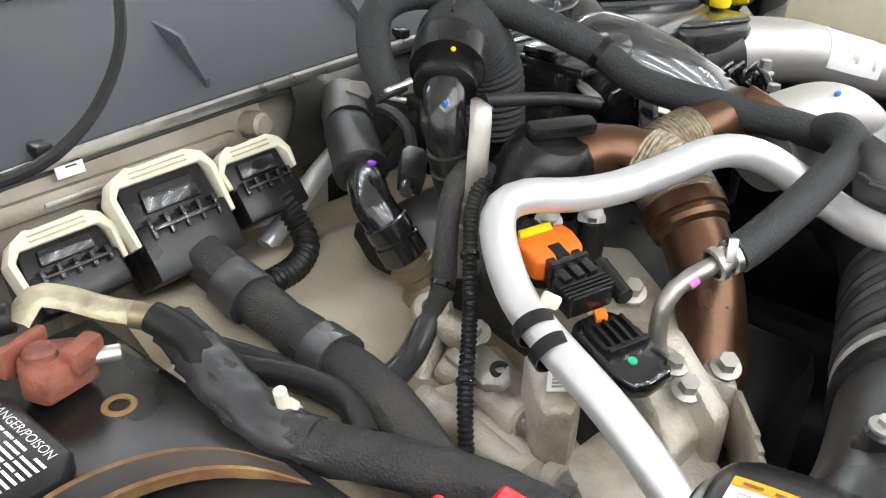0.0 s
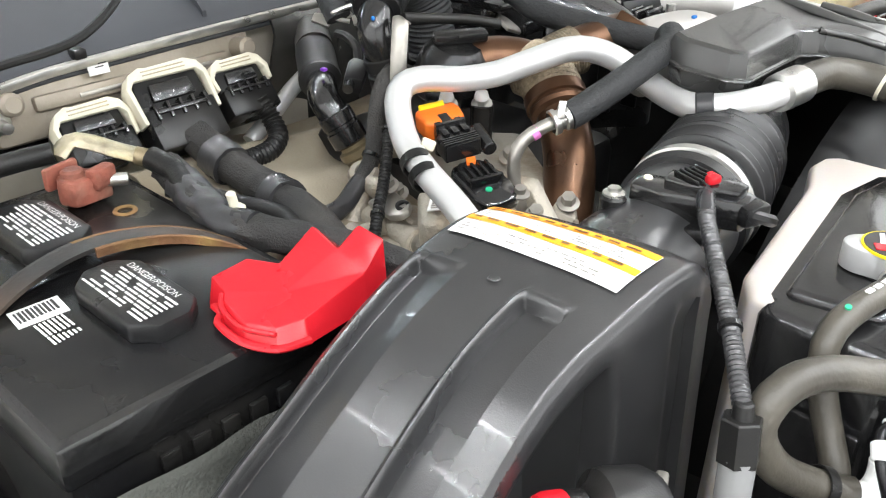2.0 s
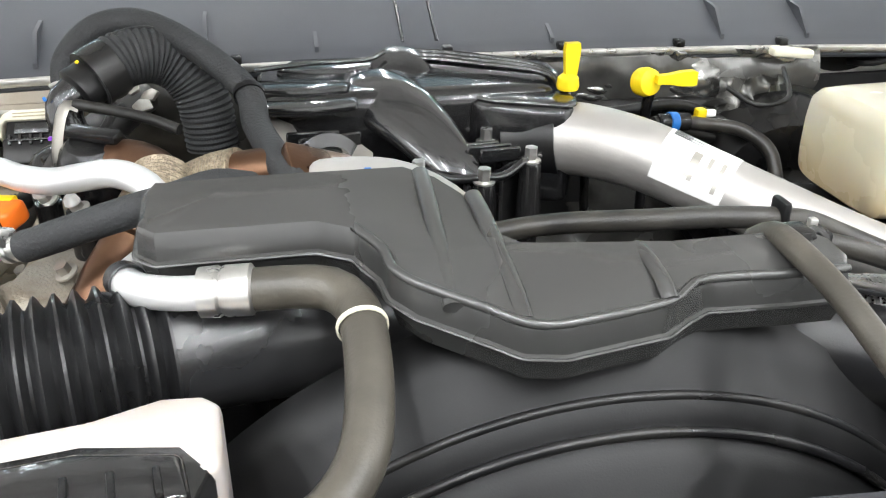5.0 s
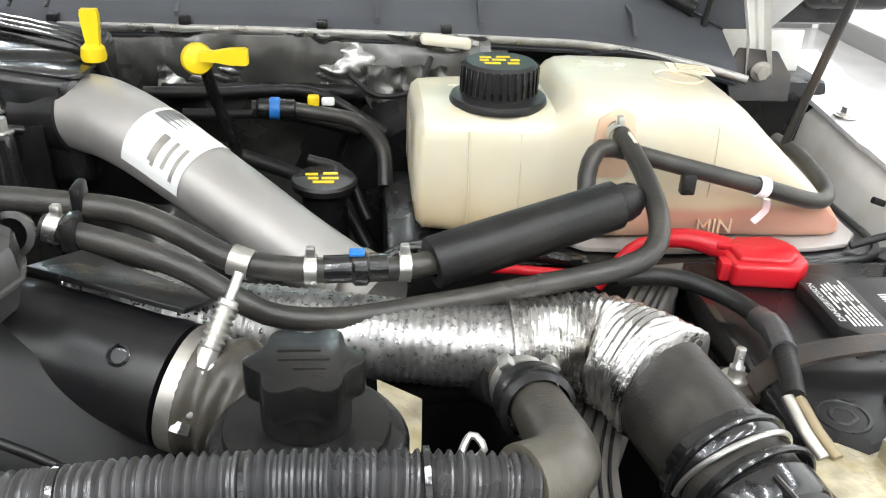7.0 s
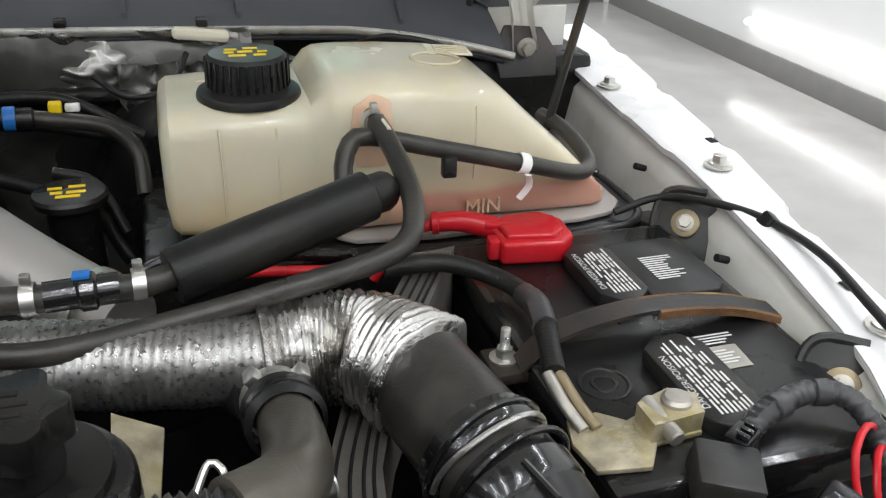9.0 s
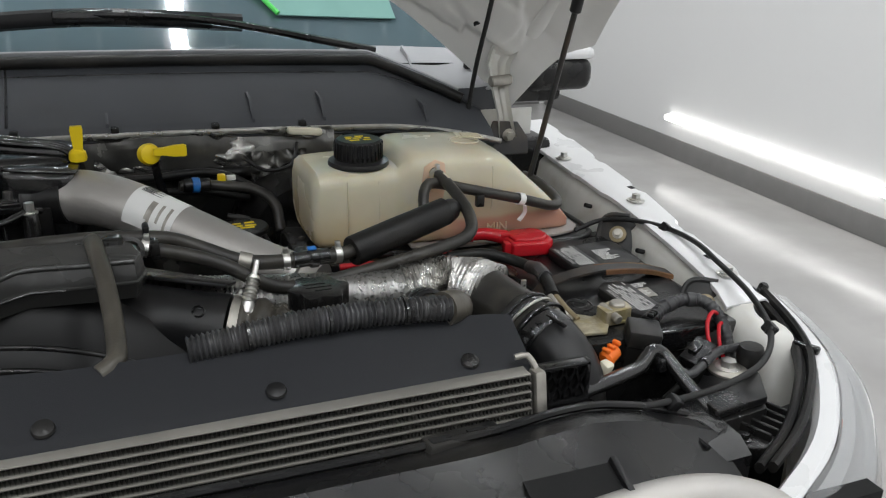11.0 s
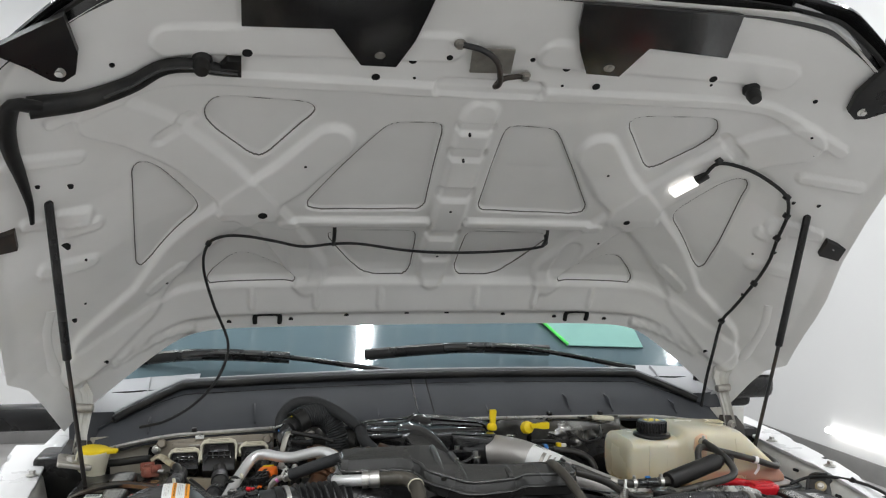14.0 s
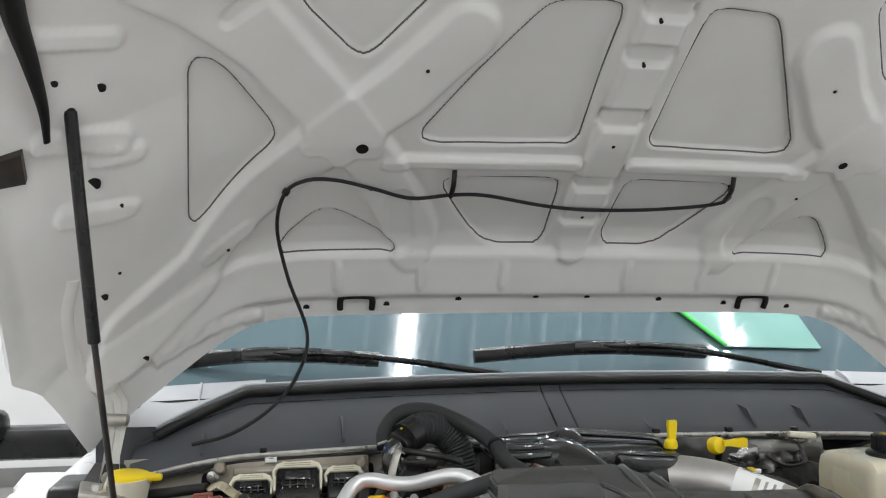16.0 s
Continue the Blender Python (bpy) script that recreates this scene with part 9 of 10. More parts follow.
hose("side_loom", "black loom branching beside the battery", [(-0.585, 0.145, 1.225), (-0.565, 0.12, 1.215), (-0.545, 0.085, 1.212), (-0.54, 0.05, 1.212), (-0.555, 0.02, 1.21)], 0.0085, rubber, "wiring loom")
hose("side_loom", "black loom branching beside the battery", [(-0.57, 0.17, 1.215), (-0.545, 0.13, 1.205), (-0.53, 0.09, 1.20), (-0.53, 0.05, 1.20)], 0.0075, rubber, "wiring loom")
ws = thing("wiring_stud", "pale plastic stud holding the loom", "stud", (-0.587, 0.05, 1.22))
part("pin", rod(B(), (-0.590, 0.040, 1.232), (-0.595, 0.040, 1.258), 0.0036, seg=12, edge=0.001), bone, ws)
part("nut", bolt(B(), (-0.5905, 0.04, 1.238), (-0.596, 0.04, 1.3), 0.007, 0.005, 0.0085), bone, ws)

# ---- passenger's side ----
bat_l, lid_l = battery("battery", -0.796, -0.606, -0.094, 0.200, 1.233, "black truck battery with white warning print and a red cover")
vent_cover(lid_l, -0.726, -0.680, -0.056, 0.034, 1.232, -1)
vent_cover(lid_l, -0.728, -0.678, 0.076, 0.162, 1.232, -1)
lab_ = part("paper_label", prism(B(), [(-0.764, 0.018), (-0.733, 0.016), (-0.731, 0.037), (-0.762, 0.039)], 0.0007, Matrix.Translation((0, 0, 1.2333))), paper, lid_l, "white bar-code label")
for k in range(10):
    part("bar", box(B(), (-0.760 + 0.0026 * k, 0.0285, 1.2343), (0.0012 + 0.0006 * (k % 2), 0.013, 0.0003), 0, rot=(0, 0, -4)), ink, lab_)
for k in range(7):
    for y_, l_ in ((0.0115, 0.007), (0.003, 0.008), (-0.0075, 0.010 - 0.001 * k)):
        part("print_line", box(B(), (-0.756 + 0.0028 * k, y_, 1.2336), (0.0014, l_, 0.0003)), ink_white, lid_l)
part("lid_ring", lathe(B(), (-0.639, 0.116, 1.232), (-0.639, 0.116, 2), [(0.005, 0), (0.006, 0.002), (0.0085, 0.002), (0.0095, 0.0006), (0.013, 0.0006), (0.014, 0)], 26), rust, lid_l, "brass-coloured ring")
holddown("battery_holddown", [(-0.800, 0.020, 1.230), (-0.770, 0.040, 1.240), (-0.735, 0.054, 1.246), (-0.695, 0.060, 1.248), (-0.655, 0.052, 1.245), (-0.628, 0.034, 1.240), (-0.612, 0.010, 1.234)], 0.016, "rusty curved steel strap across the battery", (-0.7, 0.04, 1.22))
ng = thing("battery_clamp", "corroded pinkish battery clamp with a taped cable", "clamp", (-0.63, 0.15, 1.233))
part("clamp_body", prism(B(), [(-0.018, -0.012), (0.016, -0.014), (0.019, 0.004), (0.008, 0.016), (-0.012, 0.015), (-0.020, 0.004)], 0.020, pose(-0.652, 0.150, 1.236, 0, 4, 15), 0.003), lead_pink, ng)
part("post", rod(B(), (-0.657, 0.152, 1.233), (-0.657, 0.153, 1.262), 0.0095, 0.0085, 20, 0.002), lead_pink, ng)
part("clamp_jaw", box(B(), (-0.640, 0.142, 1.254), (0.022, 0.012, 0.016), 0.003, rot=(0, 0, 20)), lead_pink, ng)
part("clamp_jaw", box(B(), (-0.660, 0.166, 1.254), (0.030, 0.006, 0.018), 0.002, rot=(0, 0, 14)), lead_pink, ng)
part("strap", tube(B(), [(-0.655, 0.180, 1.262), (-0.640, 0.185, 1.270), (-0.628, 0.176, 1.268), (-0.615, 0.160, 1.262), (-0.600, 0.148, 1.256)], 0.0085, 10, 0.005, flat=0.5), corroded, ng)
part("clamp_bolt", rod(B(), (-0.645, 0.146, 1.250), (-0.622, 0.136, 1.248), 0.005, seg=14, edge=0.001), steel, ng)
part("lug", tube(B(), [(-0.606, 0.150, 1.258), (-0.596, 0.138, 1.254), (-0.593, 0.124, 1.250)], 0.0075, 12), brass, ng)
hose("ground_cable", "black ground cable behind the battery", [(-0.655, 0.182, 1.266), (-0.68, 0.195, 1.262), (-0.72, 0.21, 1.255), (-0.76, 0.215, 1.25), (-0.80, 0.20, 1.235)], 0.0085, rubber, "cable")
hose("cable_tail", "black cable from the clamp into the loom", [(-0.598, 0.142, 1.256), (-0.592, 0.12, 1.250), (-0.596, 0.10, 1.245), (-0.60, 0.075, 1.238)], 0.0095, rubber, "cable")

cov = thing("terminal_cover", "bright red L-shaped plastic terminal cover", "terminal cover", (-0.64, -0.09, 1.23))
CZ = 1.2335
V = {"a": (-0.668, -0.042, 1.253), "b": (-0.643, -0.045, 1.257), "v": (-0.631, -0.062, 1.255), "p": (-0.613, -0.075, 1.280), "s": (-0.609, -0.093, 1.2675), "r": (-0.600, -0.084, 1.2630), "q": (-0.589, -0.091, 1.277), "t": (-0.583, -0.107, 1.270), "u": (-0.604, -0.112, 1.257), "c": (-0.646, -0.086, 1.2505), "e": (-0.653, -0.112, 1.2465), "f": (-0.668, -0.105, 1.2445), "g": (-0.677, -0.088, 1.2445), "n": (-0.674, -0.063, 1.2475), "m": (-0.670, -0.058, 1.2505)}
low = {"a": (-0.671, -0.040), "b": (-0.643, -0.041), "v": (-0.629, -0.058), "p": (-0.608, -0.070), "r": (-0.596, -0.079), "q": (-0.586, -0.088), "t": (-0.582, -0.109), "u": (-0.606, -0.116), "e": (-0.656, -0.119), "f": (-0.673, -0.112), "g": (-0.682, -0.092), "n": (-0.680, -0.066), "m": (-0.673, -0.060)}
bm = B()
top_v = {k: bm.verts.new(p) for k, p in V.items()}
low_v = {k: bm.verts.new((x, y, CZ)) for k, (x, y) in low.items()}
for face in ("abvcm", "mcn", "ncg", "gcf", "fce", "vpsc", "psr", "rsq", "sqtu", "scu", "ceu"):
    bm.faces.new([top_v[k] for k in face])
rim_ = "abvprqtuefgnm"
for k, j in zip(rim_, rim_[1:] + rim_[:1]):
    bm.faces.new((top_v[k], low_v[k], low_v[j], top_v[j]))
bmesh.ops.recalc_face_normals(bm, faces=bm.faces[:])
bmesh.ops.bevel(bm, geom=bm.edges[:], offset=0.0011, segments=2, affect="EDGES", profile=0.5, clamp_overlap=True)
part("cover_shell", bm, red, cov, "", 20)
flange = [(-0.656, -0.121), (-0.675, -0.114), (-0.6845, -0.093), (-0.6825, -0.067), (-0.6755, -0.061), (-0.6735, -0.050)]
part("foot_flange", tube(B(), [(x, y, CZ + 0.004) for x, y in flange], 0.0028, 8, 0.004, flat=0.8), red, cov)
part("side_step", tube(B(), [(-0.672, -0.058, 1.2490), (-0.677, -0.064, 1.2455), (-0.6795, -0.076, 1.2430), (-0.6795, -0.090, 1.2425), (-0.671, -0.108, 1.2425)], 0.0016, 8, 0.004), red, cov)

# air filter housing
air = thing("air_filter_housing", "large black plastic air filter housing with a warning label", "air filter housing", (-0.6, -0.22, 1.1))
LE = [(-0.835, -0.10, 1.02), (-0.80, -0.11, 1.10), (-0.768, -0.122, 1.155), (-0.738, -0.135, 1.198), (-0.711, -0.148, 1.232), (-0.675, -0.156, 1.266), (-0.640, -0.158, 1.287), (-0.605, -0.158, 1.299), (-0.57, -0.155, 1.300), (-0.535, -0.152, 1.290), (-0.505, -0.156, 1.272)]
RE = [(-0.82, -0.285, 1.04), (-0.785, -0.285, 1.12), (-0.755, -0.285, 1.178), (-0.725, -0.285, 1.22), (-0.70, -0.285, 1.250), (-0.665, -0.285, 1.279), (-0.635, -0.286, 1.293), (-0.60, -0.288, 1.300), (-0.565, -0.289, 1.304), (-0.53, -0.288, 1.300), (-0.502, -0.284, 1.284)]
lp, rp = smooth_path(LE, 0.004), smooth_path(RE, 0.004)
NP = 240


def pick(path, t):
    k = t * (len(path) - 1)
    i = min(int(k), len(path) - 2)
    return path[i].lerp(path[i + 1], k - i)


def v_of(x):
    return min(span(0, 1, 400), key=lambda v: abs((pick(lp, v).x + pick(rp, v).x) / 2 - x))


TOP_V = v_of(-0.617)


def air_at(u, v):
    p = pick(lp, v).lerp(pick(rp, v), u)
    crown = 0.005 * (1 - abs(2 * u - 1) ** 3)
    edge = 0.012 * smoothstep((0.085 - u) / 0.085) ** 2 + 0.005 * smoothstep((u - 0.965) / 0.035) ** 2
    q = p + Vector((-0.35 * (1 - v) * crown, 0, crown - edge))
    down = 0.0
    for lo, hi, deep in ((0.105, 0.33, 0.0095), (0.635, 0.835, 0.0095)):
        t = max(0.0, min(1.0, (u - lo) / (hi - lo)))
        floor_ = (1 - t) if lo < 0.5 else (1 - 0.45 * t) * smoothstep((hi - u) / 0.016)
        end = smoothstep((TOP_V - v) / 0.010)
        down += deep * smoothstep((u - lo) / 0.016) * floor_ * end
        down -= 0.0020 * math.exp(-((u - lo + 0.012) / 0.012) ** 2) * smoothstep((TOP_V + 0.014 - v) / 0.02)
        down -= 0.0016 * math.exp(-((v - TOP_V - 0.006) / 0.005) ** 2) * smoothstep((u - lo + 0.02) / 0.02) * smoothstep((hi - u) / 0.03)
    return q + Vector((0.5, 0, -0.87)) * down


part("lid", sheet(B(), air_at, span(0, 1, 170), span(0, 1, NP), (0.0, 0.0, -0.004)), black_air, air, "", 50)
bm = B()


def wall_set(v):
    """How far the front wall is set back: one broad facet and a shallow slanted panel."""
    x = (pick(lp, v).x + pick(rp, v).x) / 2
    return 0.014 * smoothstep((-0.612 - x) / 0.006) + 0.006 * smoothstep((x + 0.560) / 0.006) * smoothstep((-0.53 - x) / 0.004)


vs_w = span(0, 1, 120)
skirt = [[air_at(1, v) for v in vs_w], [air_at(1, v) + Vector((0.001, -0.002, -0.006)) for v in vs_w], [air_at(1, v) + Vector((0.003, -0.003 + 0.2 * wall_set(v), -0.014)) for v in vs_w], [air_at(1, v) + Vector((0.004, -0.003 + wall_set(v), -0.030)) for v in vs_w], [air_at(1, v) + Vector((0.012, -0.008 + 1.4 * wall_set(v), -0.20)) for v in vs_w]]
for a, b in zip(skirt, skirt[1:]):
    ra, rb = [bm.verts.new(p) for p in a], [bm.verts.new(p) for p in b]
    for i in range(len(a) - 1):
        bm.faces.new((ra[i], ra[i + 1], rb[i + 1], rb[i]))
bmesh.ops.remove_doubles(bm, verts=bm.verts[:], dist=0.0002)
part("front_wall", bm, black_air, air)
bm = B()
skirt = [[air_at(u, 1) for u in span(0, 1, 20)], [air_at(u, 1) + Vector((0.008, 0, -0.03)) for u in span(0, 1, 20)], [air_at(u, 1) + Vector((0.008, 0, -0.20)) for u in span(0, 1, 20)]]
for a, b in zip(skirt, skirt[1:]):
    ra, rb = [bm.verts.new(p) for p in a], [bm.verts.new(p) for p in b]
    for i in range(20):
        bm.faces.new((ra[i], ra[i + 1], rb[i + 1], rb[i]))
bmesh.ops.remove_doubles(bm, verts=bm.verts[:], dist=0.0002)
part("side_wall", bm, black_air, air)
bm = B()
skirt = [[air_at(0, v) for v in span(0, 1, 30)], [air_at(0, v) + Vector((0.002, 0.004, -0.02)) for v in span(0, 1, 30)], [air_at(0, v) + Vector((0.004, 0.004, -0.16)) for v in span(0, 1, 30)]]
for a, b in zip(skirt, skirt[1:]):
    ra, rb = [bm.verts.new(p) for p in a], [bm.verts.new(p) for p in b]
    for i in range(30):
        bm.faces.new((ra[i], ra[i + 1], rb[i + 1], rb[i]))
bmesh.ops.remove_doubles(bm, verts=bm.verts[:], dist=0.0002)
part("back_wall", bm, black_air, air)
p = air_at(0.48, v_of(-0.614))
part("dimple", lathe(B(), p + Vector((0, 0, 0.0005)), p + Vector((0, 0, 1)), [(0.0, 0), (0.0015, 0.0003), (0.0028, 0.0005), (0.0034, 0)], 14), black_air, air)


def air_patch(u0, u1, v0, v1, lift, nu=16, nv=16, skew=0.0):
    bm = B()
    return sheet(bm, lambda u, v: air_at(u, v) + Vector((0, 0, lift)), span(u0, u1, nu), span(v0, v1, nv))


LV0, LV1 = v_of(-0.592), v_of(-0.546)


def lv(k):
    return LV0 + (LV1 - LV0) * k


warn = part("warning_label", air_patch(0.10, 0.90, lv(0), lv(1), 0.0012, 40), paper, air, "white warning label with orange stripes")
part("label_stripe", air_patch(0.10, 0.90, lv(0.83), lv(1), 0.0018, 40), paper_orange, warn, "orange stripe")
part("label_stripe", air_patch(0.10, 0.90, lv(0.36), lv(0.50), 0.0018, 40), paper_orange, warn, "orange stripe")
rng = random.Random(5)
for k in (0.08, 0.15, 0.22, 0.58, 0.645, 0.71):
    u = 0.13
    while u < 0.80:
        l = rng.uniform(0.015, 0.05)
        part("print_line", air_patch(u, u + l, lv(k), lv(k + 0.022), 0.0018, 4, 1), steel_dull, warn)
        u += l + rng.choice((0.012, 0.012, 0.09))
for k in (0.86, 0.42):
    u = 0.13
    while u < 0.80:
        l = rng.uniform(0.03, 0.07)
        part("stripe_print", air_patch(u, u + l, lv(k), lv(k + 0.05), 0.0023, 4, 1), rust, warn)
        u += l + 0.03

# flow meter, intake tube and bellows
flow = thing("intake_tube", "black intake tube with a ribbed rubber bellows and steel clamp", "air duct", (-0.38, -0.2, 1.2))
axis = [(-0.515, -0.222, 1.246), (-0.46, -0.222, 1.250), (-0.40, -0.213, 1.252), (-0.36, -0.206, 1.252)]
part("tube_body", tube(B(), axis, 0.043, 40), black_air, flow)
bel = [(-0.362, -0.206, 1.252), (-0.33, -0.199, 1.251), (-0.295, -0.190, 1.250), (-0.265, -0.182, 1.249)]
part("bellows", tube(B(), bel, 0.0455, 44, 0.0018, rib=0.0042, pitch=0.0120), rubber_sheen, flow, "ribbed black bellows")
part("steel_clamp", lathe(B(), (-0.382, -0.2095, 1.252), (-0.36, -0.206, 1.252), [(0.0445, 0), (0.0475, 0.0008), (0.0475, 0.009), (0.0445, 0.010)], 46), steel, flow, "bright band clamp")
part("collar", lathe(B(), (-0.400, -0.213, 1.252), (-0.36, -0.206, 1.252), [(0.043, 0), (0.047, 0.001), (0.047, 0.014), (0.043, 0.016)], 46), black, flow)
part("duct_rear", tube(B(), [(-0.27, -0.183, 1.249), (-0.23, -0.170, 1.246), (-0.17, -0.15, 1.235), (-0.10, -0.12, 1.215), (-0.04, -0.10, 1.19)], 0.046, 36), black_air, flow)
maf = thing("air_flow_sensor", "black air flow sensor with a red lock tab on top", "sensor", (-0.45, -0.22, 1.28))
part("base", prism(B(), [(-0.486, -0.204), (-0.474, -0.190), (-0.452, -0.196), (-0.430, -0.222), (-0.440, -0.262), (-0.458, -0.262), (-0.478, -0.236)], 0.012, Matrix.Translation((0, 0, 1.272)), 0.003), black, maf, "mounting flange")
part("screw_boss", rod(B(), (-0.473, -0.202, 1.274), (-0.473, -0.202, 1.294), 0.0085, seg=20, edge=0.002), black, maf)
part("body", prism(B(), [(-0.466, -0.208), (-0.446, -0.204), (-0.424, -0.262), (-0.428, -0.276), (-0.446, -0.276), (-0.466, -0.228)], 0.020, Matrix.Translation((0, 0, 1.282)), 0.003), black_gloss, maf)
part("body_step", prism(B(), [(-0.456, -0.226), (-0.440, -0.222), (-0.426, -0.260), (-0.430, -0.270), (-0.444, -0.270), (-0.456, -0.238)], 0.006, Matrix.Translation((0, 0, 1.3015)), 0.0015), black_gloss, maf)
for k in range(5):
    part("body_rib", box(B(), (-0.4505 + 0.0042 * k, -0.238 - 0.0012 * k, 1.3090), (0.0018, 0.022, 0.003), 0.0006, 1, rot=(0, 0, -20)), black, maf)
part("side_gill", box(B(), (-0.470, -0.222, 1.285), (0.004, 0.022, 0.010), 0.001, 1, rot=(0, 0, 10)), black_dusty, maf)
part("red_lock", box(B(), (-0.444, -0.252, 1.3105), (0.009, 0.007, 0.006), 0.002, rot=(0, 0, -20)), red, maf, "red lock tab")
part("lock_slot", box(B(), (-0.437, -0.249, 1.3095), (0.005, 0.009, 0.003), 0.0008, 1, rot=(0, 0, -20)), red, maf)
part("screw", bolt(B(), (-0.473, -0.202, 1.294), (-0.473, -0.202, 2), 0.0045, 0.003, 0.0072), steel, maf)
part("screw", lathe(B(), (-0.452, -0.213, 1.3020), (-0.452, -0.213, 2), [(0, 0), (0.0032, 0), (0.0025, 0.0012), (0, 0.0012)], 14), bone, maf)
part("plug_wing", tube(B(), [(-0.445, -0.276, 1.296), (-0.440, -0.286, 1.294), (-0.432, -0.288, 1.290)], 0.004, 8), black, maf)
part("plug", box(B(), (-0.438, -0.276, 1.294), (0.020, 0.016, 0.014), 0.003, rot=(0, 0, -20)), black, maf)
sl = hose("sensor_loom", "thin ribbed grey-black loom hanging from the flow sensor", [(-0.446, -0.250, 1.303), (-0.470, -0.263, 1.299), (-0.499, -0.285, 1.290), (-0.535, -0.313, 1.278), (-0.561, -0.332, 1.268), (-0.573, -0.341, 1.262)], 0.0046, loom_plastic, "wiring loom", rib=0.0006, pitch=0.0030, seg=14)
part("tape_wrap", tube(B(), [(-0.443, -0.249, 1.303), (-0.458, -0.256, 1.301), (-0.470, -0.263, 1.299)], 0.0056, 12, 0.003, wob=0.0006), tape_shiny, sl, "glossy tape at the plug")
part("tie", lathe(B(), (-0.535, -0.313, 1.278), (-0.561, -0.332, 1.268), [(0.005, 0), (0.0064, 0.0005), (0.0064, 0.004), (0.005, 0.0045)], 14), black, sl)
tower = thing("sensor_tower", "grey plastic tube with a black hexagonal cap", "sensor", (-0.58, -0.35, 1.1))
part("tube", rod(B(), (-0.590, -0.357, 1.10), (-0.578, -0.346, 1.238), 0.0085, 0.0090, 20), M("grey_plastic", (0.24, 0.24, 0.24), 0.4), tower, "pale grey tube")
part("hex_cap", rod(B(), (-0.578, -0.346, 1.234), (-0.5745, -0.3425, 1.258), 0.0108, 0.0105, 6, 0.001), black, tower)
part("cap_nib", rod(B(), (-0.5750, -0.343, 1.256), (-0.5735, -0.3415, 1.266), 0.0058, 0.005, 10, 0.001), black, tower)

# radiator tank with pink-stained back and its cap
tank = thing("radiator_tank", "black plastic radiator tank with a pinkish white back half", "coolant tank", (-0.36, -0.33, 1.05))
P = [(-0.478, -0.300), (-0.455, -0.286), (-0.30, -0.264), (-0.262, -0.250), (-0.238, -0.252), (-0.228, -0.262), (-0.226, -0.316)]
part("white_half", prism(B(), P + [(-0.244, -0.322), (-0.46, -0.322), (-0.476, -0.316)], 0.217, Matrix.Translation((0, 0, 1.045)), 0.005, 3), tank_pink, tank, "pinkish white translucent back half")
part("black_half", prism(B(), [(-0.484, -0.312), (-0.468, -0.300), (-0.30, -0.280), (-0.244, -0.290), (-0.228, -0.312), (-0.25, -0.372), (-0.33, -0.402), (-0.468, -0.398), (-0.485, -0.382)], 0.220, Matrix.Translation((0, 0, 1.042)), 0.008, 3), black_gloss, tank)
part("top_panel", prism(B(), [(-0.462, -0.314), (-0.30, -0.296), (-0.246, -0.306), (-0.240, -0.340), (-0.30, -0.348), (-0.352, -0.340), (-0.375, -0.372), (-0.455, -0.368)], 0.012, Matrix.Translation((0, 0, 1.255)), 0.005, 3), black_gloss, tank)
part("side_panel", prism(B(), [(0, 0), (0.055, 0), (0.055, 0.12), (0, 0.12)], 0.004, frame_of((-0.4862, -0.324, 1.09), (-0.4875, -0.38, 1.09), (-0.4862, -0.324, 1.2)), 0.0015), black_gloss, tank)
part("neck_block", box(B(), (-0.352, -0.372, 1.258), (0.085, 0.034, 0.024), 0.008, 3, rot=(0, 0, 14)), black_gloss, tank)
for k in range(3):
    part("top_rib", box(B(), (-0.300 + 0.022 * k, -0.330, 1.268), (0.004, 0.022, 0.006), 0.0015, rot=(0, 0, 10)), black, tank)
part("neck", rod(B(), (-0.402, -0.351, 1.25), (-0.402, -0.351, 1.272), 0.017, seg=24), black, tank)
lobes = [((0.0225 + 0.0055 * math.cos(3 * a + 0.4)) * math.cos(a), (0.0225 + 0.0055 * math.cos(3 * a + 0.4)) * math.sin(a)) for a in span(0, 2 * math.pi * 47 / 48, 47)]
rc = part("cap", prism(B(), lobes, 0.016, Matrix.Translation((-0.402, -0.351, 1.268)), 0.003), M("grey_cap_plastic", (0.36, 0.36, 0.355), 0.35), tank, "pale grey lobed pressure cap")
part("cap_label", rod(B(), (-0.402, -0.351, 1.2835), (-0.402, -0.351, 1.2850), 0.0185, seg=30), yellow, rc, "round yellow warning label")
part("label_field", rod(B(), (-0.402, -0.351, 1.2848), (-0.402, -0.351, 1.2855), 0.0172, seg=30), ink, rc)
part("label_red", box(B(), (-0.410, -0.347, 1.2858), (0.008, 0.010, 0.0006), 0, rot=(0, 0, 30)), red, rc)
for dx, dy, w in ((0.002, 0.008, 0.014), (0.004, 0.003, 0.010), (-0.002, -0.006, 0.018), (0.0, -0.010, 0.012)):
    part("label_print", box(B(), (-0.402 + dx, -0.351 + dy, 1.2858), (w, 0.0028, 0.0006), 0, rot=(0, 0, 20)), paper, rc)
for x, y, z in ((-0.467, -0.382, 1.242), (-0.349, -0.384, 1.246)):
    bm = lathe(B(), (x, y, z), (x, y, 2), [(0, 0), (0.012, 0), (0.012, 0.002), (0, 0.002)], 20)
    bolt(bm, (x, y, z + 0.002), (x, y, 2), 0.006, 0.006, 0.009)
    part("tank_bolt", bm, steel, tank)
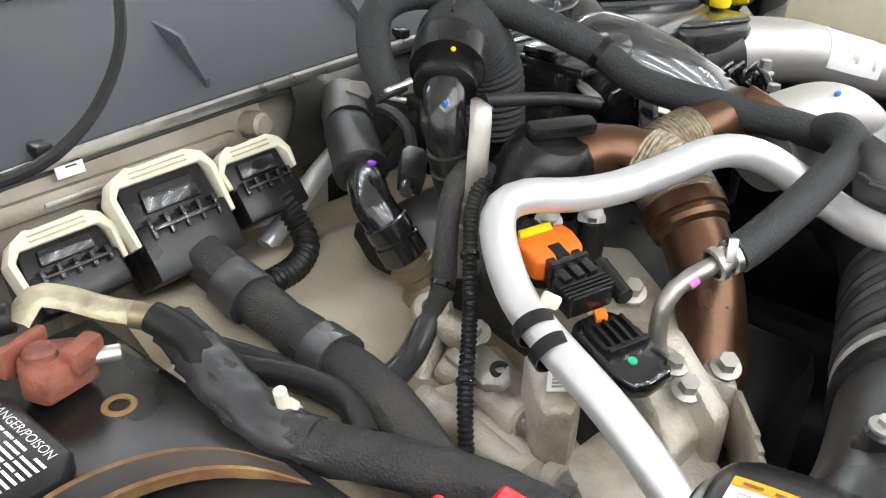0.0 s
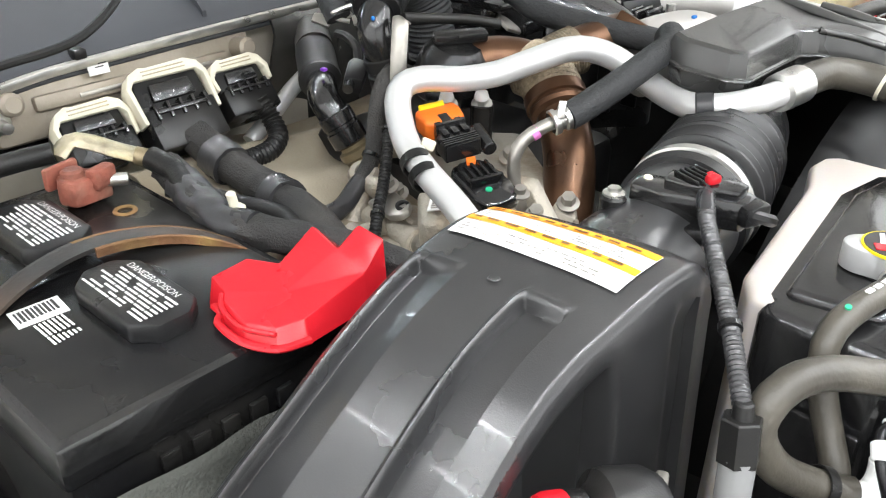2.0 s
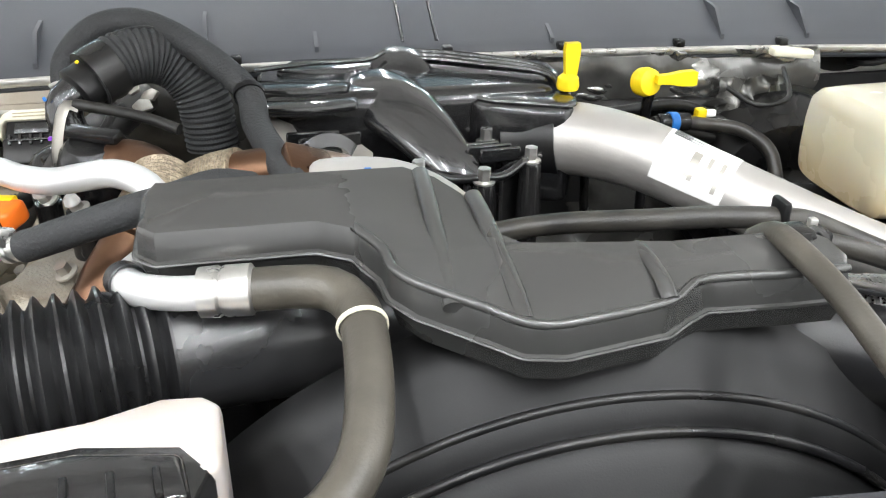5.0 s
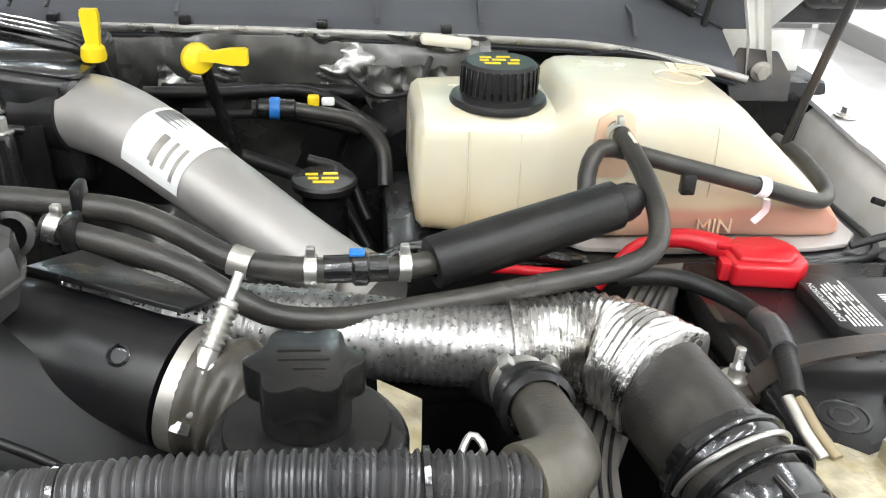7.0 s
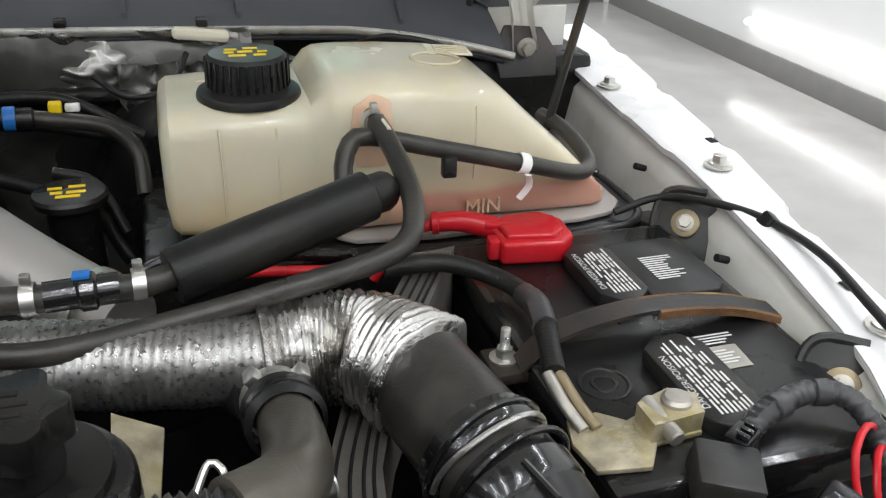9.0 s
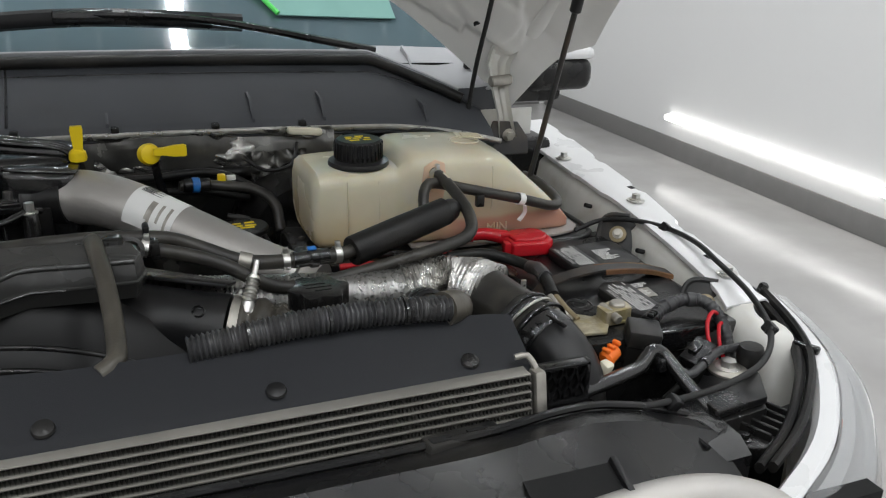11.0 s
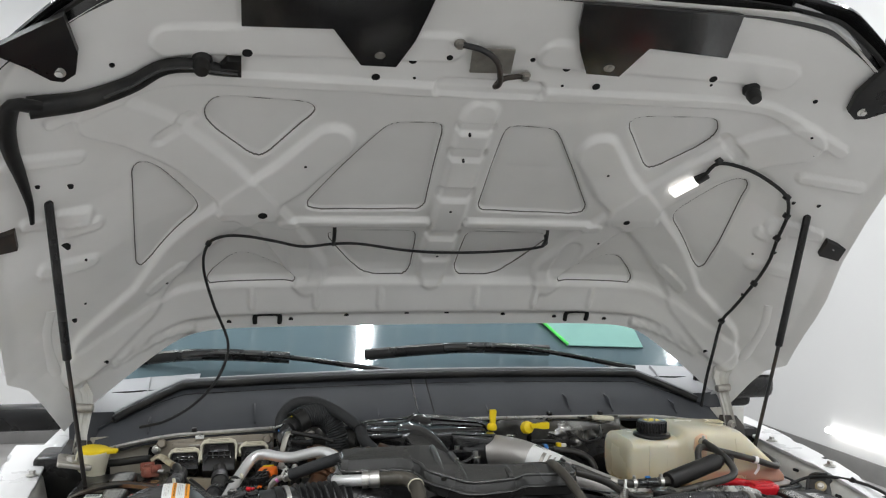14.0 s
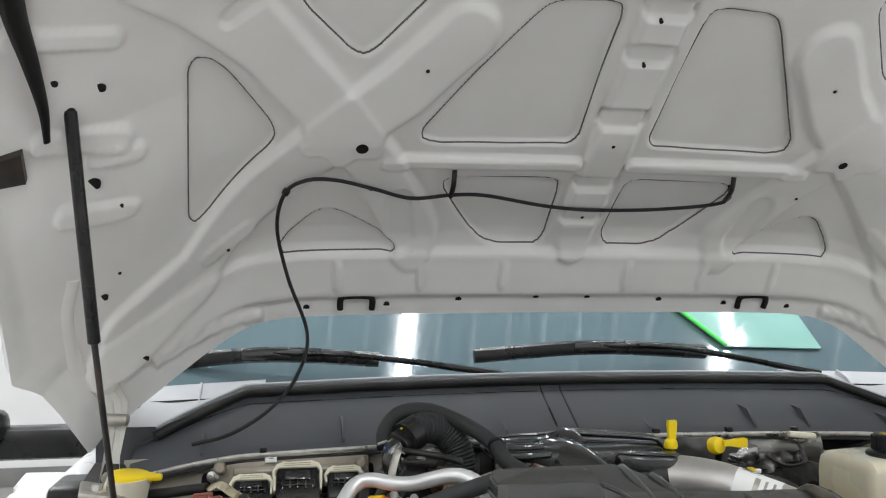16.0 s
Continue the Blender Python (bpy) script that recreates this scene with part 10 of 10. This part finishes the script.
ov = hose("overflow_pipe", "brown rubber overflow hose with white print below the cap", [(-0.415, -0.360, 1.270), (-0.431, -0.362, 1.274), (-0.455, -0.357, 1.274), (-0.477, -0.352, 1.271), (-0.492, -0.350, 1.260), (-0.499, -0.357, 1.235), (-0.506, -0.368, 1.215), (-0.515, -0.379, 1.195), (-0.518, -0.384, 1.15)], 0.0078, hose_brown)
for a_ in (-0.440, -0.448, -0.456):
    part("print", tube(B(), [(a_, -0.3600 + (a_ + 0.44) * -0.2, 1.2822), (a_ - 0.005, -0.3590 + (a_ + 0.44) * -0.2, 1.2820)], 0.0018, 6, flat=0.4), paper, ov, "white print")
part("green_dot", rod(B(), (-0.478, -0.3525, 1.2780), (-0.4785, -0.3527, 1.2798), 0.0018, seg=10), green, ov)
band(ov, (-0.424, -0.3612, 1.2725), (-0.431, -0.362, 1.274), 0.0078, 0.007, steel, True)
lo = hose("radiator_loop_hose", "brown ribbed rubber hose looping before the radiator tank", [(-0.36, -0.462, 1.258), (-0.405, -0.446, 1.260), (-0.4535, -0.427, 1.260), (-0.4946, -0.394, 1.262), (-0.522, -0.364, 1.266), (-0.545, -0.352, 1.266), (-0.560, -0.347, 1.255), (-0.562, -0.348, 1.240), (-0.553, -0.358, 1.220), (-0.534, -0.373, 1.205), (-0.520, -0.388, 1.199)], 0.0092, hose_brown, seg=18)
part("white_elbow", tube(B(), [(-0.522, -0.386, 1.200), (-0.512, -0.394, 1.198), (-0.506, -0.396, 1.206), (-0.505, -0.395, 1.216)], 0.0068, 12), paper, lo, "white plastic elbow")
band(lo, (-0.531, -0.3755, 1.2035), (-0.534, -0.373, 1.205), 0.0097, 0.006, black, False, "print_band")
fb = thing("fuse_box", "black plastic box with a white edge pipe", "box", (-0.45, -0.44, 1.1))
part("case", prism(B(), [(-0.515, -0.412), (-0.500, -0.398), (-0.44, -0.436), (-0.40, -0.46), (-0.42, -0.51), (-0.49, -0.47)], 0.060, Matrix.Translation((0, 0, 1.168)), 0.006, 3), black_gloss, fb)
part("lid", prism(B(), [(-0.506, -0.413), (-0.498, -0.405), (-0.445, -0.440), (-0.41, -0.462), (-0.425, -0.497), (-0.484, -0.464)], 0.004, Matrix.Translation((0, 0, 1.227)), 0.0015), black, fb)
EP = [(-0.522, -0.406, 1.205), (-0.521, -0.398, 1.222), (-0.508, -0.390, 1.234), (-0.487, -0.398, 1.236), (-0.466, -0.414, 1.236), (-0.443, -0.430, 1.236), (-0.41, -0.448, 1.234)]
part("edge_pipe", tube(B(), EP, 0.0028, 12), black, fb)
for p, q in ((EP[1], EP[2]), (EP[2], EP[3]), (EP[3], EP[4]), (EP[4], EP[5])):
    mid_ = Vector(p).lerp(Vector(q), 0.5)
    d_ = (Vector(q) - Vector(p)).normalized() * 0.005
    part("pipe_clip", rod(B(), mid_ - d_, mid_ + d_, 0.0050, seg=14, edge=0.001), paper, fb, "white clip")

rg = thing("service_port", "round black valve with red, green and yellow rings", "valve", (-0.66, -0.36, 1.12))
R1, R2, R3 = Vector((-0.684, -0.304, 1.240)), Vector((-0.664, -0.317, 1.238)), Vector((-0.634, -0.337, 1.232))
part("barrel", rod(B(), R1.lerp(R2, 0.3), R2, 0.0160, seg=28, edge=0.002), black_gloss, rg)
part("knob", lathe(B(), R2, R3, [(0, 0), (0.016, 0), (0.0240, 0.004), (0.0250, 0.010), (0.0250, 0.026), (0.022, 0.032), (0, 0.034)], 32), black, rg, "large black knob")
part("knob_face", lathe(B(), R3 - (R3 - R2).normalized() * 0.003, R3, [(0.008, 0), (0.012, 0.0012), (0.016, 0)], 28), black, rg)
part("red_ring", lathe(B(), R1, R2, [(0.008, 0), (0.0155, 0.001), (0.0168, 0.004), (0.0168, 0.013), (0.010, 0.014)], 30), red, rg, "red ring")
part("green_patch", box(B(), (-0.671, -0.329, 1.246), (0.007, 0.007, 0.010), 0.002, rot=(0, 30, -35)), green, rg)
part("yellow_cap", rod(B(), (-0.668, -0.342, 1.232), (-0.650, -0.352, 1.228), 0.0095, seg=20, edge=0.003), yellow, rg, "yellow cap")
part("cream_tab", box(B(), (-0.590, -0.316, 1.200), (0.008, 0.005, 0.016), 0.002, rot=(0, 12, 25)), bone, rg, "cream plastic tab")
part("grey_clip", box(B(), (-0.594, -0.317, 1.212), (0.015, 0.007, 0.006), 0.002, rot=(0, 0, 25)), steel_dull, rg)

wsr = thing("washer_filler", "white washer filler neck with a yellow flip lid", "filler neck", (-0.745, 0.19, 1.2))
part("neck", lathe(B(), (-0.772, 0.205, 1.20), (-0.775, 0.196, 1.30), [(0, 0), (0.014, 0), (0.020, 0.03), (0.030, 0.07), (0.033, 0.082), (0.033, 0.086), (0, 0.086)], 28), bone, wsr)
part("lid", prism(B(), [(0.032 * math.cos(a), 0.028 * math.sin(a)) for a in span(0.5, 5.78, 24)] + [(0.050, -0.006), (0.051, 0.006)], 0.009, pose(-0.775, 0.196, 1.283, 6, 4, -4), 0.003), yellow, wsr, "yellow flip lid")
part("lid_tether", tube(B(), [(-0.806, 0.20, 1.287), (-0.811, 0.192, 1.27), (-0.803, 0.186, 1.245), (-0.785, 0.182, 1.238)], 0.002, 8), bone, wsr)
gl = thing("left_corner_bracket", "bright steel hinge bracket with bolts in the corner", "bracket", (-0.80, 0.22, 1.2))
part("plate", box(B(), (-0.815, 0.20, 1.262), (0.07, 0.09, 0.012), 0.004, rot=(0, 12, 10)), steel_dull, gl)
for p in ((-0.82, 0.18, 1.268), (-0.80, 0.225, 1.268)):
    part("bolt", bolt(B(), p, (p[0], p[1], 2), 0.008, 0.01, 0.014), steel, gl)
bl = thing("battery_blanket", "dark woven insulating blanket below the battery", "blanket", (-0.72, -0.13, 1.1))
part("cloth", sheet(B(), lambda u, v: (u, interp(v, [0, 0.3, 0.6, 1], [-0.113, -0.124, -0.150, -0.205]) + 0.004 * noise.noise(Vector((u * 22, v * 5, 1))), interp(v, [0, 0.3, 0.6, 1], [1.196, 1.165, 1.146, 1.130]) + 0.006 * noise.noise(Vector((u * 16, v * 6, 4)))), span(-0.84, -0.60, 40), span(0, 1, 24), (0, -0.003, -0.003)), blanket, bl, "", 60)
lv_ = thing("louvre_panel", "black louvred panel in front of the battery", "louvre", (-0.80, -0.22, 1.05))
for k in range(9):
    part("slat", box(B(), (-0.80 + 0.004 * k, -0.190 - 0.014 * k, 1.112 - 0.004 * k), (0.20, 0.004, 0.016), 0.001, rot=(30, 4, 8)), black_gloss, lv_)
for x in (-0.87, -0.80, -0.73):
    part("post", box(B(), (x, -0.245, 1.090), (0.006, 0.13, 0.012), 0.001, rot=(-16, 0, 0)), black, lv_)
